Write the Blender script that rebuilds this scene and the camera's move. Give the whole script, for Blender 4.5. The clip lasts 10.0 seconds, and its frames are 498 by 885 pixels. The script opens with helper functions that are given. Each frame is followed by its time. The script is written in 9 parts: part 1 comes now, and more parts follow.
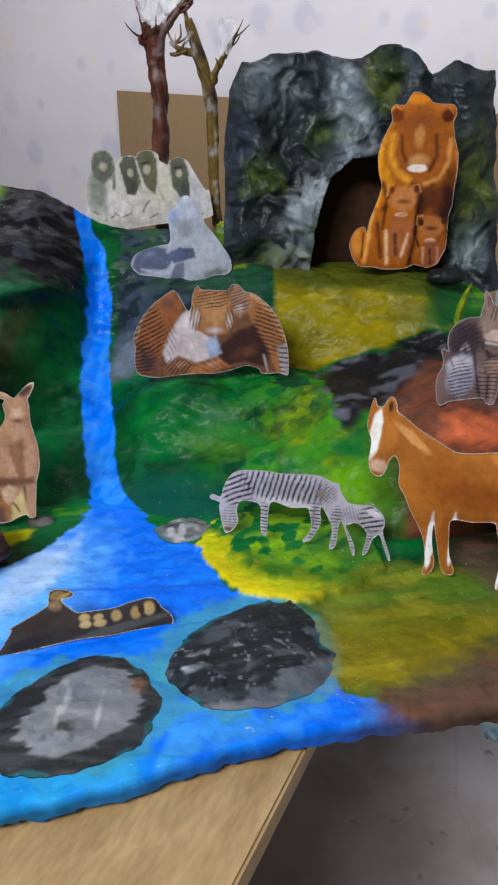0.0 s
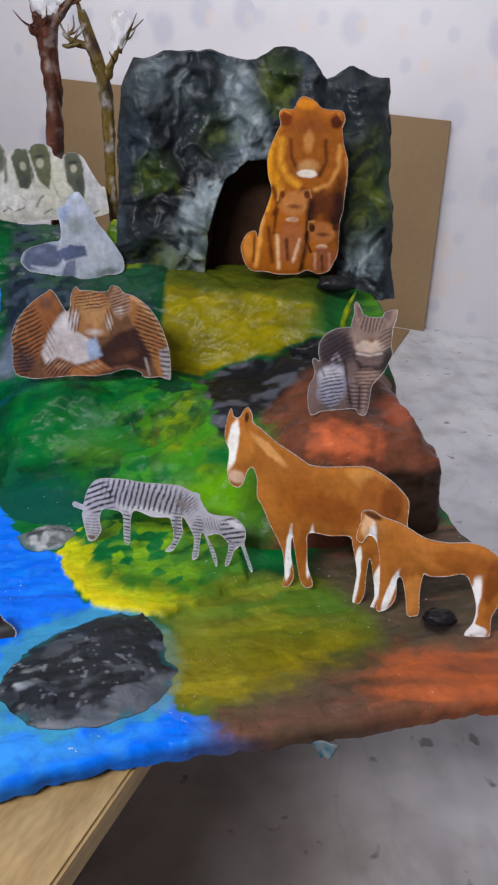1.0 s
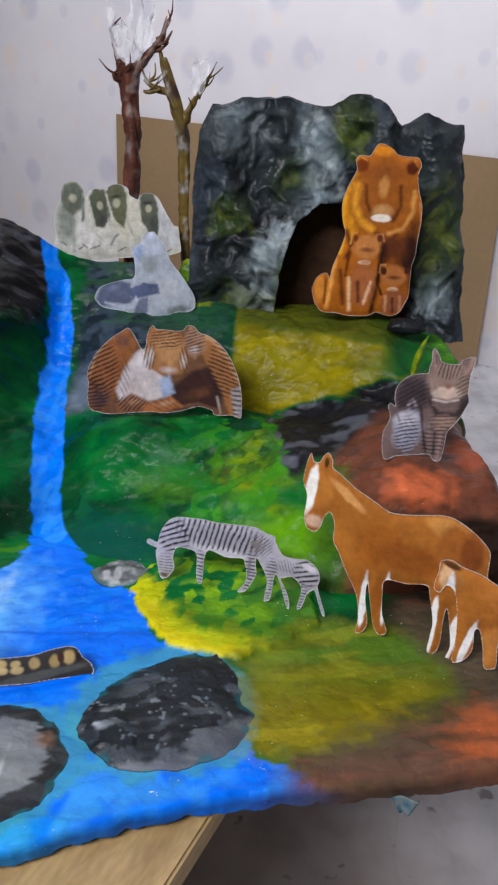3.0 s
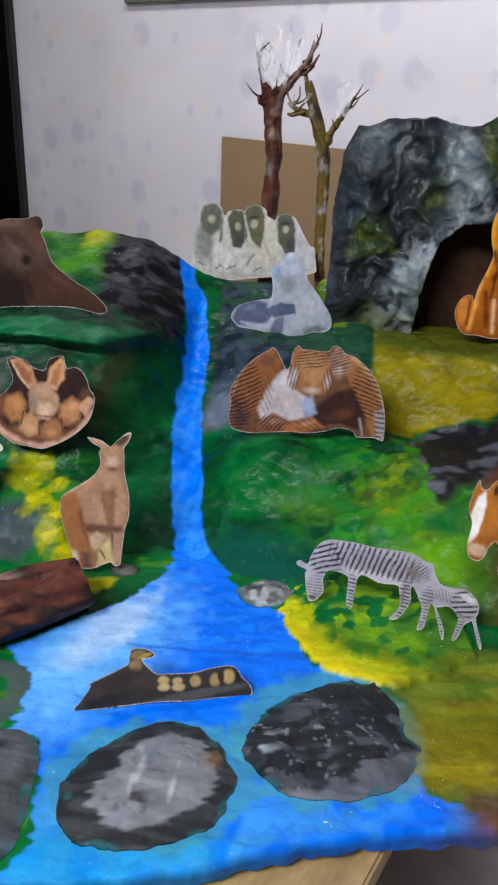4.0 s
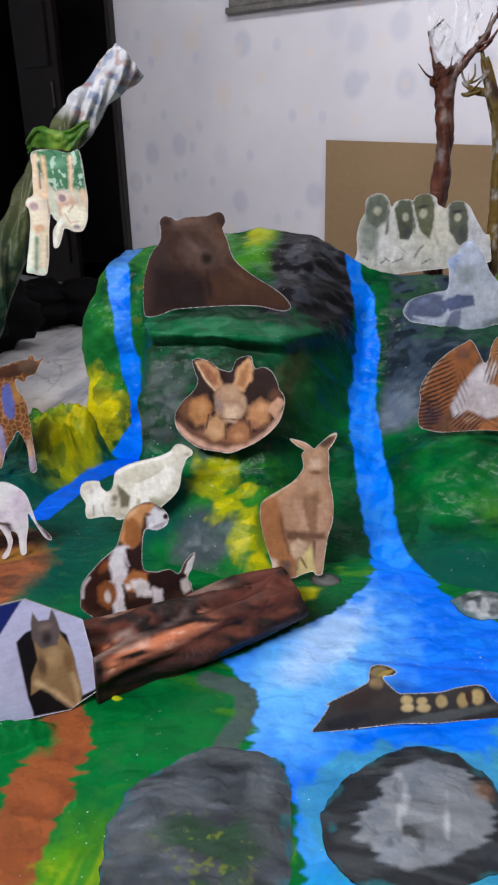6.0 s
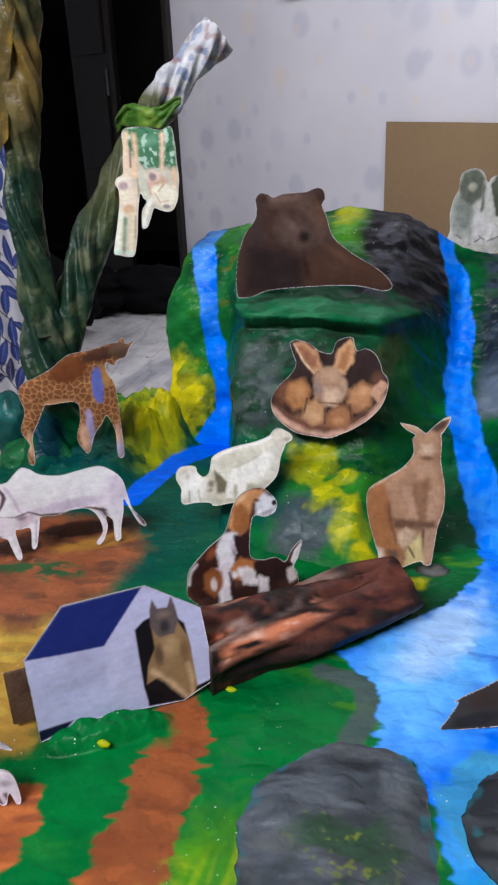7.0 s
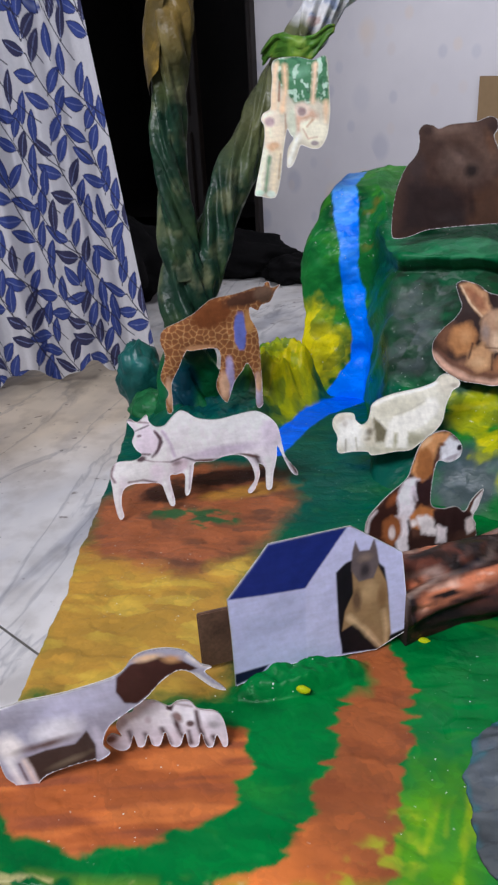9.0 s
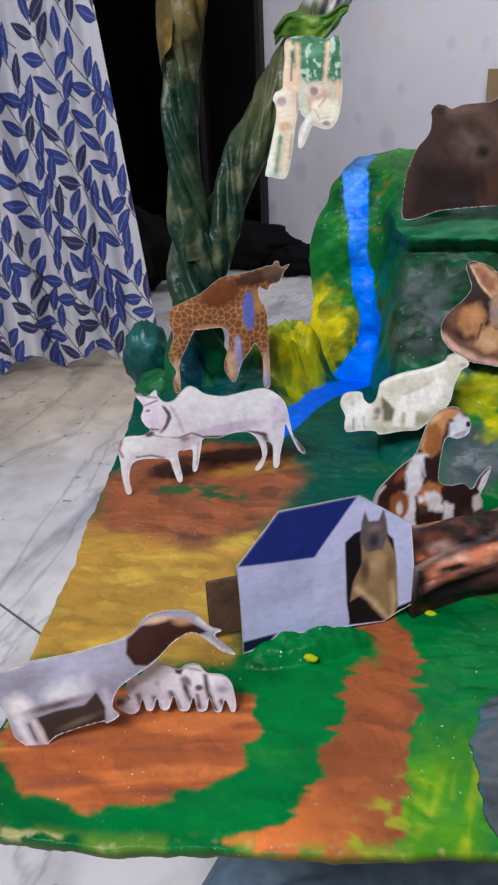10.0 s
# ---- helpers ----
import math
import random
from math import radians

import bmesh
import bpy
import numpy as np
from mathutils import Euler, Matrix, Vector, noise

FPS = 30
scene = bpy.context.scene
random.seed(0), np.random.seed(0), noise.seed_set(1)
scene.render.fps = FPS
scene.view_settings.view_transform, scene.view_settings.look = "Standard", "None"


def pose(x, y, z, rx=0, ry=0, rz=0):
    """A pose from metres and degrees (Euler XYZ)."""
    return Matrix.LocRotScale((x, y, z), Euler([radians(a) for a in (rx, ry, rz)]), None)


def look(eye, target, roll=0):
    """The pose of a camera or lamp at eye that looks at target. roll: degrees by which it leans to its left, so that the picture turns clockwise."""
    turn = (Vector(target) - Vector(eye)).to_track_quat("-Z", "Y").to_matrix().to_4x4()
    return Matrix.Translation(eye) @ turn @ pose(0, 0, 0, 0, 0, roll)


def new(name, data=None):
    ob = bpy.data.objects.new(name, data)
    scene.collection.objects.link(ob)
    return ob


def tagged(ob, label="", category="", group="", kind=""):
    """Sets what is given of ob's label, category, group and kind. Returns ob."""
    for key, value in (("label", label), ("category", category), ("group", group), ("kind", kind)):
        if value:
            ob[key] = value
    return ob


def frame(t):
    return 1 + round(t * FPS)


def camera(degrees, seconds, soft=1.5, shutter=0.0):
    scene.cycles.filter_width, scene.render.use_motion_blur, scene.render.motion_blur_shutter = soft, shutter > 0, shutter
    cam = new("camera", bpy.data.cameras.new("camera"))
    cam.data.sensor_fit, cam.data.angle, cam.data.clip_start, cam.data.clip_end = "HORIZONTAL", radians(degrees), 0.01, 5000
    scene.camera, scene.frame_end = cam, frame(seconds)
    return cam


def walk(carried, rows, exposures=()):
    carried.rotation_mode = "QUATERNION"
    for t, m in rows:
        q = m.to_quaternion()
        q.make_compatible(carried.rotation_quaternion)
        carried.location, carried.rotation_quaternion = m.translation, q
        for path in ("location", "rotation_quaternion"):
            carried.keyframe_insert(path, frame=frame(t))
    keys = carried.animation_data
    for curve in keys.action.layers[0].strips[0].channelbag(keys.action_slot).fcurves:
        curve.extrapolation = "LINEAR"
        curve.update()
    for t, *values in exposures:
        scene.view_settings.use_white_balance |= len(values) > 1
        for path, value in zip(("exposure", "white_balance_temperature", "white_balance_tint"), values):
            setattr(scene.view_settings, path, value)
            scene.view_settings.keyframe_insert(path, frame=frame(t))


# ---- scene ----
cam = camera(36.7, 10.0, soft=2.3)
PATH = [
    (0, (0.047, 0.032, 1.015), (0.004, 1.827, 0.134), 0.2),
    (0.5, (0.114, 0.041, 1.021), (0.148, 1.835, 0.138), 1.6),
    (1, (0.158, 0.055, 1.025), (0.228, 1.844, 0.134), 2.9),
    (1.5, (0.172, 0.062, 1.025), (0.245, 1.85, 0.133), 3.0),
    (2, (0.135, 0.059, 1.024), (0.135, 1.847, 0.128), 2.5),
    (2.2, (0.12, 0.055, 1.032), (0.117, 1.85, 0.151), 3.2),
    (3.3, (0.103, 0.058, 1.044), (0.036, 1.878, 0.218), 3.0),
    (3.5, (0.078, 0.051, 1.046), (-0.037, 1.87, 0.223), 2.9),
    (4, (0.016, 0.057, 1.038), (-0.219, 1.877, 0.242), 2.4),
    (4.5, (-0.004, 0.062, 1.035), (-0.272, 1.877, 0.24), 2.2),
    (5, (-0.019, 0.061, 1.031), (-0.32, 1.868, 0.229), 1.8),
    (5.5, (-0.096, 0.068, 1.018), (-0.497, 1.869, 0.244), -0.3),
    (6.8, (-0.191, 0.084, 0.989), (-0.701, 1.849, 0.201), -2.1),
    (7, (-0.219, 0.083, 0.988), (-0.77, 1.834, 0.193), -2.5),
    (7.5, (-0.274, 0.089, 0.974), (-0.89, 1.812, 0.166), -2.5),
    (8, (-0.287, 0.088, 0.971), (-0.925, 1.803, 0.164), -2.8),
    (8.5, (-0.311, 0.079, 0.958), (-0.954, 1.77, 0.107), -2.9),
    (9, (-0.351, 0.063, 0.947), (-1.028, 1.741, 0.095), -3.4),
    (9.5, (-0.371, 0.057, 0.938), (-1.061, 1.726, 0.079), -3.5),
    (10, (-0.356, 0.049, 0.929), (-1.033, 1.721, 0.065), -2.6),
]
walk(cam, [(t, look(eye, target, roll)) for t, eye, target, roll in PATH],
     [(0, 0.0, 6500, 10), (5.7, 0.0, 6450, 10), (6.8, 0.0, 6280, 10.5), (10, 0.0, 6250, 10.5)])

# ---- light: two added area lamps, no fixture in view, and soft room light ----
world = bpy.data.worlds.new("room_world")
scene.world = world
world.use_nodes = True
world.node_tree.nodes["Background"].inputs[0].default_value = (0.75, 0.78, 0.9, 1)
world.node_tree.nodes["Background"].inputs[1].default_value = 0.11


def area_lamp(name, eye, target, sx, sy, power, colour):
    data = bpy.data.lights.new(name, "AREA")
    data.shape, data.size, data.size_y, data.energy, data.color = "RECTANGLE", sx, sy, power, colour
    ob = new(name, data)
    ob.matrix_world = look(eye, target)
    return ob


# both lamps are added: one brightens the model, one the papered wall
area_lamp("front_added_lamp", (-0.95, -0.95, 2.45), (0.05, 1.5, 0.5), 1.3, 0.3, 77, (0.95, 0.94, 1.0))
area_lamp("back_added_lamp", (-0.3, 2.5, 2.62), (-0.05, 3.6, 0.9), 2.6, 0.2, 36, (0.95, 0.94, 1.0))

# ---- numeric noise ----


def vnoise(x, y, seed=0):
    """Smooth value noise over arrays, about 0 to 1."""
    xi, yi = np.floor(x).astype(np.int64), np.floor(y).astype(np.int64)
    fx, fy = x - xi, y - yi
    fx, fy = fx * fx * (3 - 2 * fx), fy * fy * (3 - 2 * fy)

    def h(a, b):
        n = (a * 374761393 + b * 668265263 + seed * 1442695041) & 0xFFFFFFFF
        n = ((n ^ (n >> 13)) * 1274126177) & 0xFFFFFFFF
        return ((n ^ (n >> 16)) & 0xFFFF) / 65535.0

    return (h(xi, yi) * (1 - fx) + h(xi + 1, yi) * fx) * (1 - fy) + (h(xi, yi + 1) * (1 - fx) + h(xi + 1, yi + 1) * fx) * fy


def fbm(x, y, seed=0, octaves=4):
    total, amp, norm = 0, 1.0, 0
    for k in range(octaves):
        total = total + amp * vnoise(x * 2 ** k, y * 2 ** k, seed + 7 * k)
        norm += amp
        amp *= 0.5
    return total / norm


def inside(px, py, poly):
    """Which points lie in a polygon."""
    res = np.zeros(np.shape(px), bool)
    n = len(poly)
    for i in range(n):
        (x1, y1), (x2, y2) = poly[i], poly[(i + 1) % n]
        if y1 == y2:
            continue
        cross = ((y1 > py) != (y2 > py)) & (px < (x2 - x1) * (py - y1) / (y2 - y1) + x1)
        res ^= cross
    return res


def smooth_loop(pts, steps=5):
    """A closed Catmull-Rom curve through control points."""
    out, n = [], len(pts)
    for i in range(n):
        p = [np.array(pts[(i + k) % n], float) for k in (-1, 0, 1, 2)]
        for s in range(steps):
            u = s / steps
            out.append(tuple(0.5 * (2 * p[1] + (p[2] - p[0]) * u + (2 * p[0] - 5 * p[1] + 4 * p[2] - p[3]) * u * u
                                    + (3 * p[1] - p[0] - 3 * p[2] + p[3]) * u ** 3)))
    return out


# ---- materials ----


def material(name):
    m = bpy.data.materials.new(name)
    m.use_nodes = True
    return m, m.node_tree.nodes, m.node_tree.links, m.node_tree.nodes["Principled BSDF"]


def set_in(node, **values):
    for key, value in values.items():
        node.inputs[key.replace("_", " ")].default_value = value


def noise_node(nodes, links, scale, detail=4, vector=None, stretch=None):
    co = nodes.new("ShaderNodeTexCoord")
    tex = nodes.new("ShaderNodeTexNoise")
    set_in(tex, Scale=scale, Detail=detail)
    source = co.outputs["Object"]
    if stretch:
        mp = nodes.new("ShaderNodeMapping")
        mp.inputs["Scale"].default_value = stretch
        links.new(source, mp.inputs["Vector"])
        source = mp.outputs["Vector"]
    links.new(source, tex.inputs["Vector"])
    return tex


def ramp_node(nodes, links, source, stops):
    r = nodes.new("ShaderNodeValToRGB")
    while len(r.color_ramp.elements) < len(stops):
        r.color_ramp.elements.new(0.5)
    for e, (at, c) in zip(r.color_ramp.elements, stops):
        e.position, e.color = at, (*c, 1)
    links.new(source, r.inputs["Fac"])
    return r


def mix_node(nodes, links, kind, fac, a, b):
    m = nodes.new("ShaderNodeMix")
    m.data_type, m.blend_type = "RGBA", kind
    for sock, value in ((m.inputs[0], fac), (m.inputs[6], a), (m.inputs[7], b)):
        if hasattr(value, "is_linked"):
            links.new(value, sock)
        elif isinstance(value, tuple):
            sock.default_value = (*value, 1)
        else:
            sock.default_value = value
    return m.outputs[2]


def bump(nodes, links, bsdf, height, strength, distance):
    b = nodes.new("ShaderNodeBump")
    set_in(b, Strength=strength, Distance=distance)
    links.new(height, b.inputs["Height"])
    links.new(b.outputs["Normal"], bsdf.inputs["Normal"])


def grainy(name, dark, light, scale, rough=0.6, relief=0.2, depth=0.003, stretch=None, metal=0.0, fine=8.0, spec=0.5, speck=0.72):
    """A surface of two tones at two scales, with fine relief."""
    m, nodes, links, bsdf = material(name)
    big, small = noise_node(nodes, links, scale, 5, stretch=stretch), noise_node(nodes, links, scale * fine, 3, stretch=stretch)
    tone = ramp_node(nodes, links, big.outputs["Fac"], [(0.3, dark), (0.7, light)])
    speck = ramp_node(nodes, links, small.outputs["Fac"], [(0.35, (speck,) * 3), (0.65, (1.0, 1.0, 1.0))])
    links.new(mix_node(nodes, links, "MULTIPLY", 1.0, tone.outputs["Color"], speck.outputs["Color"]), bsdf.inputs["Base Color"])
    set_in(bsdf, Roughness=rough, Metallic=metal)
    bsdf.inputs["Specular IOR Level"].default_value = spec
    bump(nodes, links, bsdf, small.outputs["Fac"], relief, depth)
    return m


def painted(name, rough, relief, depth, spec=0.5, brush=70.0, speck_low=0.75, flecks=False, dab=0.0):
    """Poster paint over paper: the pigment is laid on the mesh, the brush strokes and their ridges are in the nodes."""
    m, nodes, links, bsdf = material(name)
    att = nodes.new("ShaderNodeAttribute")
    att.attribute_name = "paint"
    stroke = noise_node(nodes, links, brush, 2, stretch=(0.35, 1.0, 0.8))
    tone = ramp_node(nodes, links, stroke.outputs["Fac"], [(0.3, (speck_low,) * 3), (0.7, (1.1, 1.1, 1.1))])
    colour = mix_node(nodes, links, "MULTIPLY", 1.0, att.outputs["Color"], tone.outputs["Color"])
    height = stroke.outputs["Fac"]
    if dab:  # overlapping brush dabs, cooler and warmer than the pigment, each a low ridge
        co = nodes.new("ShaderNodeTexCoord")
        shake = noise_node(nodes, links, 40.0, 3)
        warp = nodes.new("ShaderNodeMix")
        warp.data_type, warp.blend_type = "RGBA", "LINEAR_LIGHT"
        warp.inputs[0].default_value = 0.03
        links.new(co.outputs["Object"], warp.inputs[6])
        links.new(shake.outputs["Color"], warp.inputs[7])
        for scale, cool, warm in ((dab, (0.88, 0.91, 0.94), (1.1, 1.08, 1.02)), (dab * 2.2, (0.93, 0.94, 0.95), (1.06, 1.05, 1.02))):
            mp = nodes.new("ShaderNodeMapping")
            mp.inputs["Scale"].default_value = (scale * 0.5, scale, scale * 1.2)
            mp.inputs["Rotation"].default_value = (0.0, 0.4, 0.5)
            links.new(warp.outputs[2], mp.inputs["Vector"])
            vor = nodes.new("ShaderNodeTexVoronoi")
            vor.feature = "SMOOTH_F1"
            set_in(vor, Scale=1.0, Smoothness=0.12)
            links.new(mp.outputs["Vector"], vor.inputs["Vector"])
            sep = nodes.new("ShaderNodeSeparateColor")
            links.new(vor.outputs["Color"], sep.inputs["Color"])
            shade = ramp_node(nodes, links, sep.outputs[0], [(0.1, cool), (0.9, warm)])
            colour = mix_node(nodes, links, "MULTIPLY", 1.0, colour, shade.outputs["Color"])
            ridge = nodes.new("ShaderNodeMath")
            ridge.operation = "MULTIPLY_ADD"
            ridge.inputs[1].default_value = -0.45
            links.new(vor.outputs["Distance"], ridge.inputs[0])
            links.new(height, ridge.inputs[2])
            height = ridge.outputs[0]
    if flecks:  # small pale flecks, in drifts
        drift = noise_node(nodes, links, 13.0, 3)
        dots = noise_node(nodes, links, 260.0, 1)
        dot = ramp_node(nodes, links, dots.outputs["Fac"], [(0.745, (0, 0, 0)), (0.77, (1, 1, 1))])
        where = ramp_node(nodes, links, drift.outputs["Fac"], [(0.52, (0, 0, 0)), (0.64, (0.85, 0.85, 0.85))])
        fac = mix_node(nodes, links, "MULTIPLY", 1.0, dot.outputs["Color"], where.outputs["Color"])
        colour = mix_node(nodes, links, "MIX", fac, colour, (0.6, 0.66, 0.6))
    links.new(colour, bsdf.inputs["Base Color"])
    patch = noise_node(nodes, links, 22.0, 2)
    gloss = ramp_node(nodes, links, patch.outputs["Fac"], [(0.3, (rough - 0.06,) * 3), (0.75, (rough + 0.16,) * 3)])
    links.new(gloss.outputs["Color"], bsdf.inputs["Roughness"])
    bsdf.inputs["Specular IOR Level"].default_value = spec
    bump(nodes, links, bsdf, height, relief, depth)
    return m


PAINT = painted("poster_paint", 0.33, 0.24, 0.004, spec=0.1, brush=48.0, speck_low=0.9, flecks=True, dab=42.0)
ROCK_PAINT = painted("glossy_rock_paint", 0.40, 0.34, 0.005, spec=0.22, brush=60.0, speck_low=0.7, dab=36.0)
PRINT = painted("printed_paper", 0.4, 0.05, 0.001, spec=0.14, brush=260.0, speck_low=0.95)
FOLIAGE_PAINT = painted("crumpled_painted_paper", 0.36, 0.5, 0.006, spec=0.22, brush=45.0, speck_low=0.66, dab=24.0)
CAVE_BROWN = grainy("dark_brown_card", (0.045, 0.022, 0.012), (0.085, 0.042, 0.022), 9, 0.7, 0.1, 0.001, spec=0.1)
PAPER_BACK = grainy("grey_card_back", (0.42, 0.40, 0.37), (0.55, 0.53, 0.5), 30, 0.8, 0.1, 0.001)
CARDBOARD = grainy("brown_cardboard", (0.225, 0.145, 0.07), (0.27, 0.178, 0.088), 1.6, 0.75, 0.04, 0.001, fine=25.0, speck=0.94)
BENCH_WOOD = grainy("pale_plywood", (0.34, 0.22, 0.09), (0.50, 0.35, 0.16), 4, 0.5, 0.2, 0.002, stretch=(6, 1.6, 6), speck=0.82)
BENCH_EDGE = grainy("dark_plywood_edge", (0.1, 0.06, 0.03), (0.2, 0.13, 0.06), 14, 0.7, 0.3, 0.002)
DARK = grainy("painted_dark_interior", (0.006, 0.005, 0.005), (0.014, 0.011, 0.01), 3, 0.6, 0.1, 0.002)
DARK_WOOD = grainy("black_stained_wood", (0.008, 0.006, 0.005), (0.02, 0.014, 0.011), 5, 0.35, 0.1, 0.002, stretch=(6, 6, 1))
BLACK_CLOTH = grainy("black_cloth", (0.002, 0.002, 0.0025), (0.005, 0.0045, 0.005), 12, 0.85, 0.4, 0.004, spec=0.12)
BLUE_CLOTH = grainy("slate_blue_cloth", (0.07, 0.125, 0.18), (0.18, 0.26, 0.33), 5, 0.75, 0.3, 0.003)
CEILING = grainy("whitewash", (0.7, 0.7, 0.7), (0.78, 0.78, 0.78), 4, 0.8, 0.1, 0.002)
GREY_BOARD = grainy("grey_board", (0.12, 0.11, 0.1), (0.18, 0.17, 0.15), 6, 0.6, 0.1, 0.002)


def wallpaper():
    """Off-white paper with scattered pastel balloons."""
    m, nodes, links, bsdf = material("balloon_wallpaper")
    co = nodes.new("ShaderNodeTexCoord")
    apart = nodes.new("ShaderNodeSeparateXYZ")
    flat = nodes.new("ShaderNodeCombineXYZ")
    squash = nodes.new("ShaderNodeMath")
    squash.operation = "MULTIPLY"
    squash.inputs[1].default_value = 0.85
    links.new(co.outputs["Object"], apart.inputs[0])
    links.new(apart.outputs[0], flat.inputs[0])
    links.new(apart.outputs[2], squash.inputs[0])
    links.new(squash.outputs[0], flat.inputs[1])
    base = noise_node(nodes, links, 2.2, 4)
    colour = ramp_node(nodes, links, base.outputs["Fac"], [(0.3, (0.60, 0.585, 0.615)), (0.7, (0.70, 0.68, 0.70))]).outputs["Color"]
    for scale, size, tints in ((4.6, 0.34, ((0.41, 0.425, 0.52), (0.46, 0.475, 0.56), (0.70, 0.60, 0.52), (0.52, 0.525, 0.59))),
                               (7.4, 0.26, ((0.50, 0.51, 0.58), (0.72, 0.62, 0.54), (0.66, 0.60, 0.58), (0.48, 0.49, 0.57)))):
        vor = nodes.new("ShaderNodeTexVoronoi")
        vor.voronoi_dimensions = "2D"
        set_in(vor, Scale=scale, Randomness=0.85)
        links.new(flat.outputs[0], vor.inputs["Vector"])
        edge = ramp_node(nodes, links, vor.outputs["Distance"], [(size * 0.5, (1, 1, 1)), (size * 0.92, (0, 0, 0))])
        sep = nodes.new("ShaderNodeSeparateColor")
        links.new(vor.outputs["Color"], sep.inputs["Color"])
        tint = ramp_node(nodes, links, sep.outputs[0], [(0.0, tints[0]), (0.35, tints[1]), (0.62, tints[2]), (0.85, tints[3])])
        tint.color_ramp.interpolation = "CONSTANT"
        keep = ramp_node(nodes, links, sep.outputs[1], [(0.42, (0, 0, 0)), (0.5, (0.46, 0.46, 0.46))])
        fac = mix_node(nodes, links, "MULTIPLY", 1.0, edge.outputs["Color"], keep.outputs["Color"])
        colour = mix_node(nodes, links, "MIX", fac, colour, tint.outputs["Color"])
    links.new(colour, bsdf.inputs["Base Color"])
    set_in(bsdf, Roughness=0.55)
    fine = noise_node(nodes, links, 160, 3)
    bump(nodes, links, bsdf, fine.outputs["Fac"], 0.1, 0.001)
    return m


def marble():
    """Pale grey floor stone: broad smoky veins that run away from the bench, clouds, dirty tints with the bench's shade
    painted in, and dark specks of dirt.
    """
    m, nodes, links, bsdf = material("veined_marble")
    broad = noise_node(nodes, links, 1.0, 5, stretch=(4.2, 0.75, 1.0))
    broad.inputs["Distortion"].default_value = 0.5
    thin = noise_node(nodes, links, 1.0, 6, stretch=(3.1, 0.9, 1.0))
    thin.inputs["Distortion"].default_value = 1.3
    cloud = noise_node(nodes, links, 3.4, 5)
    dirt = noise_node(nodes, links, 11.0, 5)
    a = ramp_node(nodes, links, broad.outputs["Fac"], [(0.36, (0.40, 0.40, 0.43)), (0.45, (0.71, 0.69, 0.67)), (0.56, (0.80, 0.77, 0.735)), (0.66, (0.64, 0.63, 0.64))])
    v = ramp_node(nodes, links, thin.outputs["Fac"], [(0.475, (1, 1, 1)), (0.5, (0.62, 0.63, 0.66)), (0.52, (1, 1, 1))])
    b = ramp_node(nodes, links, cloud.outputs["Fac"], [(0.34, (0.66, 0.67, 0.70)), (0.6, (1, 1, 1))])
    c = ramp_node(nodes, links, dirt.outputs["Fac"], [(0.34, (0.78, 0.76, 0.74)), (0.52, (1, 1, 1))])
    co = nodes.new("ShaderNodeTexCoord")
    apart = nodes.new("ShaderNodeSeparateXYZ")
    links.new(co.outputs["Object"], apart.inputs[0])
    west = nodes.new("ShaderNodeMapRange")
    for key, value in (("From Min", -0.2), ("From Max", -0.9), ("To Min", 0.22), ("To Max", 0.8)):
        west.inputs[key].default_value = value
    links.new(apart.outputs[0], west.inputs["Value"])
    plain = mix_node(nodes, links, "MIX", west.outputs["Result"], (0.62, 0.625, 0.65), a.outputs["Color"])
    col = mix_node(nodes, links, "MULTIPLY", west.outputs["Result"], plain, v.outputs["Color"])
    col = mix_node(nodes, links, "MULTIPLY", 0.7, col, b.outputs["Color"])
    col = mix_node(nodes, links, "MULTIPLY", 0.8, col, c.outputs["Color"])
    # the first tint paints the model's shade by the bench into dirty stone
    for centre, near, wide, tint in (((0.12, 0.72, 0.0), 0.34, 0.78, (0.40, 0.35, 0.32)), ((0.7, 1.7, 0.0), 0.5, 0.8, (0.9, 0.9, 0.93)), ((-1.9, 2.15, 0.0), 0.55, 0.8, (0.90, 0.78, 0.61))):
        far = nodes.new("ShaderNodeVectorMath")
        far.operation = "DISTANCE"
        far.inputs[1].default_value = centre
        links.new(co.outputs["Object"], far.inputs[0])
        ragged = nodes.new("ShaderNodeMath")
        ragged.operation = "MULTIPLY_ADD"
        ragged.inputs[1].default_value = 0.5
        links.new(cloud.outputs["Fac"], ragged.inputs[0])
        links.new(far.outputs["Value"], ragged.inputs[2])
        shade_and_grime = ramp_node(nodes, links, ragged.outputs[0], [(min(near + 0.1, 0.99), tint), (min(wide + 0.2, 1.0), (1, 1, 1))])
        col = mix_node(nodes, links, "MULTIPLY", 1.0, col, shade_and_grime.outputs["Color"])
    specks = noise_node(nodes, links, 24.0, 2)
    spot = ramp_node(nodes, links, specks.outputs["Fac"], [(0.27, (0.42, 0.39, 0.37)), (0.33, (1, 1, 1))])
    links.new(mix_node(nodes, links, "MULTIPLY", 1.0, col, spot.outputs["Color"]), bsdf.inputs["Base Color"])
    set_in(bsdf, Roughness=0.42)
    bump(nodes, links, bsdf, dirt.outputs["Fac"], 0.08, 0.002)
    return m


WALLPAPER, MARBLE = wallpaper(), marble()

# ---- mesh helpers ----


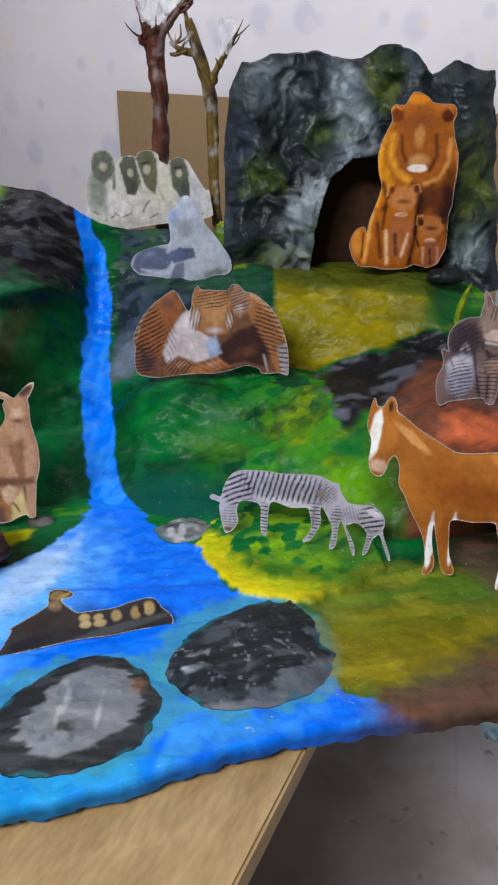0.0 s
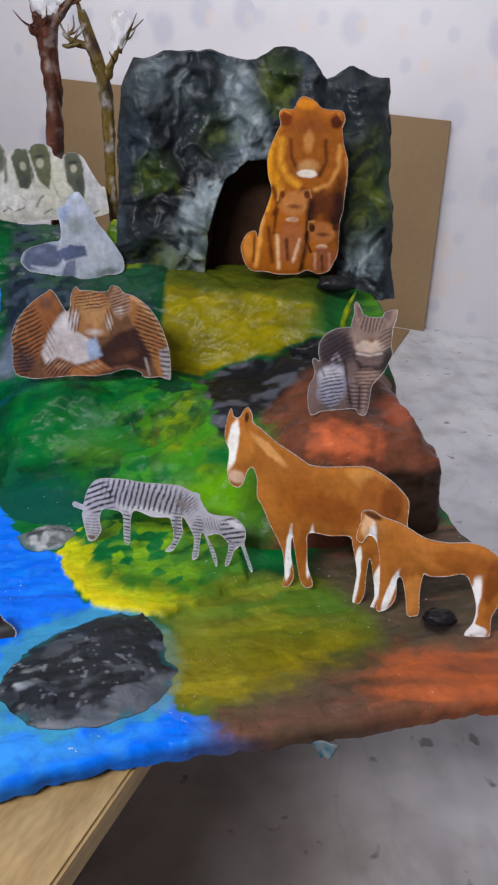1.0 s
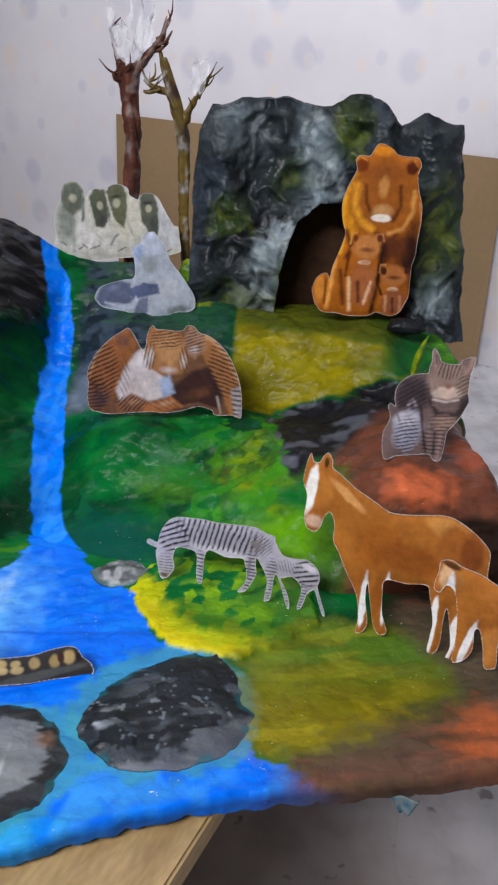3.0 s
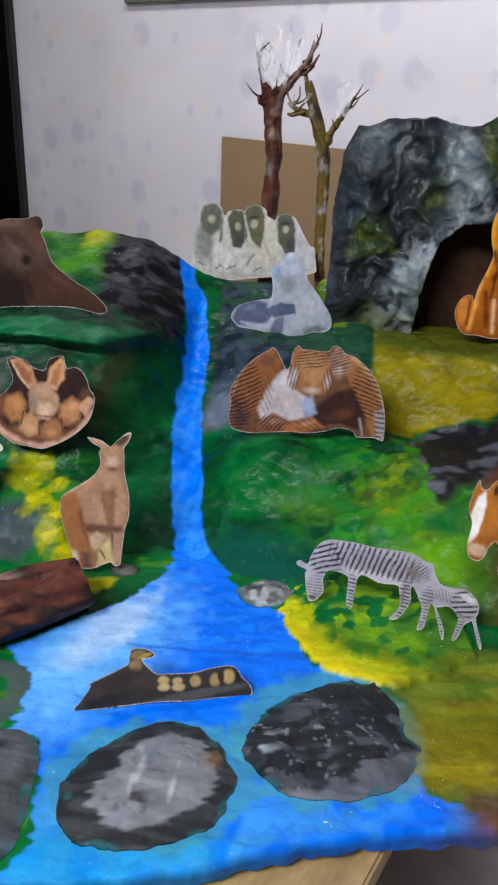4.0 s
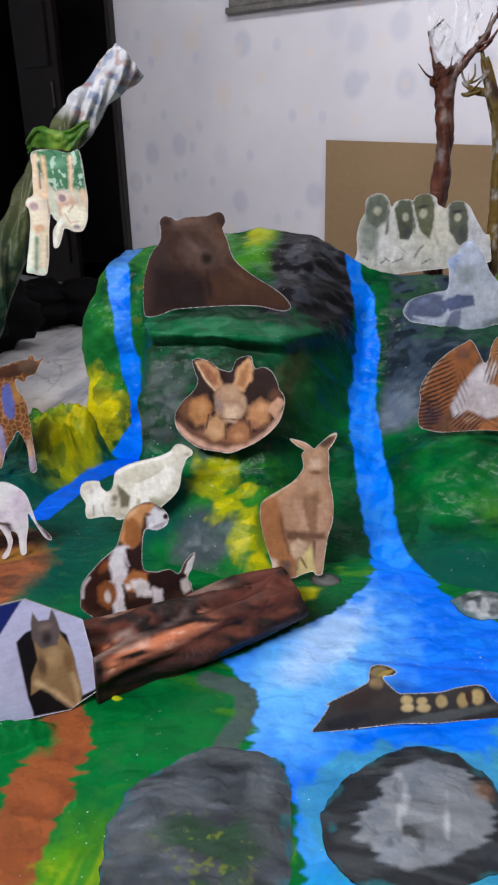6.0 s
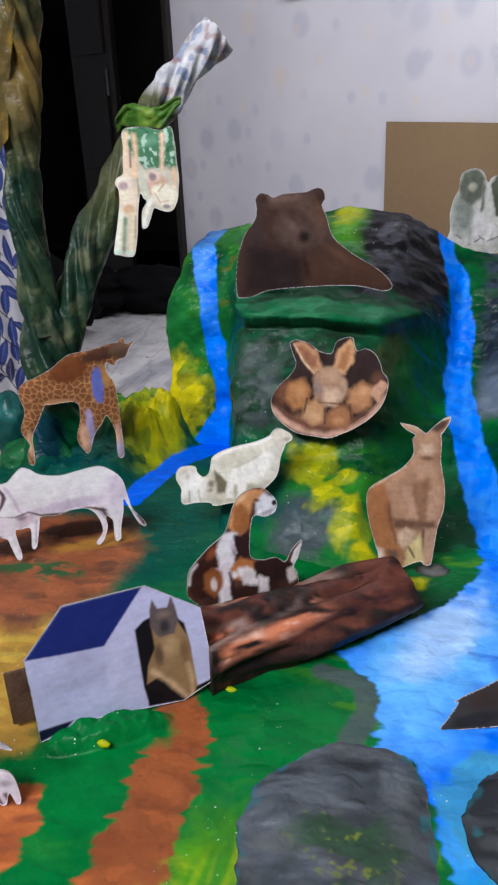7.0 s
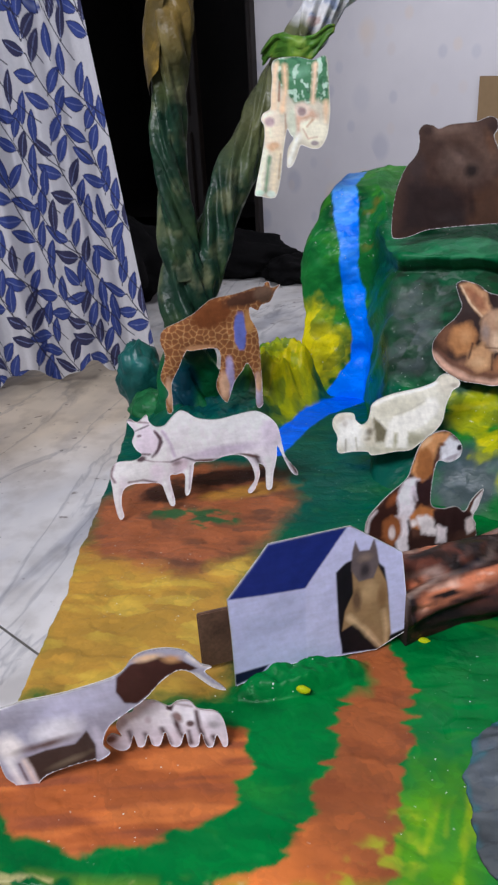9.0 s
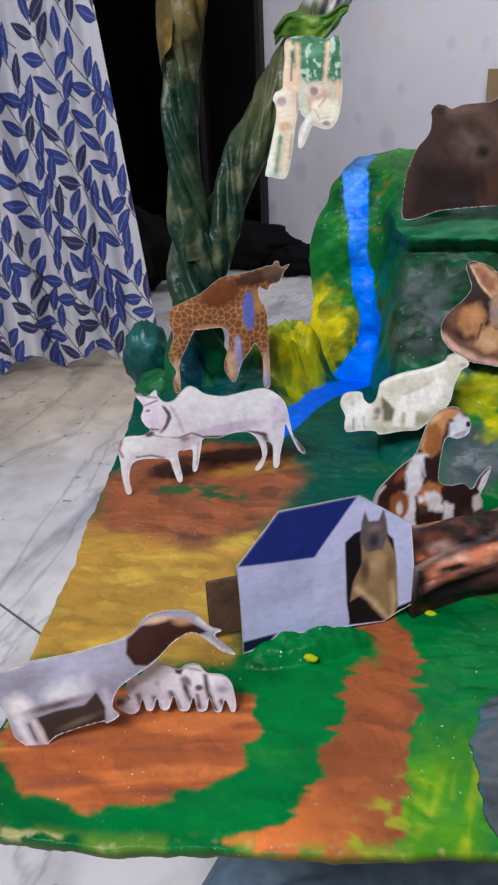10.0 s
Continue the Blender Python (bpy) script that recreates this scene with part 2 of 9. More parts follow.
def link_mesh(name, verts, faces, mats, parent=None, label="", paint=None, smooth=True, index=None):
    """One mesh object from vertices and faces; paint: one colour a vertex."""
    data = bpy.data.meshes.new(name)
    data.from_pydata([tuple(v) for v in verts], [], [tuple(f) for f in faces])
    for m in mats:
        data.materials.append(m)
    if index is not None:
        data.polygons.foreach_set("material_index", np.asarray(index, np.int32))
    if paint is not None:
        layer = data.color_attributes.new("paint", "FLOAT_COLOR", "POINT")
        rgba = np.ones((len(verts), 4), np.float32)
        rgba[:, :3] = paint
        layer.data.foreach_set("color", rgba.ravel())
    data.polygons.foreach_set("use_smooth", np.full(len(data.polygons), smooth) if isinstance(smooth, bool) else np.asarray(smooth, bool))
    data.update()
    ob = new(name, data)
    if parent:
        ob.parent = parent
    if label:
        tagged(ob, label)
    return ob


def part(name, bm, mat, parent=None, label="", smooth=False):
    data = bpy.data.meshes.new(name)
    bm.normal_update()
    bm.to_mesh(data)
    bm.free()
    data.materials.append(mat)
    data.polygons.foreach_set("use_smooth", np.full(len(data.polygons), smooth))
    ob = new(name, data)
    if parent:
        ob.parent = parent
    if label:
        tagged(ob, label)
    return ob


def box(sx, sy, sz, m=Matrix(), bevel=0.0, cuts=0):
    """A box of that size, its base centre at the origin of m."""
    bm = bmesh.new()
    bmesh.ops.create_cube(bm, size=1)
    for v in bm.verts:
        v.co = Vector((v.co.x * sx, v.co.y * sy, (v.co.z + 0.5) * sz))
    if bevel:
        bmesh.ops.bevel(bm, geom=bm.edges[:], offset=bevel, segments=2, affect="EDGES")
    bm.transform(m)
    return bm


def empty(name, at=(0, 0, 0), label="", category="", kind="", group=""):
    ob = new(name)
    ob.location = at
    ob.empty_display_size = 0.05
    return tagged(ob, label, category, group, kind)


def grid_faces(nu, nv, flip=False):
    f = []
    for i in range(nu - 1):
        for j in range(nv - 1):
            a = i * nv + j
            q = (a, a + nv, a + nv + 1, a + 1)
            f.append(q[::-1] if flip else q)
    return f


def blend(paint, mask, colour):
    """Lays a colour over the paint where the mask (0 to 1) says."""
    k = np.clip(np.asarray(mask, float), 0, 1)[..., None]
    return paint * (1 - k) + np.array(colour) * k


def soft_zone(px, py, poly, edge=0.006, blur=0.0, bristle=0.0):
    """A zone's mask with a ragged, slightly soft edge; bristle: how far a dry brush's comb marks run out across it."""
    jx = px + (fbm(px * 60, py * 60, 3, 3) - 0.5) * edge * 4
    jy = py + (fbm(px * 60, py * 60, 9, 3) - 0.5) * edge * 4
    if bristle:
        p, q = 0.95 * px + 0.31 * py, -0.31 * px + 0.95 * py
        jx = jx + bristle * (vnoise(p * 14, q * 150, 15) + 0.6 * vnoise(p * 30, q * 330, 25) - 0.8)
    if not blur:
        return inside(jx, jy, poly).astype(float)
    spots = [(0, 0)] + [(r * math.cos(a), r * math.sin(a)) for r, n in ((0.5, 5), (1.0, 8)) for a in np.arange(n) * 2 * math.pi / n]
    return sum(inside(jx + blur * a, jy + blur * b, poly).astype(float) for a, b in spots) / len(spots)


def oval(px, py, cx, cy, rx, ry, angle=0.0, soft=0.15, rag=0.12):
    """An ellipse's mask with a worn edge."""
    c, s = math.cos(radians(angle)), math.sin(radians(angle))
    u, v = ((px - cx) * c + (py - cy) * s) / rx, (-(px - cx) * s + (py - cy) * c) / ry
    d = np.hypot(u, v) + (fbm(px * 70, py * 70, 5, 3) - 0.5) * 2 * rag
    return np.clip((1 - d) / soft + 0.5, 0, 1)


def near_line(px, py, pts):
    """Distance to a polyline, and how far along it (0 to 1) the nearest place lies."""
    best, along = np.full(np.shape(px), 1e9), np.zeros(np.shape(px))
    n = len(pts) - 1
    for i in range(n):
        (ax, ay), (bx, by) = pts[i], pts[i + 1]
        dx, dy = bx - ax, by - ay
        u = np.clip(((px - ax) * dx + (py - ay) * dy) / (dx * dx + dy * dy), 0, 1)
        d = np.hypot(px - ax - u * dx, py - ay - u * dy)
        along = np.where(d < best, (i + u) / n, along)
        best = np.minimum(best, d)
    return best, along


def worley(u, w, size, seed):
    """Distances to the two nearest of scattered cell points, in cells."""
    d1, d2 = np.full(u.shape, 9.0), np.full(u.shape, 9.0)
    iu, iw = np.floor(u / size), np.floor(w / size)
    for a in (-1, 0, 1):
        for b in (-1, 0, 1):
            cu, cw = iu + a, iw + b
            px = (cu + 0.5 + 0.95 * (vnoise(cu, cw, seed) - 0.5)) * size
            pw = (cw + 0.5 + 0.95 * (vnoise(cu, cw, seed + 4) - 0.5)) * size
            d = np.hypot(u - px, w - pw) / size
            d2 = np.where(d < d1, d1, np.minimum(d2, d))
            d1 = np.minimum(d1, d)
    return d1, d2


def creases(u, w, size, seed):
    """Relief of crumpled paper: facets that meet in sharp folds, about -0.5 to 0.5."""
    ju, jw = u + (fbm(u / size / 2, w / size / 2, seed) - 0.5) * size, w + (fbm(u / size / 2, w / size / 2, seed + 3) - 0.5) * size
    a, _ = worley(ju, jw, size, seed)
    b, _ = worley(ju * 1.1 + 7, jw * 0.9, size * 0.45, seed + 11)
    c, _ = worley(ju + 3, jw, size * 0.2, seed + 17)
    return (a - 0.45) * 1.0 + (b - 0.45) * 0.45 + (c - 0.45) * 0.16


def dabs(u, w, long, wide, turn, seed):
    """Brush dabs: a level from 0 to 1 for each of many scattered overlapping strokes."""
    a = radians(turn)
    p, q = u * math.cos(a) + w * math.sin(a), -u * math.sin(a) + w * math.cos(a)
    p = p / long + (fbm(u * 30, w * 30, seed, 3) - 0.5) * 0.9
    q = q / wide + (fbm(u * 30, w * 30, seed + 5, 3) - 0.5) * 0.9
    best, level = np.full(u.shape, 9.0), np.zeros(u.shape)
    ip, iq = np.floor(p), np.floor(q)
    for i in (-1, 0, 1):
        for j in (-1, 0, 1):
            cp, cq = ip + i, iq + j
            d = np.hypot(p - cp - 0.5 - 0.9 * (vnoise(cp, cq, seed + 1) - 0.5), q - cq - 0.5 - 0.9 * (vnoise(cp, cq, seed + 2) - 0.5))
            level = np.where(d < best, vnoise(cp, cq, seed + 3), level)
            best = np.minimum(best, d)
    return level
# ---- the room ----
WALL_A, WALL_B = Vector((1.065, 3.354)), Vector((-2.02, 4.665))  # on the papered wall: cardboard's corner, doorway's jamb
ALONG = (WALL_A - WALL_B).normalized()
BACK = Vector((-ALONG.y, ALONG.x))
if BACK.y < 0:
    BACK = -BACK
TURN_WALL = math.degrees(math.atan2(ALONG.y, ALONG.x))


def on_wall(s, off, z=0.0):
    """A pose on the papered wall, s metres along from the doorway's jamb, off metres out into the room."""
    p = WALL_B + ALONG * s - BACK * off
    return pose(p.x, p.y, z, 0, 0, TURN_WALL)


floor = tagged(part("floor", box(9, 9.5, 0.1, pose(-0.6, 1.2, -0.1)), MARBLE), "pale grey veined marble floor, dusty and stained, with shade painted in by the bench", "floor", kind="structure")
part_wall = box(5.2, 0.14, 2.7)
wall_back = tagged(part("wall_back", part_wall, WALLPAPER), "off-white wallpapered wall with faint pastel balloons", "wall", kind="structure")
wall_back.matrix_world = on_wall(2.6, -0.072)
tagged(part("wall_over_doorway", box(2.6, 0.14, 0.55), WALLPAPER), "off-white wallpapered wall above a dark doorway", "wall", kind="structure").matrix_world = on_wall(-1.302, -0.072, 2.15)
tagged(part("wall_beyond_doorway", box(2.0, 0.14, 2.7), WALLPAPER), "off-white wallpapered wall beside a doorway", "wall", kind="structure").matrix_world = on_wall(-3.606, -0.072)
wall_left = tagged(part("wall_left", box(0.14, 7.0, 2.7, pose(-4.4, 1.0, 0)), WALLPAPER), "plain pale wall", "wall", kind="structure")
tagged(part("wall_right", box(0.14, 6.6, 2.7, pose(3.3, 0.0, 0)), WALLPAPER), "plain pale wall", "wall", kind="structure")
tagged(part("wall_front", box(8.2, 0.14, 2.7, pose(-0.6, -2.4, 0)), WALLPAPER), "plain pale wall behind the camera", "wall", kind="structure")
tagged(part("ceiling", box(9, 9.5, 0.1, pose(-0.6, 1.2, 2.705)), CEILING), "plain whitewashed ceiling", "ceiling", kind="structure")

# the room beyond the doorway: near-black walls paint in its lack of light
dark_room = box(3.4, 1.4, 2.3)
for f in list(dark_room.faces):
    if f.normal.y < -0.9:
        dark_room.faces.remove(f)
dark_room = tagged(part("painted_dark_room", dark_room, DARK), "dark room seen through an open doorway, its darkness painted near-black", "room", kind="structure")
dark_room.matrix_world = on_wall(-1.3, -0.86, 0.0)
door = empty("door", label="dark stained wooden door standing open in the doorway", category="door", kind="structure")
part("door_leaf", box(0.42, 0.04, 2.1, pose(0, 0, 0), 0.004), DARK_WOOD, door)
for zz, hh in ((0.15, 0.55), (0.8, 0.5), (1.4, 0.55)):
    part("door_panel", box(0.28, 0.018, hh, pose(0, -0.028, zz), 0.006), DARK_WOOD, door)
part("door_pull", box(0.012, 0.02, 0.16, pose(0.15, -0.032, 1.15), 0.004), grainy("worn_steel", (0.25, 0.25, 0.26), (0.4, 0.4, 0.42), 20, 0.3, 0.05, 0.001, metal=1.0), door)
door.matrix_world = on_wall(-0.85, -0.12, 0.002)
jamb = tagged(part("door_jamb", box(0.035, 0.2, 2.15, Matrix(), 0.004), DARK_WOOD), "dark stained doorway jamb", "door frame", kind="structure")
jamb.matrix_world = on_wall(-0.02, -0.062, 0.001)

# board on the wall, high up
board = empty("wall_board", label="grey board fixed high on the papered wall", category="board")
part("panel", box(1.75, 0.02, 0.7, pose(0, 0, 0), 0.003), GREY_BOARD, board)
part("bottom_rail", box(1.79, 0.035, 0.03, pose(0, 0, -0.03), 0.004), GREY_BOARD, board)
board.matrix_world = on_wall(1.73, 0.022, 1.57)

# cardboard sheet leaning on the wall
sheet_bm = box(1.90, 0.006, 0.905, Matrix(), 0.001)
for v in sheet_bm.verts:  # sheared so that its edges fit the camera's view
    v.co.x += 0.06 * (1 - v.co.z / 0.905)
sheet = tagged(part("cardboard_sheet", sheet_bm, CARDBOARD), "large flat brown cardboard sheet leaning on the papered wall", "cardboard")
sheet.matrix_world = on_wall(2.35, 0.06, 0.0) @ pose(0, 0, 0.003, -2.8, 2.1, 0)
flap = tagged(part("cardboard_flap", box(0.34, 0.42, 0.005, Matrix(), 0.001), CARDBOARD), "piece of brown cardboard lying on the floor by the wall", "cardboard")
flap.matrix_world = on_wall(3.13, 0.3, 0.001)

# a dark joint line in the floor stone
joint = tagged(part("floor_joint", box(1.6, 0.004, 0.004, Matrix()), GREY_BOARD), "narrow dark joint between floor slabs", "floor joint", kind="structure")
joint.matrix_world = pose(-1.33, 1.012, -0.002, 0, 0, -20.9)
# ---- bench under the model ----
BENCH = pose(-0.045, 0.62, 0, 0, 0, -24.3)


def make_bench():
    b = empty("bench", label="low bench with a pale bare plywood top", category="bench")
    part("top_board", box(0.318, 1.25, 0.032, pose(0, 0, 0.426), 0.003), BENCH_WOOD, b)
    for x in (-0.12, 0.12):
        for y in (-0.5, 0.5):
            part("leg", box(0.045, 0.045, 0.39, pose(x, y, 0.0), 0.003), BENCH_EDGE, b)
    for y in (-0.5, 0.5):
        part("crosspiece", box(0.28, 0.03, 0.036, pose(0, y, 0.39), 0.002), BENCH_EDGE, b)
    b.matrix_world = BENCH
    return b


make_bench()

# ---- the painted model landscape ----
model = empty("model_landscape", (0, 0, 0), "hand-painted papier-mache landscape model with hills, waterfalls and a cave, on a cardboard base", "diorama")
TOP = 0.488

EDGE_BACK = [(0.45, 1.41), (0.0, 1.46), (-0.5, 1.45), (-0.75, 1.32), (-1.0, 1.18)]
EDGE_LEFT = [(-0.955, 1.06), (-0.895, 0.92), (-0.85, 0.80), (-0.802, 0.66), (-0.771, 0.578), (-0.728, 0.442), (-0.70, 0.36), (-0.682, 0.30)]
EDGE_FRONT = [(-0.647, 0.297), (-0.572, 0.314), (-0.492, 0.341), (-0.433, 0.356), (-0.366, 0.382), (-0.30, 0.402), (-0.212, 0.425), (-0.152, 0.436), (-0.069, 0.462),
              (-0.02, 0.485), (0.035, 0.506), (0.10, 0.527), (0.164, 0.538), (0.21, 0.547), (0.284, 0.560), (0.323, 0.569), (0.374, 0.58), (0.434, 0.595), (0.52, 0.622)]
EDGE_RIGHT = [(0.53, 0.70), (0.508, 0.82), (0.475, 0.88), (0.465, 0.95), (0.462, 1.1), (0.46, 1.3)]
OUTLINE = EDGE_BACK + EDGE_LEFT + EDGE_FRONT + EDGE_RIGHT


def dense_loop(pts, step, rag=0.0, seed=0):
    """A loop with points every step metres and a ragged edge."""
    out, n = [], len(pts)
    for i in range(n):
        a, b = np.array(pts[i], float), np.array(pts[(i + 1) % n], float)
        k = max(1, int(np.hypot(*(b - a)) / step))
        for j in range(k):
            out.append(a + (b - a) * j / k)
    out = np.array(out)
    if rag:
        out = out + (np.stack([fbm(out[:, 0] * 55, out[:, 1] * 55, seed, 4), fbm(out[:, 0] * 55, out[:, 1] * 55, seed + 31, 4)], 1) - 0.5) * 2 * rag
    return out


def filled(loop, spacing, holes=(), sparse=None):
    """Triangles that fill a loop (less its holes): points, faces, and the counts of the rim points."""
    from mathutils.geometry import delaunay_2d_cdt
    loops = [np.asarray(loop)] + [np.asarray(h) for h in holes]
    pts, edges = [], []
    for lp in loops:
        s = len(pts)
        pts += [tuple(p) for p in lp]
        edges += [(s + i, s + (i + 1) % len(lp)) for i in range(len(lp))]
    lo, hi = loops[0].min(0), loops[0].max(0)
    gx, gy = np.meshgrid(np.arange(lo[0], hi[0], spacing), np.arange(lo[1], hi[1], spacing * 0.866))
    gx = gx + (np.arange(gx.shape[0]) % 2)[:, None] * spacing * 0.5
    thin = (np.add.outer(np.arange(gx.shape[0]) % 4, np.arange(gx.shape[1]) % 4) == 0).ravel()
    gx, gy = gx.ravel(), gy.ravel()
    keep = inside(gx, gy, [tuple(p) for p in loops[0]])
    if sparse:
        keep &= thin | ~sparse(gx, gy)
    for h in loops[1:]:
        keep &= ~inside(gx, gy, [tuple(p) for p in h])
    rim = np.concatenate(loops)
    cell = {}
    for p in rim:
        cell.setdefault((int(p[0] // spacing), int(p[1] // spacing)), []).append(p)
    for x, y in zip(gx[keep], gy[keep]):
        i, j = int(x // spacing), int(y // spacing)
        if all((p[0] - x) ** 2 + (p[1] - y) ** 2 > (0.5 * spacing) ** 2 for di in (-1, 0, 1) for dj in (-1, 0, 1) for p in cell.get((i + di, j + dj), ())):
            pts.append((x, y))
    v, _, f, _, _, _ = delaunay_2d_cdt([Vector(p) for p in pts], edges, [], 0, 1e-7)
    v = np.array([tuple(p) for p in v])
    f = np.array([tuple(q) for q in f])
    c = v[f].mean(1)
    keep = inside(c[:, 0], c[:, 1], [tuple(p) for p in loops[0]])
    for h in loops[1:]:
        keep &= ~inside(c[:, 0], c[:, 1], [tuple(p) for p in h])
    f = f[keep]
    a, b, d = v[f[:, 0]], v[f[:, 1]], v[f[:, 2]]
    turn = (b[:, 0] - a[:, 0]) * (d[:, 1] - a[:, 1]) - (b[:, 1] - a[:, 1]) * (d[:, 0] - a[:, 0])
    f[turn < 0] = f[turn < 0][:, ::-1]
    return v, f


# pigments
DEEP, GREEN, LIME, YELLOW = (0.0005, 0.048, 0.015), (0.0005, 0.14, 0.026), (0.10, 0.29, 0.003), (0.60, 0.52, 0.004)
TEAL, OLIVE, OCHRE = (0.001, 0.07, 0.048), (0.19, 0.165, 0.006), (0.36, 0.2, 0.035)
WATER, PALE_WATER, CYAN = (0.0, 0.15, 0.88), (0.13, 0.46, 0.92), (0.01, 0.33, 0.66)
BRICK, BROWN, ORANGE = (0.27, 0.085, 0.035), (0.105, 0.045, 0.026), (0.50, 0.12, 0.035)
SLATE = (0.07, 0.082, 0.095)

WATER_EDGE = [(-0.325, 0.69), (-0.279, 0.649), (-0.273, 0.577), (-0.238, 0.57), (-0.203, 0.461), (-0.222, 0.40), (0.0, 0.45), (0.185, 0.52), (0.178, 0.552), (0.125, 0.566),
              (0.061, 0.714), (0.009, 0.719), (-0.012, 0.759), (-0.041, 0.812), (-0.078, 0.832), (-0.112, 0.883), (-0.145, 0.93), (-0.15, 1.0), (-0.21, 1.0), (-0.196, 0.935),
              (-0.188, 0.895), (-0.191, 0.862), (-0.209, 0.821), (-0.245, 0.773), (-0.285, 0.729)]
LAWN = [(-0.041, 0.806), (-0.008, 0.757), (0.019, 0.713), (0.107, 0.697), (0.193, 0.766), (0.18, 0.85), (0.025, 0.90), (-0.02, 0.86)]
PATHWAY = [(-0.477, 0.571), (-0.460, 0.478), (-0.458, 0.438), (-0.459, 0.396), (-0.474, 0.368), (-0.505, 0.34), (-0.40, 0.36), (-0.399, 0.417), (-0.404, 0.472), (-0.416, 0.553), (-0.442, 0.60)]
PEN = [(-0.70, 0.356), (-0.656, 0.328), (-0.603, 0.330), (-0.551, 0.355), (-0.521, 0.385), (-0.512, 0.436), (-0.533, 0.462), (-0.60, 0.45), (-0.69, 0.42)]
COW_EARTH = [(-0.838, 0.75), (-0.795, 0.645), (-0.665, 0.645), (-0.606, 0.715), (-0.60, 0.83), (-0.66, 0.90), (-0.80, 0.88)]
STRAW = [(-0.81, 0.67), (-0.735, 0.44), (-0.56, 0.495), (-0.604, 0.63), (-0.602, 0.70), (-0.665, 0.66)]
MEADOW = [(0.107, 0.70), (0.111, 0.58), (0.159, 0.563), (0.258, 0.616), (0.348, 0.675), (0.32, 0.78), (0.19, 0.77)]
EARTH = [(0.15, 0.53), (0.30, 0.55), (0.55, 0.60), (0.56, 0.90), (0.32, 0.93), (0.27, 0.80), (0.335, 0.70), (0.348, 0.675), (0.258, 0.618), (0.159, 0.563)]
CLAY = [(0.33, 0.645), (0.47, 0.675), (0.56, 0.70), (0.56, 0.60), (0.42, 0.585), (0.31, 0.572)]
CRESCENT = [(-0.334, 0.657), (-0.293, 0.65), (-0.283, 0.616), (-0.294, 0.58)]
STREAM = [(-0.672, 0.95), (-0.668, 1.035), (-0.652, 1.105), (-0.612, 1.165), (-0.59, 1.2)]


def relief(x, y):
    """The ground's height over its base."""
    z = (fbm(x * 14, y * 14, 1) - 0.5) * 0.008 + (fbm(x * 50, y * 50, 2, 2) - 0.5) * 0.0018 + dabs(x, y, 0.03, 0.012, 20, 51) * 0.0012
    z = z + 0.007 * soft_zone(x, y, LAWN, 0.003, 0.003)
    z = z + 0.015 * np.clip(1.2 - ((x + 0.505) / 0.048) ** 2 - ((y - 0.53 - 0.55 * (x + 0.505)) / 0.02) ** 2, 0, 0.7) / 0.7 * (0.6 + 0.8 * fbm(x * 80, y * 80, 6))
    # tufted mound between the tall tree and the small waterfall
    d = ((x + 0.735) / 0.085) ** 2 + ((y - 1.14) / 0.08) ** 2
    m = np.clip(1.15 - d, 0, 0.8) / 0.8 * 0.09
    m = np.maximum(m, np.clip(1.2 - ((x + 0.775) / 0.12) ** 2 - ((y - 1.03) / 0.085) ** 2, 0, 0.8) / 0.8 * 0.036)
    m = m * np.clip((near_line(x, y, STREAM)[0] - 0.02) / 0.035, 0, 1)
    z = z + m * (0.45 + 0.5 * fbm(x * 30, y * 30, 8) + 0.28 * fbm(x * 70, y * 70, 9, 2))
    return z


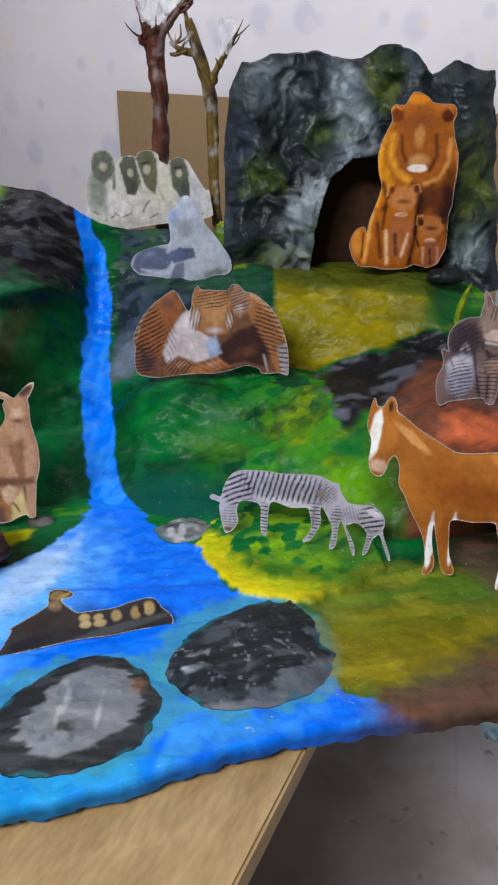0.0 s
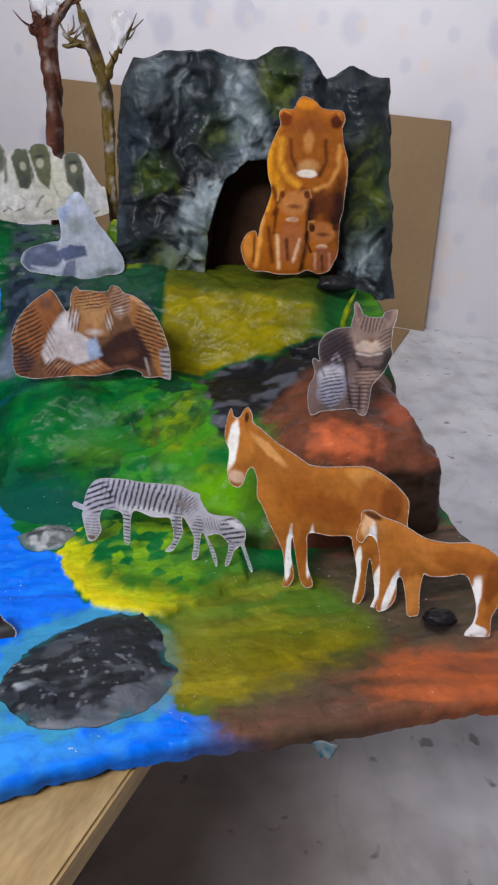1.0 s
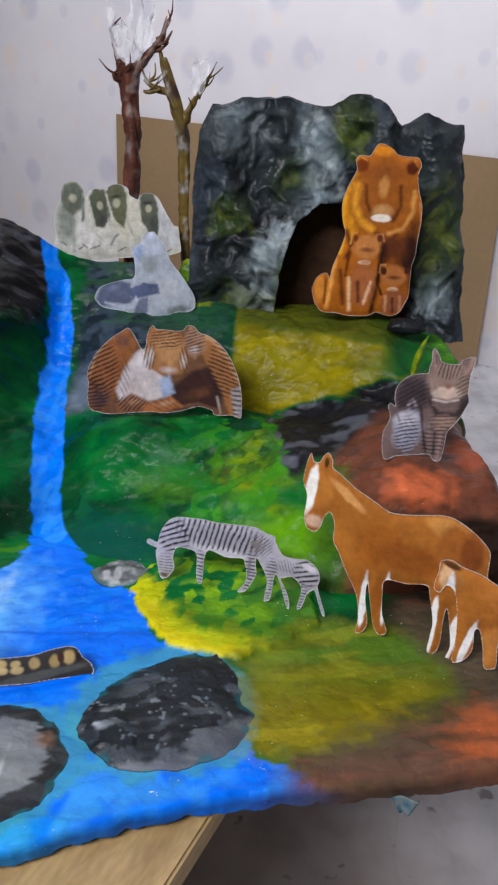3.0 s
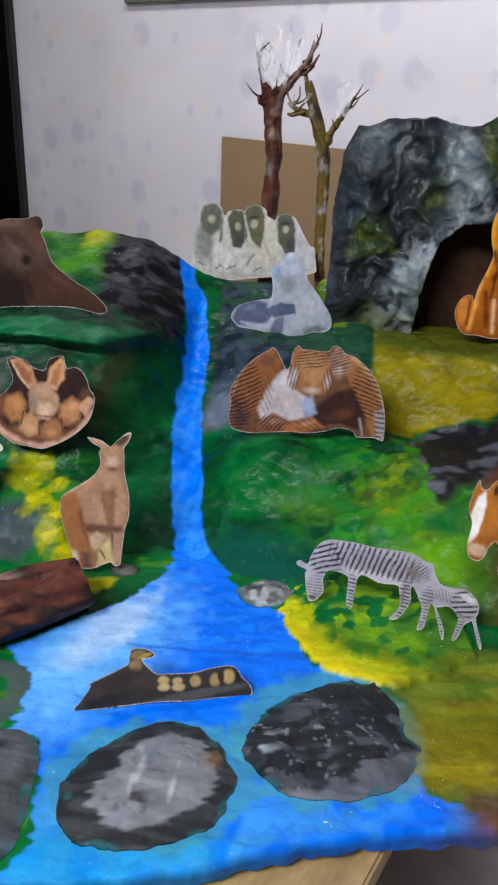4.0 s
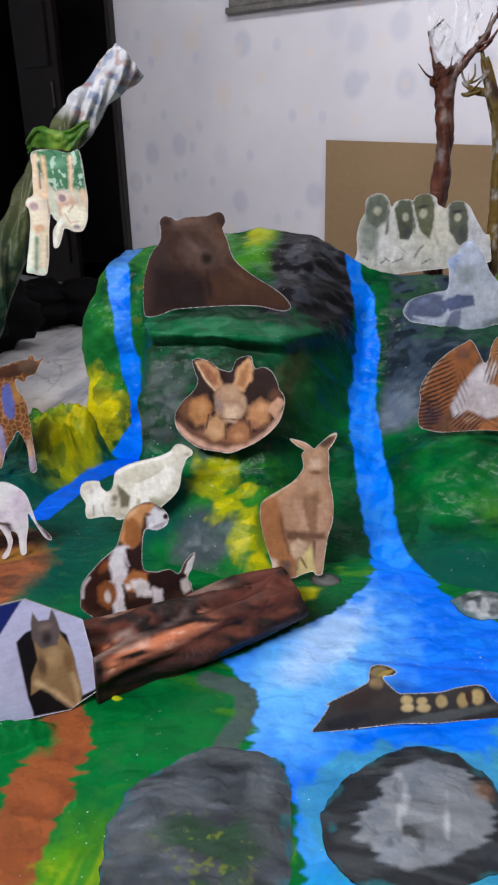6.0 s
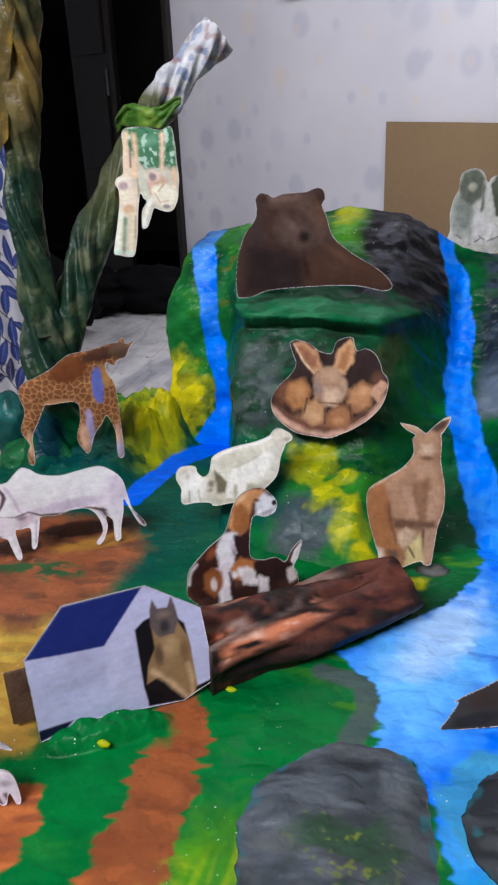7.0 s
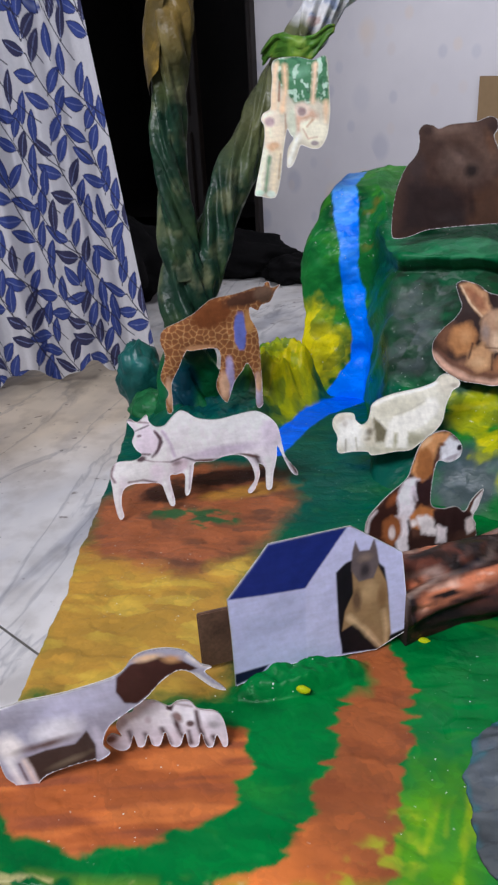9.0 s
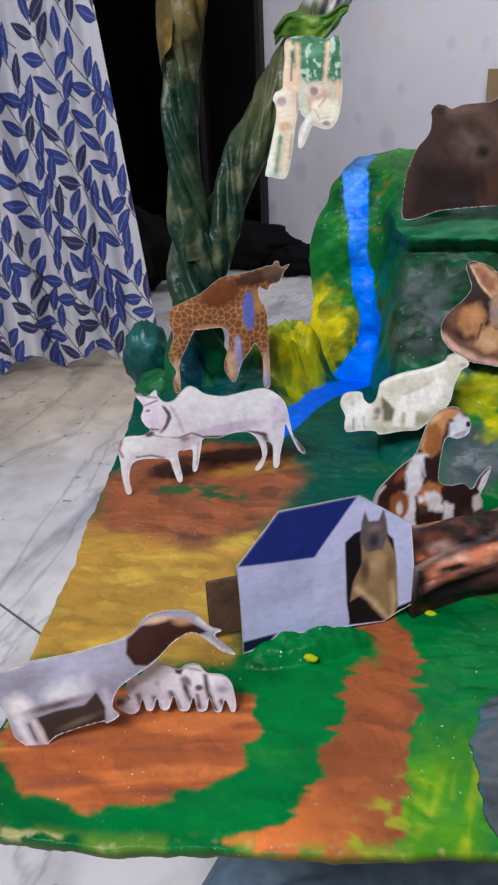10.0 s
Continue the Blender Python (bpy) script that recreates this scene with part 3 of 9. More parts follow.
def ground_paint(x, y):
    n1, n3 = fbm(x * 9, y * 9, 11, 3), fbm(x * 40, y * 40, 13, 2)
    n2 = 0.5 * fbm(x * 24, y * 50, 12) + 0.5 * (0.2 + 0.6 * dabs(x, y, 0.045, 0.014, 12, 14))
    dot = 0.6 * dabs(x, y, 0.022, 0.013, 60, 15) + 0.4 * fbm(x * 45, y * 45, 16, 2)
    c = np.zeros((len(x), 3)) + np.array(GREEN)
    c = blend(c, (n1 - 0.45) * 3, DEEP)
    c = blend(c, np.clip((-0.40 - x) * 6, 0, 1) * np.clip((y - 0.66) * 8, 0, 1), TEAL)
    c = blend(c, np.clip((n2 - 0.6) * 4, 0, 0.5) * np.clip((x + 0.40) * 8, 0.15, 1), LIME)
    c = blend(c, oval(x, y, -0.375, 0.41, 0.030, 0.068, 0, 0.9, 0.4) * np.clip(fbm(x * 50, y * 14, 18, 3) * 1.5, 0.2, 0.85), (0.075, 0.25, 0.004))
    c = blend(c, oval(x, y, -0.372, 0.395, 0.02, 0.05, -8, 0.9, 0.5) * np.clip((fbm(x * 70, y * 16, 19, 3) - 0.48) * 5, 0, 0.8), (0.42, 0.45, 0.004))
    c = blend(c, oval(x, y, -0.75, 1.12, 0.085, 0.1, 0, 0.5, 0.35) * np.clip(dot * 1.8, 0.1, 1), LIME)
    c = blend(c, oval(x, y, -0.715, 1.13, 0.045, 0.085, 0, 0.5, 0.35) * np.clip(dot * 2 - 0.3, 0, 1), YELLOW)
    c = blend(c, oval(x, y, -0.775, 1.035, 0.06, 0.06, 0, 0.5, 0.3) * 0.9, (0.001, 0.05, 0.052))
    c = blend(c, oval(x, y, -0.278, 0.822, 0.03, 0.016, 15, 0.5, 0.5) * np.clip(dot * 2, 0.3, 0.95), (0.42, 0.42, 0.004))
    straw = soft_zone(x, y, STRAW, 0.006, 0.010)
    c = blend(c, straw, OCHRE)
    c = blend(c, straw * np.clip((n2 - 0.5) * 4, 0, 0.7), (0.48, 0.33, 0.05))
    c = blend(c, straw * np.clip((0.42 - n1) * 5, 0, 0.5), (0.22, 0.10, 0.03))
    cow = soft_zone(x, y, COW_EARTH, 0.006, 0.014)
    c = blend(c, cow, BRICK)
    c = blend(c, cow * np.clip((n2 - 0.5) * 5, 0, 0.75), BROWN)
    c = blend(c, oval(x, y, -0.705, 0.758, 0.055, 0.022, 8, 0.5, 0.5) * np.clip((fbm(x * 60, y * 110, 24, 3) - 0.44) * 8, 0, 0.9), (0.008, 0.085, 0.03))
    # two dark ovals paint the cow's shadow onto the earth
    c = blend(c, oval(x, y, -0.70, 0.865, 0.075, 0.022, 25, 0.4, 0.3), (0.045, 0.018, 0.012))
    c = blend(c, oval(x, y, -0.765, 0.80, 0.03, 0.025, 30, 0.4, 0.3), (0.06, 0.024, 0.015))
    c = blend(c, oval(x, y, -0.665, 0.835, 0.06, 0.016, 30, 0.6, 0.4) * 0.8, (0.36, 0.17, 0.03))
    pen = soft_zone(x, y, PEN, 0.004, 0.002, 0.008)
    c = blend(c, pen, (0.33, 0.088, 0.026))
    sx, sy = 0.927 * x + 0.376 * y, -0.376 * x + 0.927 * y  # the brush ran along the pen
    c = blend(c, pen * np.clip((fbm(sx * 13, sy * 120, 21, 3) - 0.48) * 4, 0, 0.8), (0.21, 0.06, 0.03))
    c = blend(c, pen * np.clip((fbm(sx * 11, sy * 95, 23, 3) - 0.56) * 5, 0, 0.8), (0.52, 0.15, 0.04))
    way = soft_zone(x, y, PATHWAY, 0.003, 0.0015, 0.011)
    c = blend(c, way, (0.27, 0.078, 0.026))
    c = blend(c, way * np.clip((n2 - 0.55) * 5, 0, 0.7), (0.18, 0.05, 0.02))
    c = blend(c, way * np.clip((-0.415 - x + (n3 - 0.5) * 0.04) * 22, 0, 1) * np.clip((0.415 - y) * 16, 0, 0.85), (0.62, 0.17, 0.04))
    c = blend(c, oval(x, y, -0.41, 0.385, 0.02, 0.035, -30, 0.8, 0.6) * np.clip((fbm(x * 60, y * 90, 55, 3) - 0.52) * 8, 0, 0.8), (0.30, 0.34, 0.02))
    lip = np.clip((0.365 + (x + 0.433) * 0.36 - y) * 60, 0, 1) * (x < -0.25)
    c = blend(c, lip * np.clip((n3 - 0.5) * 6, 0, 0.6), (0.16, 0.24, 0.02))
    c = blend(c, oval(x, y, -0.505, 0.525, 0.06, 0.028, 29, 0.3, 0.3), GREEN)
    # worn, flecked front rim
    edge, _ = near_line(x, y, EDGE_LEFT[-3:] + EDGE_FRONT)
    c = blend(c, np.clip((0.012 - edge) / 0.01, 0, 1) * np.clip((n3 - 0.52) * 6, 0, 0.6) * (x < -0.25), (0.14, 0.24, 0.02))
    c = blend(c, np.clip((0.007 - edge) / 0.003, 0, 1) * np.clip((fbm(x * 90, y * 90, 17) - 0.57) * 9, 0, 0.7) * (x < -0.25), (0.40, 0.34, 0.16))
    d, along = near_line(x, y, CRESCENT)
    c = blend(c, np.clip((0.014 - d) / 0.006, 0, 0.8), SLATE)
    wet = soft_zone(x, y, WATER_EDGE, 0.003, 0.0015, 0.007)
    c = blend(c, wet, WATER)
    c = blend(c, wet * np.clip((n2 - 0.5) * 3.0, 0, 0.4), (0.005, 0.24, 0.92))
    c = blend(c, wet * oval(x, y, -0.235, 0.70, 0.07, 0.14, -22, 0.9, 0.3) * 0.85, PALE_WATER)
    c = blend(c, wet * oval(x, y, -0.225, 0.745, 0.03, 0.07, -22, 0.9, 0.4) * 0.5, (0.62, 0.74, 0.9))
    c = blend(c, wet * np.clip((0.60 - y) * 9, 0, 1) * np.clip((n3 - 0.42) * 4, 0, 0.85), (0.05, 0.33, 0.78))
    c = blend(c, wet * oval(x, y, -0.14, 0.46, 0.1, 0.03, 15, 0.7, 0.4) * 0.7, CYAN)
    c = blend(c, wet * np.clip(1 - np.abs(y - 0.725 - 0.05 * (x + 0.1)) / 0.004, 0, 1) * (x > -0.2) * 0.6, (0.004, 0.06, 0.45))
    d2, a2 = near_line(x, y, STREAM)
    c = blend(c, np.clip((0.019 + 0.008 * a2 + 0.006 * (n3 - 0.5) - d2) / 0.003, 0, 1), (0.0, 0.12, 0.82))
    for cx, cy, rx, ry, ang in ((-0.12, 0.54, 0.098, 0.076, 15), (0.035, 0.622, 0.096, 0.088, 0)):
        c = blend(c, oval(x, y, cx, cy, rx, ry, ang, 0.12, 0.16) * 0.75, (0.05, 0.30, 0.40))
    lawn = soft_zone(x, y, LAWN, 0.004, 0.0012)
    rim, _ = near_line(x, y, LAWN[:4])
    c = blend(c, lawn, GREEN)
    c = blend(c, lawn * np.clip((n1 + 0.6 * dot - 0.70) * 6, 0, 0.9), (0.20, 0.40, 0.004))
    c = blend(c, lawn * np.clip((0.048 + 0.05 * (dot - 0.5) - rim) / 0.012, 0, 1) * np.clip(dot * 2.5, 0.4, 1), (0.48, 0.52, 0.004))
    c = blend(c, lawn * np.clip((0.016 + 0.02 * (n3 - 0.5) - rim) / 0.006, 0, 0.9), YELLOW)
    c = blend(c, lawn * np.clip((n1 - 0.5) * 6, 0, 0.7) * np.clip((rim - 0.02) * 40, 0, 1), (0.003, 0.12, 0.02))
    earth = soft_zone(x, y, EARTH, 0.006, 0.016)
    mead = soft_zone(x, y, MEADOW, 0.008, 0.018)
    c = blend(c, mead, OLIVE)
    c = blend(c, mead * np.clip((n2 - 0.52) * 4, 0, 0.7), (0.33, 0.28, 0.012))
    c = blend(c, mead * np.clip((y - 0.635) * 12, 0, 1) * np.clip((n1 - 0.25) * 3, 0.15, 0.85), (0.055, 0.15, 0.012))
    tx, ty = 0.97 * x + 0.24 * y, -0.24 * x + 0.97 * y  # the brush ran along the front rim
    c = blend(c, mead * np.clip((fbm(tx * 14, ty * 60, 96, 3) - 0.52) * 4, 0, 0.28), (0.12, 0.085, 0.008))
    c = blend(c, mead * np.clip((fbm(tx * 16, ty * 50, 97, 3) - 0.56) * 4, 0, 0.3), (0.30, 0.27, 0.015))
    c = blend(c, earth, (0.10, 0.07, 0.045))
    c = blend(c, earth * np.clip((fbm(tx * 14, ty * 90, 98, 3) - 0.5) * 6, 0, 0.65), (0.045, 0.028, 0.02))
    c = blend(c, earth * np.clip((fbm(tx * 12, ty * 80, 99, 3) - 0.58) * 7, 0, 0.6), (0.20, 0.085, 0.05))
    c = blend(c, earth * np.clip((n2 - 0.5) * 5, 0, 0.7), (0.06, 0.05, 0.025))
    c = blend(c, earth * np.clip((0.62 - y + 0.2 * (x - 0.3)) * 14, 0, 1) * 0.8, (0.15, 0.06, 0.04))
    clay = soft_zone(x, y, CLAY, 0.008, 0.022)
    # dark oval paints in the shade by the foal's hoof
    c = blend(c, oval(x, y, 0.405, 0.702, 0.022, 0.014, 20, 0.6, 0.5), (0.02, 0.014, 0.012))
    c = blend(c, clay * 0.9, (0.30, 0.085, 0.035))
    c = blend(c, clay * np.clip((vnoise(x * 14, y * 90, 41) - 0.45) * 3, 0, 0.9), ORANGE)
    return c


def make_ground():
    loop = dense_loop(OUTLINE, 0.003, 0.003, 61)
    v, f = filled(loop, 0.0021, sparse=lambda x, y: (x > -0.5) & (y > 1.02))
    n = len(loop)
    x, y = v[:, 0], v[:, 1]
    z = TOP + relief(x, y)
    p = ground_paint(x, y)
    verts = np.column_stack([x, y, z])
    rim = np.arange(n)
    centre = verts[:n, :2].mean(0)
    skirt, col, faces = [], [], [tuple(q) for q in f]
    for k, (drop, inn) in enumerate(((0.010, -0.0015), (0.02, 0.002))):
        s = verts[:n].copy()
        drop = drop * np.where((s[:, 0] < -0.26) & (s[:, 1] < 0.5), 0.45, 1.0)  # the skin is thinner along the pen and the path
        s[:, 2] = np.minimum(s[:, 2] - drop, 0.486 - drop) + (fbm(s[:, 0] * 60, s[:, 1] * 60, 63 + k) - 0.5) * 0.6 * drop * k
        s[:, :2] -= (s[:, :2] - centre) * inn
        skirt.append(s)
        col.append(np.mean([np.roll(p[:n], h, 0) for h in range(-14, 15)], 0) * (0.3 + 0.5 * fbm(s[:, 0] * 90, s[:, 1] * 90 + k, 65))[:, None])
    m = len(verts)
    for k in range(2):
        a0 = 0 if k == 0 else m
        b0 = m + k * n
        for i in range(n):
            j = (i + 1) % n
            faces.append((a0 + i, b0 + i, b0 + j, a0 + j))
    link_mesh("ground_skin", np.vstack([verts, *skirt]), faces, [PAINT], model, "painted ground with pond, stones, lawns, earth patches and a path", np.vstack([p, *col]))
    # the cardboard under it
    inner = np.array(dense_loop(OUTLINE, 0.03))
    inner = inner + (centre - inner) * 0.03
    k = len(inner)
    low = np.column_stack([inner, np.full(k, 0.459)])
    high = np.column_stack([inner, np.full(k, 0.474)])
    faces = [tuple(range(k))[::-1], tuple(range(k, 2 * k))] + [(i, (i + 1) % k, k + (i + 1) % k, k + i) for i in range(k)]
    link_mesh("base_board", np.vstack([low, high]), faces, [CARDBOARD], model, "brown cardboard base board", smooth=False)


make_ground()


def dry_brush(x, y, along, across, seed, level):
    """Streaks of a half-dry brush, drawn out along one direction."""
    return np.clip((fbm(x * along, y * across, seed, 3) - level) * 7, 0, 1)


def ringed_stone(x, y):
    c = np.zeros((len(x), 3)) + np.array((0.020, 0.023, 0.027))
    c = blend(c, dry_brush(x, y, 18, 120, 29, 0.5) * 0.6, (0.055, 0.062, 0.07))
    pale = soft_zone(x, y, smooth_loop([(-0.166, 0.503), (-0.163, 0.532), (-0.135, 0.582), (-0.092, 0.588), (-0.066, 0.559), (-0.068, 0.53), (-0.103, 0.492), (-0.136, 0.485)], 6), 0.002, 0.002, 0.014)
    c = blend(c, pale, (0.19, 0.21, 0.24))
    c = blend(c, pale * np.clip((fbm(x * 14, y * 20, 35, 2) - 0.5) * 4, 0, 0.6), (0.27, 0.295, 0.33))
    # pale streaks here are painted glints
    c = blend(c, pale * dry_brush(x, y, 60, 22, 36, 0.68) * 0.7, (0.5, 0.53, 0.58))
    c = blend(c, pale * oval(x, y, -0.132, 0.507, 0.016, 0.012, 0, 0.8, 0.6) * dry_brush(x, y, 70, 70, 38, 0.5), (0.05, 0.055, 0.06))
    return blend(c, oval(x, y, -0.070, 0.566, 0.008, 0.01, 0, 0.9, 0.5) * 0.6, (0.30, 0.16, 0.09))


def dark_stone(x, y):
    c = np.zeros((len(x), 3)) + np.array((0.017, 0.021, 0.028))
    c = blend(c, np.clip((fbm(x * 30, y * 46, 33, 3) - 0.5) * 6, 0, 0.75), (0.075, 0.088, 0.108))
    c = blend(c, np.clip((dabs(x, y, 0.02, 0.008, 15, 34) - 0.5) * 4, 0, 0.85), (0.009, 0.011, 0.014))
    low = soft_zone(x, y, [(-0.05, 0.53), (-0.03, 0.557), (-0.004, 0.547), (0.025, 0.553), (0.059, 0.568), (0.09, 0.605), (0.13, 0.625), (0.14, 0.53)], 0.003, 0.002, 0.02)
    c = blend(c, low, (0.10, 0.112, 0.135))
    c = blend(c, low * dry_brush(x, y, 14, 90, 39, 0.5) * 0.6, (0.17, 0.185, 0.215))
    c = blend(c, oval(x, y, 0.035, 0.565, 0.022, 0.012, 10, 0.7, 0.7) * dry_brush(x, y, 80, 80, 42, 0.5), (0.012, 0.014, 0.018))
    # glints painted as pale streaks at the left edge, then small flecks
    rim = oval(x, y, -0.038, 0.585, 0.022, 0.03, -20, 0.9, 0.5)
    c = blend(c, rim * dry_brush(x, y, 50, 90, 43, 0.56), (0.40, 0.44, 0.48))
    return blend(c, np.clip((fbm(x * 150, y * 200, 44, 2) - 0.76) * 14, 0, 0.55) * (1 - low), (0.26, 0.30, 0.35))


def mossy_stone(x, y):
    c = np.zeros((len(x), 3)) + np.array((0.062, 0.072, 0.082))
    bx, by = x + 0.012 * (fbm(x * 22, y * 22, 50, 2) - 0.5), y + 0.03 * (fbm(x * 16, y * 16, 46, 2) - 0.5)
    c = blend(c, np.clip((fbm(bx * 24, by * 60, 37, 3) - 0.5) * 4, 0, 0.7), (0.115, 0.13, 0.148))
    c = blend(c, np.clip((fbm(bx * 18, by * 46, 47, 3) - 0.55) * 5, 0, 0.7), (0.026, 0.031, 0.036))
    c = blend(c, oval(x, y, -0.275, 0.46, 0.04, 0.035, 0, 0.7, 0.5) * np.clip((fbm(x * 40, y * 40, 48, 2) - 0.5) * 7, 0, 0.8), (0.02, 0.06, 0.025))
    c = blend(c, oval(x, y, -0.275, 0.46, 0.04, 0.03, 0, 0.7, 0.5) * np.clip((fbm(x * 150, y * 210, 49, 2) - 0.70) * 12, 0, 0.7), (0.17, 0.21, 0.02))
    return blend(c, oval(x, y, -0.25, 0.535, 0.012, 0.028, 0, 0.9, 0.6) * 0.5, (0.13, 0.15, 0.17))


def small_stone(x, y):
    c = np.zeros((len(x), 3)) + np.array((0.17, 0.185, 0.19))
    c = blend(c, dry_brush(x, y, 45, 90, 53, 0.5) * 0.8, (0.045, 0.055, 0.06))
    return blend(c, dry_brush(x, y, 70, 60, 54, 0.6), (0.46, 0.48, 0.5))


def make_stone(outline, height, paint, label):
    """A flat lump of papier-mache on the ground, thick paint drawn up to its rim."""
    loop = dense_loop(smooth_loop(outline, 6), 0.0022, 0.006, 67)
    v, f = filled(loop, 0.002)
    n = len(loop)
    x, y = v[:, 0], v[:, 1]
    d, _ = near_line(x, y, [tuple(p) for p in loop[::3]] + [tuple(loop[0])])
    rise = height * np.clip(d / 0.03, 0, 1) ** 0.8 * (0.6 + 0.8 * fbm(x * 26, y * 26, 57, 3)) + 0.0018 * (dabs(x, y, 0.026, 0.012, 20, 58) - 0.5) * np.clip(d / 0.008, 0, 1)
    verts = np.column_stack([x, y, TOP + relief(x, y) + 0.0004 + rise])
    skirt = verts[:n] - np.array((0, 0, 0.006))
    p = blend(paint(x, y), np.clip(0.3 - d / 0.008 + (fbm(x * 75, y * 75, 59, 2) - 0.5) * 3.6, 0, 0.6), (0.012, 0.13, 0.16))
    faces = [tuple(q) for q in f] + [(i, v.shape[0] + i, v.shape[0] + (i + 1) % n, (i + 1) % n) for i in range(n)]
    link_mesh("stone", np.vstack([verts, skirt]), faces, [ROCK_PAINT], model, label, np.vstack([p, p[:n]]))


make_stone([(-0.198, 0.516), (-0.195, 0.538), (-0.167, 0.583), (-0.122, 0.611), (-0.093, 0.605), (-0.064, 0.581), (-0.045, 0.545), (-0.056, 0.508), (-0.079, 0.484), (-0.115, 0.471), (-0.147, 0.465), (-0.18, 0.473)], 0.006, ringed_stone, "black flat pond stone with a pale grey middle")
make_stone([(-0.047, 0.594), (-0.034, 0.637), (0.002, 0.677), (0.055, 0.703), (0.092, 0.685), (0.111, 0.637), (0.120, 0.616), (0.108, 0.578), (0.064, 0.548), (0.026, 0.540), (-0.006, 0.549), (-0.034, 0.569)], 0.010, dark_stone, "blue-black painted pond stone with white flecks")
make_stone([(-0.364, 0.489), (-0.345, 0.533), (-0.321, 0.559), (-0.294, 0.575), (-0.256, 0.576), (-0.232, 0.550), (-0.221, 0.509), (-0.214, 0.468), (-0.222, 0.435), (-0.25, 0.408), (-0.30, 0.390), (-0.343, 0.405), (-0.356, 0.448)], 0.007, mossy_stone, "slate-grey painted stone streaked with moss green")
make_stone([(-0.094, 0.843), (-0.076, 0.868), (-0.048, 0.874), (-0.024, 0.858), (-0.023, 0.836), (-0.053, 0.815), (-0.079, 0.823)], 0.011, small_stone, "small pale grey stone at the water's edge")

# ---- hills: profiles from the foot in front to the back, station by station ----
STATIONS = []


def station(x, *yz):
    STATIONS.append((x, np.array(yz, float).reshape(9, 2)))


station(-0.698, 1.17, .48, 1.175, .53, 1.18, .57, 1.19, .61, 1.195, .64, 1.20, .67, 1.22, .70, 1.28, .705, 1.33, .47)
station(-0.682, 1.165, .48, 1.17, .54, 1.175, .59, 1.185, .64, 1.19, .70, 1.20, .74, 1.22, .768, 1.29, .776, 1.35, .47)
station(-0.655, 1.165, .48, 1.17, .54, 1.175, .59, 1.185, .64, 1.19, .70, 1.20, .755, 1.225, .803, 1.30, .815, 1.37, .47)
station(-0.59, 1.165, .48, 1.17, .54, 1.175, .59, 1.18, .64, 1.185, .70, 1.20, .76, 1.235, .815, 1.32, .826, 1.40, .47)
station(-0.552, 1.02, .48, 1.07, .54, 1.08, .60, 1.09, .66, 1.12, .715, 1.09, .742, 1.16, .76, 1.33, .825, 1.42, .47)
station(-0.524, .89, .48, .94, .54, .99, .60, 1.005, .66, 1.075, .715, 1.05, .740, 1.13, .752, 1.34, .84, 1.43, .47)
station(-0.43, .85, .48, .90, .53, .965, .575, 1.005, .66, 1.075, .72, 1.045, .742, 1.13, .755, 1.35, .855, 1.44, .47)
station(-0.34, .83, .48, .90, .545, .97, .57, 1.045, .66, 1.09, .705, 1.065, .732, 1.15, .748, 1.35, .84, 1.45, .47)
station(-0.285, .84, .475, .94, .495, 1.02, .55, 1.14, .62, 1.19, .69, 1.17, .72, 1.24, .735, 1.36, .805, 1.45, .47)
station(-0.245, .86, .475, .98, .52, 1.085, .565, 1.20, .59, 1.25, .62, 1.28, .67, 1.33, .735, 1.375, .785, 1.45, .47)
station(-0.20, .87, .475, .97, .505, 1.10, .555, 1.18, .58, 1.25, .615, 1.28, .67, 1.32, .72, 1.38, .772, 1.45, .47)
station(-0.11, .86, .475, .96, .52, 1.035, .59, 1.09, .60, 1.20, .65, 1.24, .69, 1.31, .70, 1.385, .768, 1.45, .47)
station(0.02, .85, .475, .97, .555, 1.035, .605, 1.10, .61, 1.18, .66, 1.22, .70, 1.30, .715, 1.37, .73, 1.45, .47)
station(0.12, .84, .475, .985, .565, 1.04, .607, 1.15, .612, 1.175, .66, 1.215, .715, 1.29, .722, 1.36, .72, 1.44, .47)
station(0.21, .82, .475, .86, .545, .93, .60, 1.13, .62, 1.165, .66, 1.205, .717, 1.29, .722, 1.36, .72, 1.43, .47)
station(0.29, .835, .475, .852, .56, .88, .622, .95, .648, 1.12, .64, 1.17, .71, 1.26, .722, 1.36, .72, 1.42, .47)
station(0.405, .870, .475, .873, .53, .876, .582, .886, .602, .96, .632, 1.09, .615, 1.17, .68, 1.33, .70, 1.39, .47)
station(0.420, .875, .475, .878, .53, .881, .583, .890, .600, .935, .600, .97, .53, 1.17, .60, 1.33, .64, 1.38, .47)
station(0.442, .882, .475, .885, .53, .888, .580, .896, .594, .930, .590, .955, .50, 1.15, .52, 1.30, .55, 1.37, .47)
station(0.452, .89, .47, .90, .48, .91, .49, .92, .495, .94, .49, .97, .48, 1.15, .48, 1.30, .49, 1.36, .465)

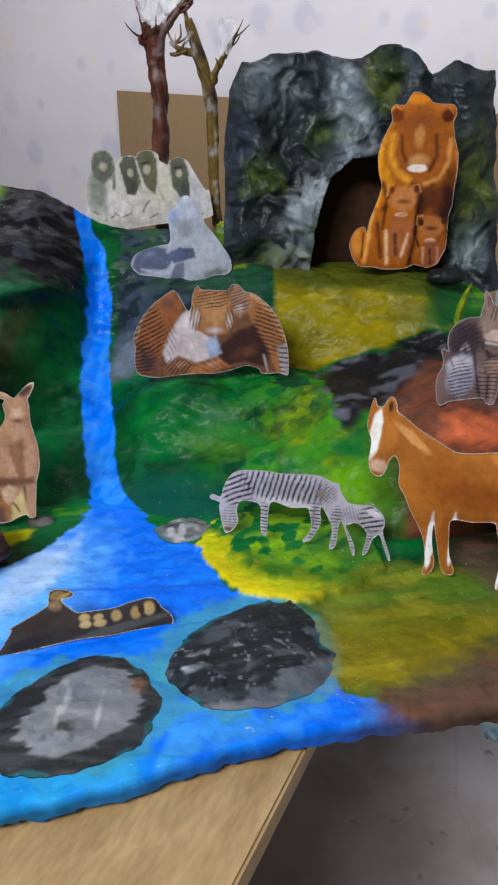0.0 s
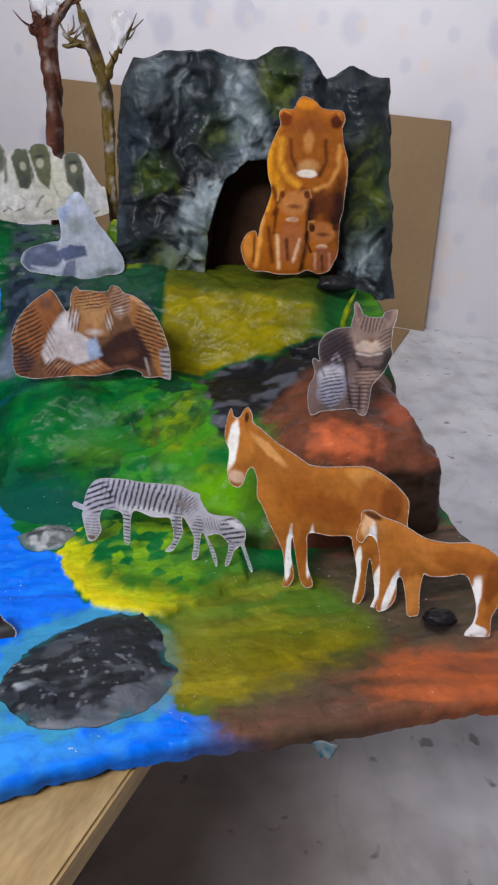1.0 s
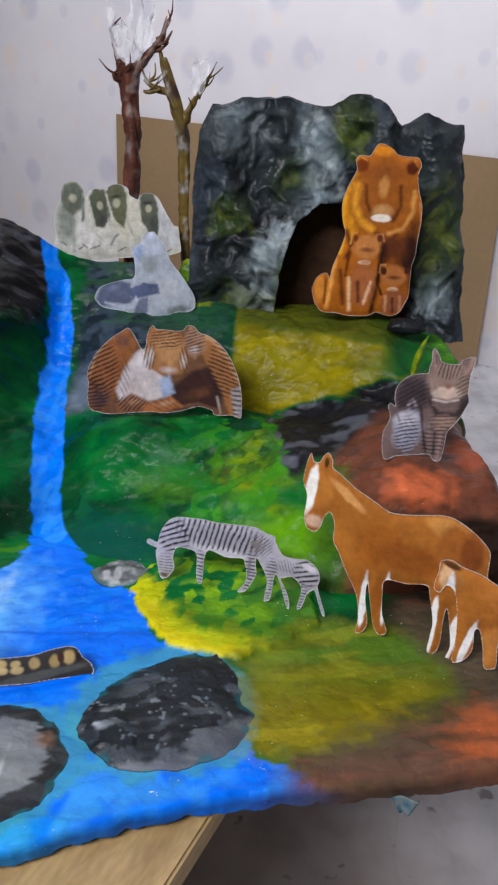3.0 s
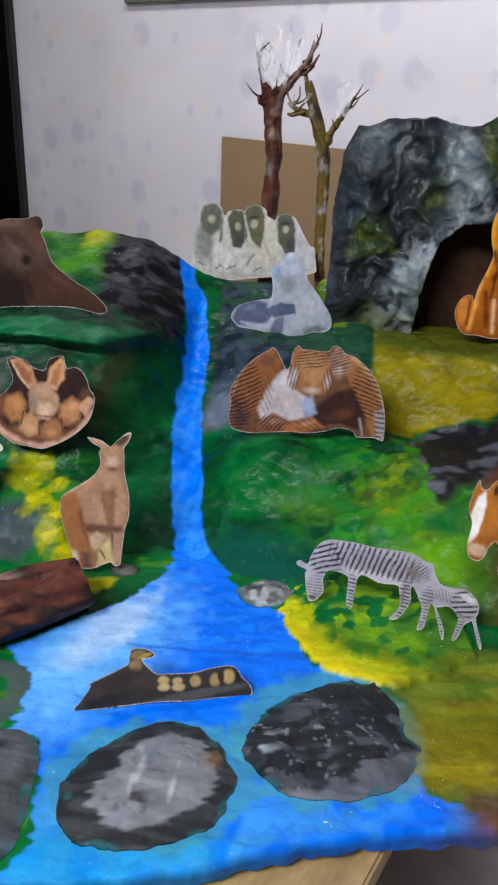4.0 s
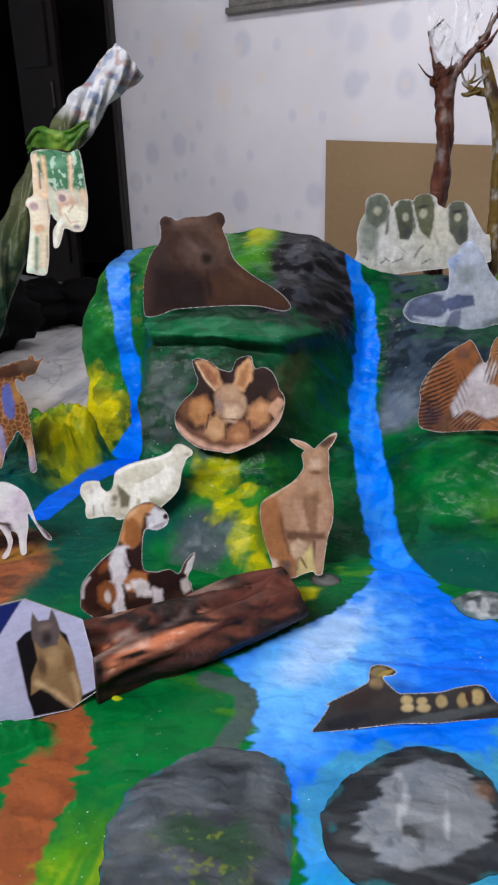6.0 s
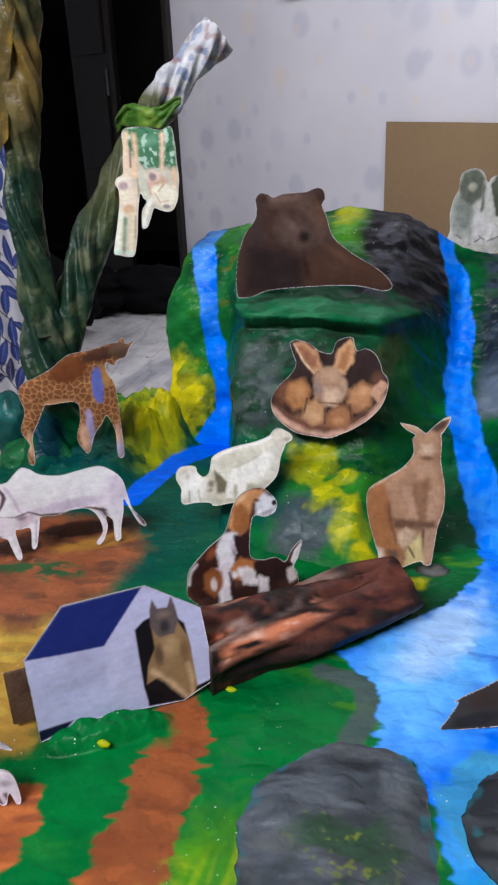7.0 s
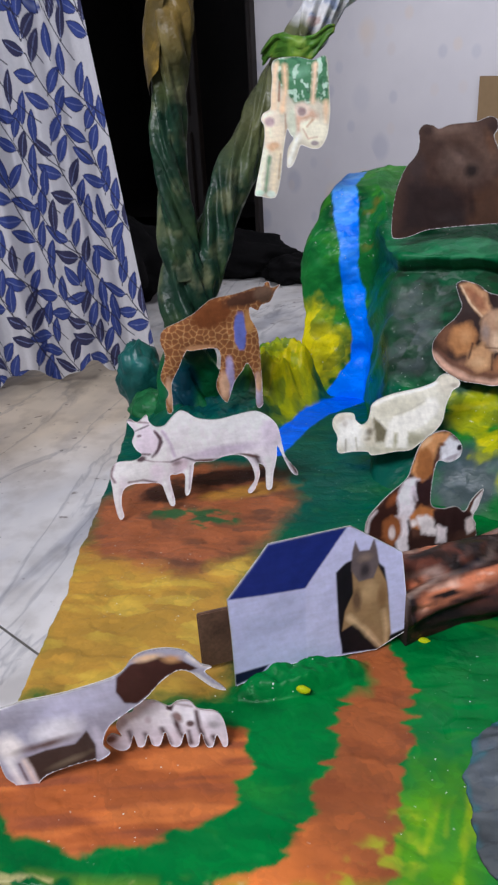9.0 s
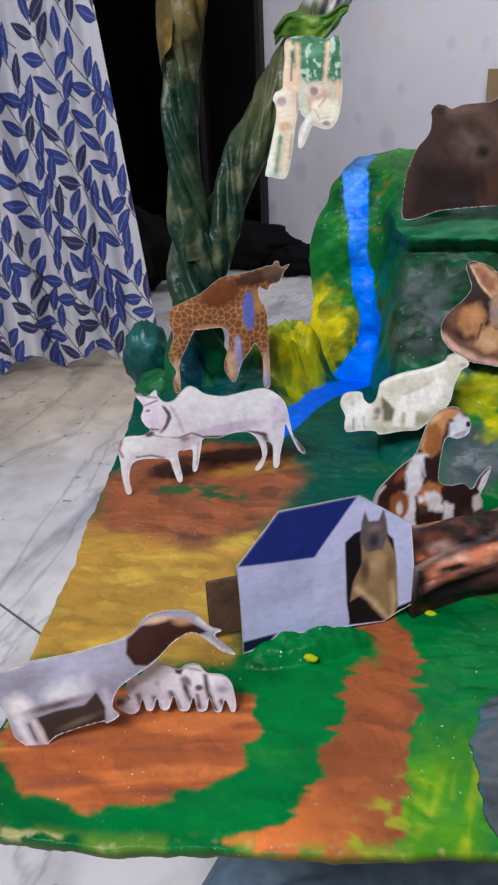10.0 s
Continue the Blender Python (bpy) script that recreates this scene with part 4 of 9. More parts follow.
def hill_paint(p):
    x, y, z = p[:, 0], p[:, 1], p[:, 2]
    s = y + z  # how far up the slope
    n1, n3 = fbm(x * 11, s * 11, 71, 3), fbm(x * 45, s * 45, 73, 2)
    n2 = 0.45 * fbm(x * 26, s * 40, 72) + 0.55 * (0.2 + 0.6 * dabs(x, s, 0.04, 0.018, 35, 75))
    dot = 0.6 * dabs(x, s, 0.028, 0.016, 70, 76) + 0.4 * fbm(x * 42, s * 42, 78, 2)
    c = np.zeros((len(x), 3)) + np.array(DEEP)
    c = blend(c, (n1 - 0.42) * 4, GREEN)
    c = blend(c, np.clip((dot - 0.72) * 6, 0, 0.6), (0.004, 0.12, 0.05))
    # slope under the tiger ledge
    mid = np.clip((x + 0.2) * 30, 0, 1) * np.clip((0.26 - x) * 20, 0, 1) * (z < 0.612) * (y < 1.1)
    c = blend(c, mid * np.clip((n2 - 0.52) * 5, 0, 0.75) * np.clip((x + 0.10) * 6, 0, 1), (0.03, 0.22, 0.006))
    patch = soft_zone(x, y, [(0.045, 1.025), (0.13, 1.03), (0.135, 0.96), (0.162, 0.915), (0.165, 0.86), (0.075, 0.885), (0.078, 0.95)], 0.016, 0.03)
    patch = patch * np.clip((n1 + 0.5 * n2 - 0.38) * 4, 0, 1)
    c = blend(c, mid * patch * np.clip(dot * 2.4 - 0.2, 0.3, 0.95), (0.13, 0.25, 0.003))
    c = blend(c, mid * patch * np.clip((n2 - 0.52) * 5, 0, 0.55), (0.26, 0.31, 0.003))
    c = blend(c, mid * oval(x, y, 0.066, 0.965, 0.006, 0.035, 0, 0.6, 0.5) * 0.7, (0.09, 0.045, 0.012))
    c = blend(c, mid * oval(x, y, -0.02, 1.0, 0.03, 0.022, 0, 0.8, 0.5) * 0.55, (0.05, 0.19, 0.08))
    c = blend(c, mid * oval(x, s, 0.0, 1.53, 0.06, 0.035, 0, 0.8, 0.5) * 0.35, LIME)
    c = blend(c, mid * np.clip((fbm(x * 19, s * 22, 79, 3) - 0.5) * 6, 0, 0.65) * np.clip((x + 0.12) * 7, 0.1, 1), (0.002, 0.16, 0.022))
    c = blend(c, mid * np.clip((dabs(x, s, 0.034, 0.018, 48, 80) - 0.66) * 5, 0, 0.55) * np.clip((x + 0.05) * 9, 0.1, 1), (0.045, 0.27, 0.008))
    c = blend(c, mid * oval(x, s, 0.16, 1.42, 0.045, 0.05, 0, 0.7, 0.5), LIME)
    c = blend(c, mid * oval(x, s, -0.08, 1.40, 0.08, 0.06, 0, 0.8, 0.4), TEAL)
    # lower left slope
    low = np.clip((-0.27 - x) * 30, 0, 1) * (z < 0.64) * (y < 1.06)
    c = blend(c, low * oval(x, y, -0.37, 0.93, 0.075, 0.07, 0, 0.8, 0.5) * np.clip(dot * 2 - 0.4, 0, 0.8), (0.03, 0.20, 0.012))
    c = blend(c, low * oval(x, y, -0.408, 0.882, 0.042, 0.036, 0, 0.6, 0.4), (0.05, 0.075, 0.08))
    c = blend(c, low * oval(x, y, -0.40, 0.875, 0.03, 0.02, 30, 0.7, 0.5) * np.clip((n3 - 0.5) * 6, 0, 0.7), (0.12, 0.15, 0.17))
    for px, py, rx, ry, turn in ((-0.412, 0.957, 0.036, 0.026, 10), (-0.384, 0.914, 0.018, 0.024, -30), (-0.347, 0.886, 0.022, 0.026, -30), (-0.326, 0.861, 0.022, 0.014, 10), (-0.36, 0.94, 0.014, 0.012, 0), (-0.30, 0.855, 0.02, 0.012, 0)):
        c = blend(c, low * oval(x, y, px, py, rx, ry, turn, 0.35, 0.5) * np.clip(dot * 1.9, 0.5, 1), (0.30, 0.33, 0.003))
        c = blend(c, low * oval(x, y, px - 0.004, py + 0.004, rx * 0.6, ry * 0.6, turn, 0.5, 0.6) * np.clip((n2 - 0.4) * 4, 0, 0.9), YELLOW)
    c = blend(c, low * oval(x, y, -0.51, 0.93, 0.07, 0.05, 0, 0.6, 0.4), TEAL)
    # bank with the burrow, its shade under the ledge painted in
    bank = np.clip((-0.29 - x) * 30, 0, 1) * np.clip((x + 0.555) * 40, 0, 1) * np.clip((z - 0.585) * 60, 0, 1) * (z < 0.73) * (y < 1.14)
    c = blend(c, bank * 0.85, (0.008, 0.04, 0.018))
    c = blend(c, bank * np.clip((n3 - 0.5) * 5, 0, 0.6), (0.018, 0.024, 0.018))
    c = blend(c, bank * np.clip((n2 - 0.52) * 6, 0, 0.8), (0.006, 0.085, 0.034))
    c = blend(c, bank * np.clip((x + 0.40) * 10, 0, 1) * np.clip((n1 - 0.4) * 5, 0, 0.8), (0.006, 0.075, 0.022))
    c = blend(c, bank * oval(x, z, -0.31, 0.655, 0.035, 0.05, 0, 0.8, 0.5) * 0.7, (0.085, 0.06, 0.022))
    c = blend(c, bank * oval(x, z, -0.50, 0.645, 0.04, 0.055, 0, 0.8, 0.5) * np.clip(dot * 2 - 0.3, 0.1, 0.75), (0.085, 0.105, 0.105))
    ledge = np.clip((-0.265 - x) * 40, 0, 1) * np.clip((x + 0.57) * 60, 0, 1) * np.clip((z - 0.722) * 200, 0, 1) * (y < 1.22)
    c = blend(c, ledge, (0.003, 0.10, 0.034))
    c = blend(c, ledge * np.clip((n2 - 0.5) * 4, 0, 0.6), (0.03, 0.19, 0.085))
    top = np.clip((y - 1.2) * 30, 0, 1) * np.clip((z - 0.74) * 60, 0, 1) * (x < -0.265)
    c = blend(c, top * np.clip((n1 - 0.3) * 3, 0, 1), (0.06, 0.22, 0.012))
    c = blend(c, top * oval(x, s, -0.425, 2.17, 0.022, 0.04, 0, 0.8, 0.5) * 0.45, YELLOW)
    black = np.clip((x + 0.405 + (n1 - 0.5) * 0.06) * 40, 0, 1) * (x < -0.262) * np.clip((y - 1.13 + (n3 - 0.5) * 0.05) * 30, 0, 1) * np.clip((z - 0.675 + (n1 - 0.5) * 0.08) * 60, 0, 1)
    c = blend(c, black, (0.010, 0.009, 0.011))
    c = blend(c, black * np.clip((n3 - 0.55) * 4, 0, 0.4), (0.085, 0.09, 0.115))
    c = blend(c, oval(x, z, -0.295, 0.63, 0.035, 0.075, 0, 0.6, 0.4) * (y > 1.0) * (y < 1.24) * 0.8, (0.003, 0.085, 0.018))
    # column beside the small waterfall
    pil = np.clip((-0.56 - x) * 40, 0, 1)
    c = blend(c, pil * np.clip((n1 - 0.25) * 3, 0, 1), (0.012, 0.16, 0.03))
    c = blend(c, pil * np.clip((n2 - 0.52) * 5, 0, 0.7), (0.05, 0.25, 0.02))
    c = blend(c, pil * oval(x, z, -0.685, 0.57, 0.055, 0.06, 0, 0.6, 0.4) * np.clip(dot * 1.6, 0.2, 1), YELLOW)
    c = blend(c, pil * oval(x, z, -0.59, 0.755, 0.014, 0.035, 0, 0.8, 0.7) * np.clip((n3 - 0.5) * 6, 0, 0.6), (0.16, 0.12, 0.015))
    # dark rocks right of the great waterfall
    cliff = np.clip((x + 0.215) * 60, 0, 1) * np.clip((0.055 - x) * 30, 0, 1) * np.clip((y - 1.13) * 40, 0, 1)
    c = blend(c, cliff, (0.012, 0.022, 0.032))
    c = blend(c, cliff * np.clip((n3 - 0.48) * 5, 0, 0.6), (0.05, 0.075, 0.11))
    c = blend(c, cliff * oval(x, s, -0.182, 1.78, 0.036, 0.075, 0, 0.9, 0.4) * 0.85, (0.15, 0.19, 0.24))
    c = blend(c, cliff * np.clip((n2 - 0.5) * 4, 0, 0.6) * (z > 0.69), (0.03, 0.10, 0.04))
    c = blend(c, np.clip((x + 0.11) * 30, 0, 1) * np.clip((0.06 - x) * 30, 0, 1) * np.clip((z - 0.69) * 90, 0, 1) * (y < 1.33) * 0.8, (0.012, 0.075, 0.03))
    c = blend(c, oval(x, z, -0.012, 0.755, 0.03, 0.035, 0, 0.6, 0.4) * (y > 1.3), (0.24, 0.33, 0.01))
    # yellow terrace front, its lower edge rising beside the brown rock
    brow = 0.606 + np.clip((x - 0.146) * 0.43, -0.003, 0.062) + (n1 - 0.5) * 0.03
    terr = np.clip((x - 0.055) * 90, 0, 1) * np.clip((0.43 - x) * 60, 0, 1) * np.clip((z - brow) * 200, 0, 1) * np.clip((y - 1.112) * 90, 0, 1)
    c = blend(c, terr, (0.25, 0.21, 0.003))
    c = blend(c, terr * np.clip((n2 - 0.5) * 4, 0, 0.3), (0.17, 0.15, 0.006))
    c = blend(c, terr * np.clip((n1 - 0.5) * 4, 0, 0.5), (0.34, 0.28, 0.004))
    c = blend(c, terr * np.clip((fbm(x * 20, s * 26, 95, 3) - 0.55) * 6, 0, 0.6), (0.13, 0.115, 0.006))
    c = blend(c, terr * np.clip((x - 0.24) * 14, 0, 1) * np.clip((n1 - 0.25) * 4, 0, 1), (0.01, 0.10, 0.018))
    c = blend(c, terr * np.clip((x - 0.36) * 30, 0, 1) * np.clip((n2 - 0.3) * 4, 0, 1), (0.08, 0.26, 0.015))
    c = blend(c, terr * np.clip((z - 0.708) * 160, 0, 1) * 0.8, (0.055, 0.085, 0.01))
    # brown rock
    dark = np.clip((x - 0.118 - np.clip(1.1 - y, 0, 0.2) * 0.27 + (n1 - 0.5) * 0.05 + (n3 - 0.5) * 0.03) * 160, 0, 1) * np.clip((z - 0.568) * 60, 0, 1) * np.clip((y - 0.9) * 60, 0, 1) * np.where(y > 1.105, np.clip((brow - z) * 200, 0, 1), 1)
    red = np.clip((x - 0.205 + (n1 - 0.5) * 0.04) * 60, 0, 1) * np.clip((1.10 - y) * 40, 0, 1)
    c = blend(c, red, (0.15, 0.05, 0.028))
    c = blend(c, red * np.clip((n2 - 0.5) * 5, 0, 0.7), (0.07, 0.035, 0.025))
    c = blend(c, dark * np.clip((y - 1.0) * 30 + (0.24 - x) * 25, 0, 1), (0.012, 0.012, 0.015))
    c = blend(c, dark * np.clip((y - 1.0) * 30 + (0.24 - x) * 25, 0, 1) * np.clip((n3 - 0.56) * 4, 0, 0.6), (0.12, 0.13, 0.165))
    c = blend(c, red * oval(x, s, 0.31, 1.505, 0.04, 0.034, 0, 0.9, 0.5), (0.55, 0.13, 0.05))
    c = blend(c, red * oval(x, s, 0.385, 1.60, 0.022, 0.04, 0, 0.8, 0.5) * 0.7, (0.36, 0.075, 0.03))
    # paints the recess's shade on the face below the ledge
    c = blend(c, red * np.clip((0.588 - z) * 120, 0, 1) * np.clip((x - 0.31) * 40, 0, 1) * (y < 0.92) * 0.95, (0.030, 0.018, 0.013))
    c = blend(c, np.clip((x - 0.17) * 40, 0, 1) * np.clip((0.235 - x) * 60, 0, 1) * (y < 0.96) * 0.7, (0.05, 0.11, 0.012))
    # water
    left = np.interp(y, [0.83, 0.871, 0.918, 0.966, 1.04, 1.125, 1.215, 1.259, 1.281, 1.314, 1.342, 1.39], [-0.203, -0.188, -0.19, -0.205, -0.227, -0.246, -0.259, -0.255, -0.258, -0.270, -0.284, -0.292])
    right = np.interp(y, [0.828, 0.883, 0.932, 0.968, 1.04, 1.131, 1.231, 1.267, 1.291, 1.334, 1.352, 1.39], [-0.075, -0.112, -0.150, -0.164, -0.177, -0.197, -0.217, -0.215, -0.219, -0.234, -0.255, -0.268])
    wet = np.clip((np.minimum(x - left, right - x) + (n3 - 0.5) * 0.009) / 0.0025, 0, 1) * (z < 0.815) * (y < 1.39)
    c = blend(c, wet, (0.0, 0.18, 0.9))
    c = blend(c, wet * np.clip((vnoise(x * 130, s * 14, 77) - 0.55) * 3, 0, 0.4), (0.03, 0.28, 0.92))
    c = blend(c, wet * np.clip((dot - 0.62) * 5, 0, 0.5), (0.04, 0.30, 0.92))
    lo = np.interp(z, [0.48, 0.515, 0.55, 0.60, 0.64, 0.71, 0.766, 0.805, 0.84], [-0.66, -0.643, -0.62, -0.617, -0.634, -0.639, -0.652, -0.663, -0.668])
    hi = np.interp(z, [0.48, 0.53, 0.60, 0.63, 0.686, 0.744, 0.80, 0.84], [-0.592, -0.583, -0.573, -0.592, -0.608, -0.609, -0.620, -0.626])
    wet2 = np.clip((np.minimum(x - lo, hi - x) + (n3 - 0.5) * 0.010) / 0.0025, 0, 1) * (y > 1.09) * (y < 1.30)
    c = blend(c, wet2, (0.0, 0.17, 0.9))
    c = blend(c, wet2 * np.clip((z - 0.66) * 10, 0, 1) * np.clip((n2 - 0.35) * 3, 0, 0.8), (0.12, 0.40, 0.9))
    return c


def make_hills():
    xs = np.array([s[0] for s in STATIONS])
    ps = np.array([s[1] for s in STATIONS])
    us = np.arange(xs[0], xs[-1] + 1e-6, 0.0021)
    nv = 460
    cols = np.empty((len(us), nv, 3))
    for i, x in enumerate(us):
        prof = np.array([[np.interp(x, xs, ps[:, k, a]) for a in (0, 1)] for k in range(9)])
        step = np.r_[0, np.cumsum(np.hypot(*np.diff(prof, axis=0).T))]
        t = np.linspace(0, step[-1], nv)
        cols[i] = np.column_stack([np.full(nv, x), np.interp(t, step, prof[:, 0]), np.interp(t, step, prof[:, 1])])
    for _ in range(9):  # round the folds
        cols[:, 1:-1, 1:] = 0.25 * cols[:, :-2, 1:] + 0.5 * cols[:, 1:-1, 1:] + 0.25 * cols[:, 2:, 1:]
        cols[1:-1, :, 1:] = 0.25 * cols[:-2, :, 1:] + 0.5 * cols[1:-1, :, 1:] + 0.25 * cols[2:, :, 1:]
    du, dv = np.gradient(cols, axis=0), np.gradient(cols, axis=1)
    nrm = np.cross(du, dv)
    nrm /= np.linalg.norm(nrm, axis=2, keepdims=True) + 1e-12
    x, s = cols[..., 0], cols[..., 1] * 0.9 + cols[..., 2] * 1.1
    rough = (fbm(x * 15, s * 15, 81, 3) - 0.5) * 0.024 - creases(x, s, 0.09, 84) * 0.0022 + (fbm(x * 40, s * 40, 82, 3) - 0.5) * 0.004 + (fbm(x * 120, s * 120, 86, 2) - 0.5) * 0.0012 + dabs(x, s, 0.028, 0.014, 50, 85) * 0.0012
    rough = rough + (fbm(x * 12, s * 26, 89, 3) - 0.5) * 0.004 * np.clip((x - 0.05) * 30, 0, 1) * np.clip((0.36 - x) * 20, 0, 1) * np.clip((cols[..., 1] - 1.13) * 40, 0, 1) * np.clip((1.22 - cols[..., 1]) * 60, 0, 1)
    smooth_lower = np.clip((cols[..., 2] - 0.49) / 0.06, 0.25, 1)
    cols = cols + nrm * (rough * smooth_lower)[..., None]
    flat = cols.reshape(-1, 3)
    shade = hill_paint(flat)
    faces = grid_faces(len(us), nv)
    for i in (0, len(us) - 1):  # closed ends
        ring = tuple(range(i * nv, (i + 1) * nv))
        faces.append(ring if i == 0 else ring[::-1])
    link_mesh("hillside", flat, faces, [PAINT], model, "painted papier-mache hills with ledges and two blue waterfalls", shade)


make_hills()

# ---- the rock with the cave ----
ROCK_LINE = [(-0.035, 0.69), (-0.027, 0.8), (-0.027, 0.918), (-0.017, 0.985), (0.003, 1.027), (0.06, 1.04), (0.119, 1.045), (0.145, 1.037), (0.19, 1.034), (0.217, 1.05), (0.25, 1.053), (0.28, 1.035), (0.303, 1.014), (0.336, 1.032), (0.365, 1.022), (0.401, 1.018), (0.41, 0.95), (0.415, 0.87), (0.428, 0.81), (0.43, 0.75), (0.44, 0.69)]
CAVE_LINE = [(0.118, 0.70), (0.122, 0.765), (0.128, 0.81), (0.146, 0.862), (0.183, 0.893), (0.24, 0.903), (0.30, 0.88), (0.33, 0.81), (0.338, 0.70)]


def make_cave_rock():
    loop = dense_loop(ROCK_LINE, 0.006, 0.003, 91)
    hole = dense_loop(CAVE_LINE, 0.006, 0.004, 93)
    v, f = filled(loop, 0.0032, [hole])
    n, h = len(loop), len(hole)
    x, z = v[:, 0], v[:, 1]

    def edge_fall(px, pz):
        d, _ = near_line(px, pz, [tuple(q) for q in np.array(ROCK_LINE)])
        return np.clip(1 - d / 0.05, 0, 1) ** 2 * np.clip((pz - 0.72) * 30, 0, 1)

    wx, wz = x + (fbm(x * 8, z * 8, 110, 3) - 0.5) * 0.16, z + (fbm(x * 8, z * 8, 111, 3) - 0.5) * 0.16
    vx, vz = x + (fbm(x * 25, z * 25, 112, 2) - 0.5) * 0.03, z + (fbm(x * 25, z * 25, 113, 2) - 0.5) * 0.03
    ridge = lambda k, seed: 1 - np.abs(2 * fbm(vx * k, vz * k, seed, 2) - 1) * 2
    r1, r2, r3, r4 = ridge(13, 95), ridge(30, 96), ridge(70, 97), ridge(140, 98)
    y = 1.300 - (fbm(x * 9, z * 9, 94, 2) - 0.5) * 0.06 - (r1 - 0.5) * 0.015 - (r2 - 0.5) * 0.009 - (r3 - 0.5) * 0.0024 - (r4 - 0.5) * 0.0012 + edge_fall(x, z) * 0.03 + (z - 0.72) * 0.05
    s1, s2, s3 = fbm(wx * 13, wz * 13, 101), fbm(wx * 26, wz * 26, 102), fbm(wx * 60, wz * 60, 103)
    c = np.zeros((len(x), 3)) + np.array((0.022, 0.030, 0.034))
    c = blend(c, np.clip((s1 - 0.52) * 7, 0, 0.85), (0.009, 0.011, 0.014))
    c = blend(c, np.clip((s2 - 0.54) * 7, 0, 0.6), (0.045, 0.06, 0.08))
    pale = oval(x, z, 0.115, 0.80, 0.04, 0.085, -30, 0.9, 0.5) + oval(x, z, 0.175, 0.965, 0.03, 0.07, 15, 0.9, 0.5) + oval(x, z, 0.05, 1.0, 0.05, 0.03, 0, 0.9, 0.4) * 0.35 + oval(x, z, 0.38, 0.76, 0.025, 0.045, 0, 0.9, 0.5)
    c = blend(c, pale * np.clip((s2 - 0.34) * 5, 0, 0.85), (0.17, 0.215, 0.235))
    c = blend(c, pale * np.clip((s3 - 0.5) * 9, 0, 0.8), (0.30, 0.36, 0.39))
    moss = oval(x, z, 0.04, 0.86, 0.035, 0.035, 0, 0.9, 0.4) + oval(x, z, 0.225, 1.01, 0.03, 0.04, 0, 0.8, 0.4) * 1.2 + oval(x, z, 0.37, 0.86, 0.045, 0.08, 0, 0.9, 0.5) + oval(x, z, 0.145, 0.76, 0.028, 0.05, 0, 0.9, 0.4) + oval(x, z, 0.05, 0.74, 0.05, 0.03, 0, 0.9, 0.4) * 0.6 + oval(x, z, 0.13, 0.93, 0.03, 0.03, 0, 0.9, 0.5) * 0.6
    c = blend(c, moss * np.clip((s2 - 0.3) * 3, 0, 0.85), (0.035, 0.062, 0.012))
    c = blend(c, moss * np.clip((s3 - 0.5) * 6, 0, 0.7), (0.12, 0.15, 0.025))
    faces = [tuple(q) for q in f]
    verts = np.column_stack([x, y, z])
    # sides back to the board behind
    m = len(verts)
    extra, cols, idx = [], [], [0] * len(faces)
    rim = verts[:n].copy()
    for k, back in enumerate((0.03, 0.075, 0.12)):
        r = rim.copy()
        r[:, 1] = np.maximum(rim[:, 1] + 0.004 + 0.012 * k, 1.30 + back)
        r[:, 2] += np.clip((r[:, 2] - 0.75) * 8, 0, 1) * (0.004, 0.0, -0.012)[k] + (fbm(r[:, 0] * 40, r[:, 2] * 40 + k * 5, 105) - 0.5) * 0.012
        extra.append(r)
        cols.append(c[:n] * 0.9)
    for k in range(3):
        a0 = 0 if k == 0 else m + (k - 1) * n
        b0 = m + k * n
        for i in range(n):
            j = (i + 1) % n
            faces.append((a0 + i, a0 + j, b0 + j, b0 + i))
    faces.append(tuple(m + 2 * n + i for i in range(n)))
    # walls of the cave
    m2 = m + 3 * n
    hr = verts[n:n + h].copy()
    hr[:, 1] = 1.405
    hr[:, 0] = 0.228 + (hr[:, 0] - 0.228) * 0.93
    extra.append(hr)
    cols.append(np.zeros((h, 3)) + np.array((0.085, 0.042, 0.022)))
    shell = len(faces)
    for i in range(h):
        j = (i + 1) % h
        faces.append((n + j, n + i, m2 + i, m2 + j))
    faces.append(tuple(m2 + i for i in range(h)))
    link_mesh("cave_rock", np.vstack([verts, *extra]), faces, [ROCK_PAINT, CAVE_BROWN], model, "glossy black and grey painted rock with a cave mouth", np.vstack([c, *cols]), [i < len(f) for i in range(len(faces))], [int(i >= shell) for i in range(len(faces))])


make_cave_rock()


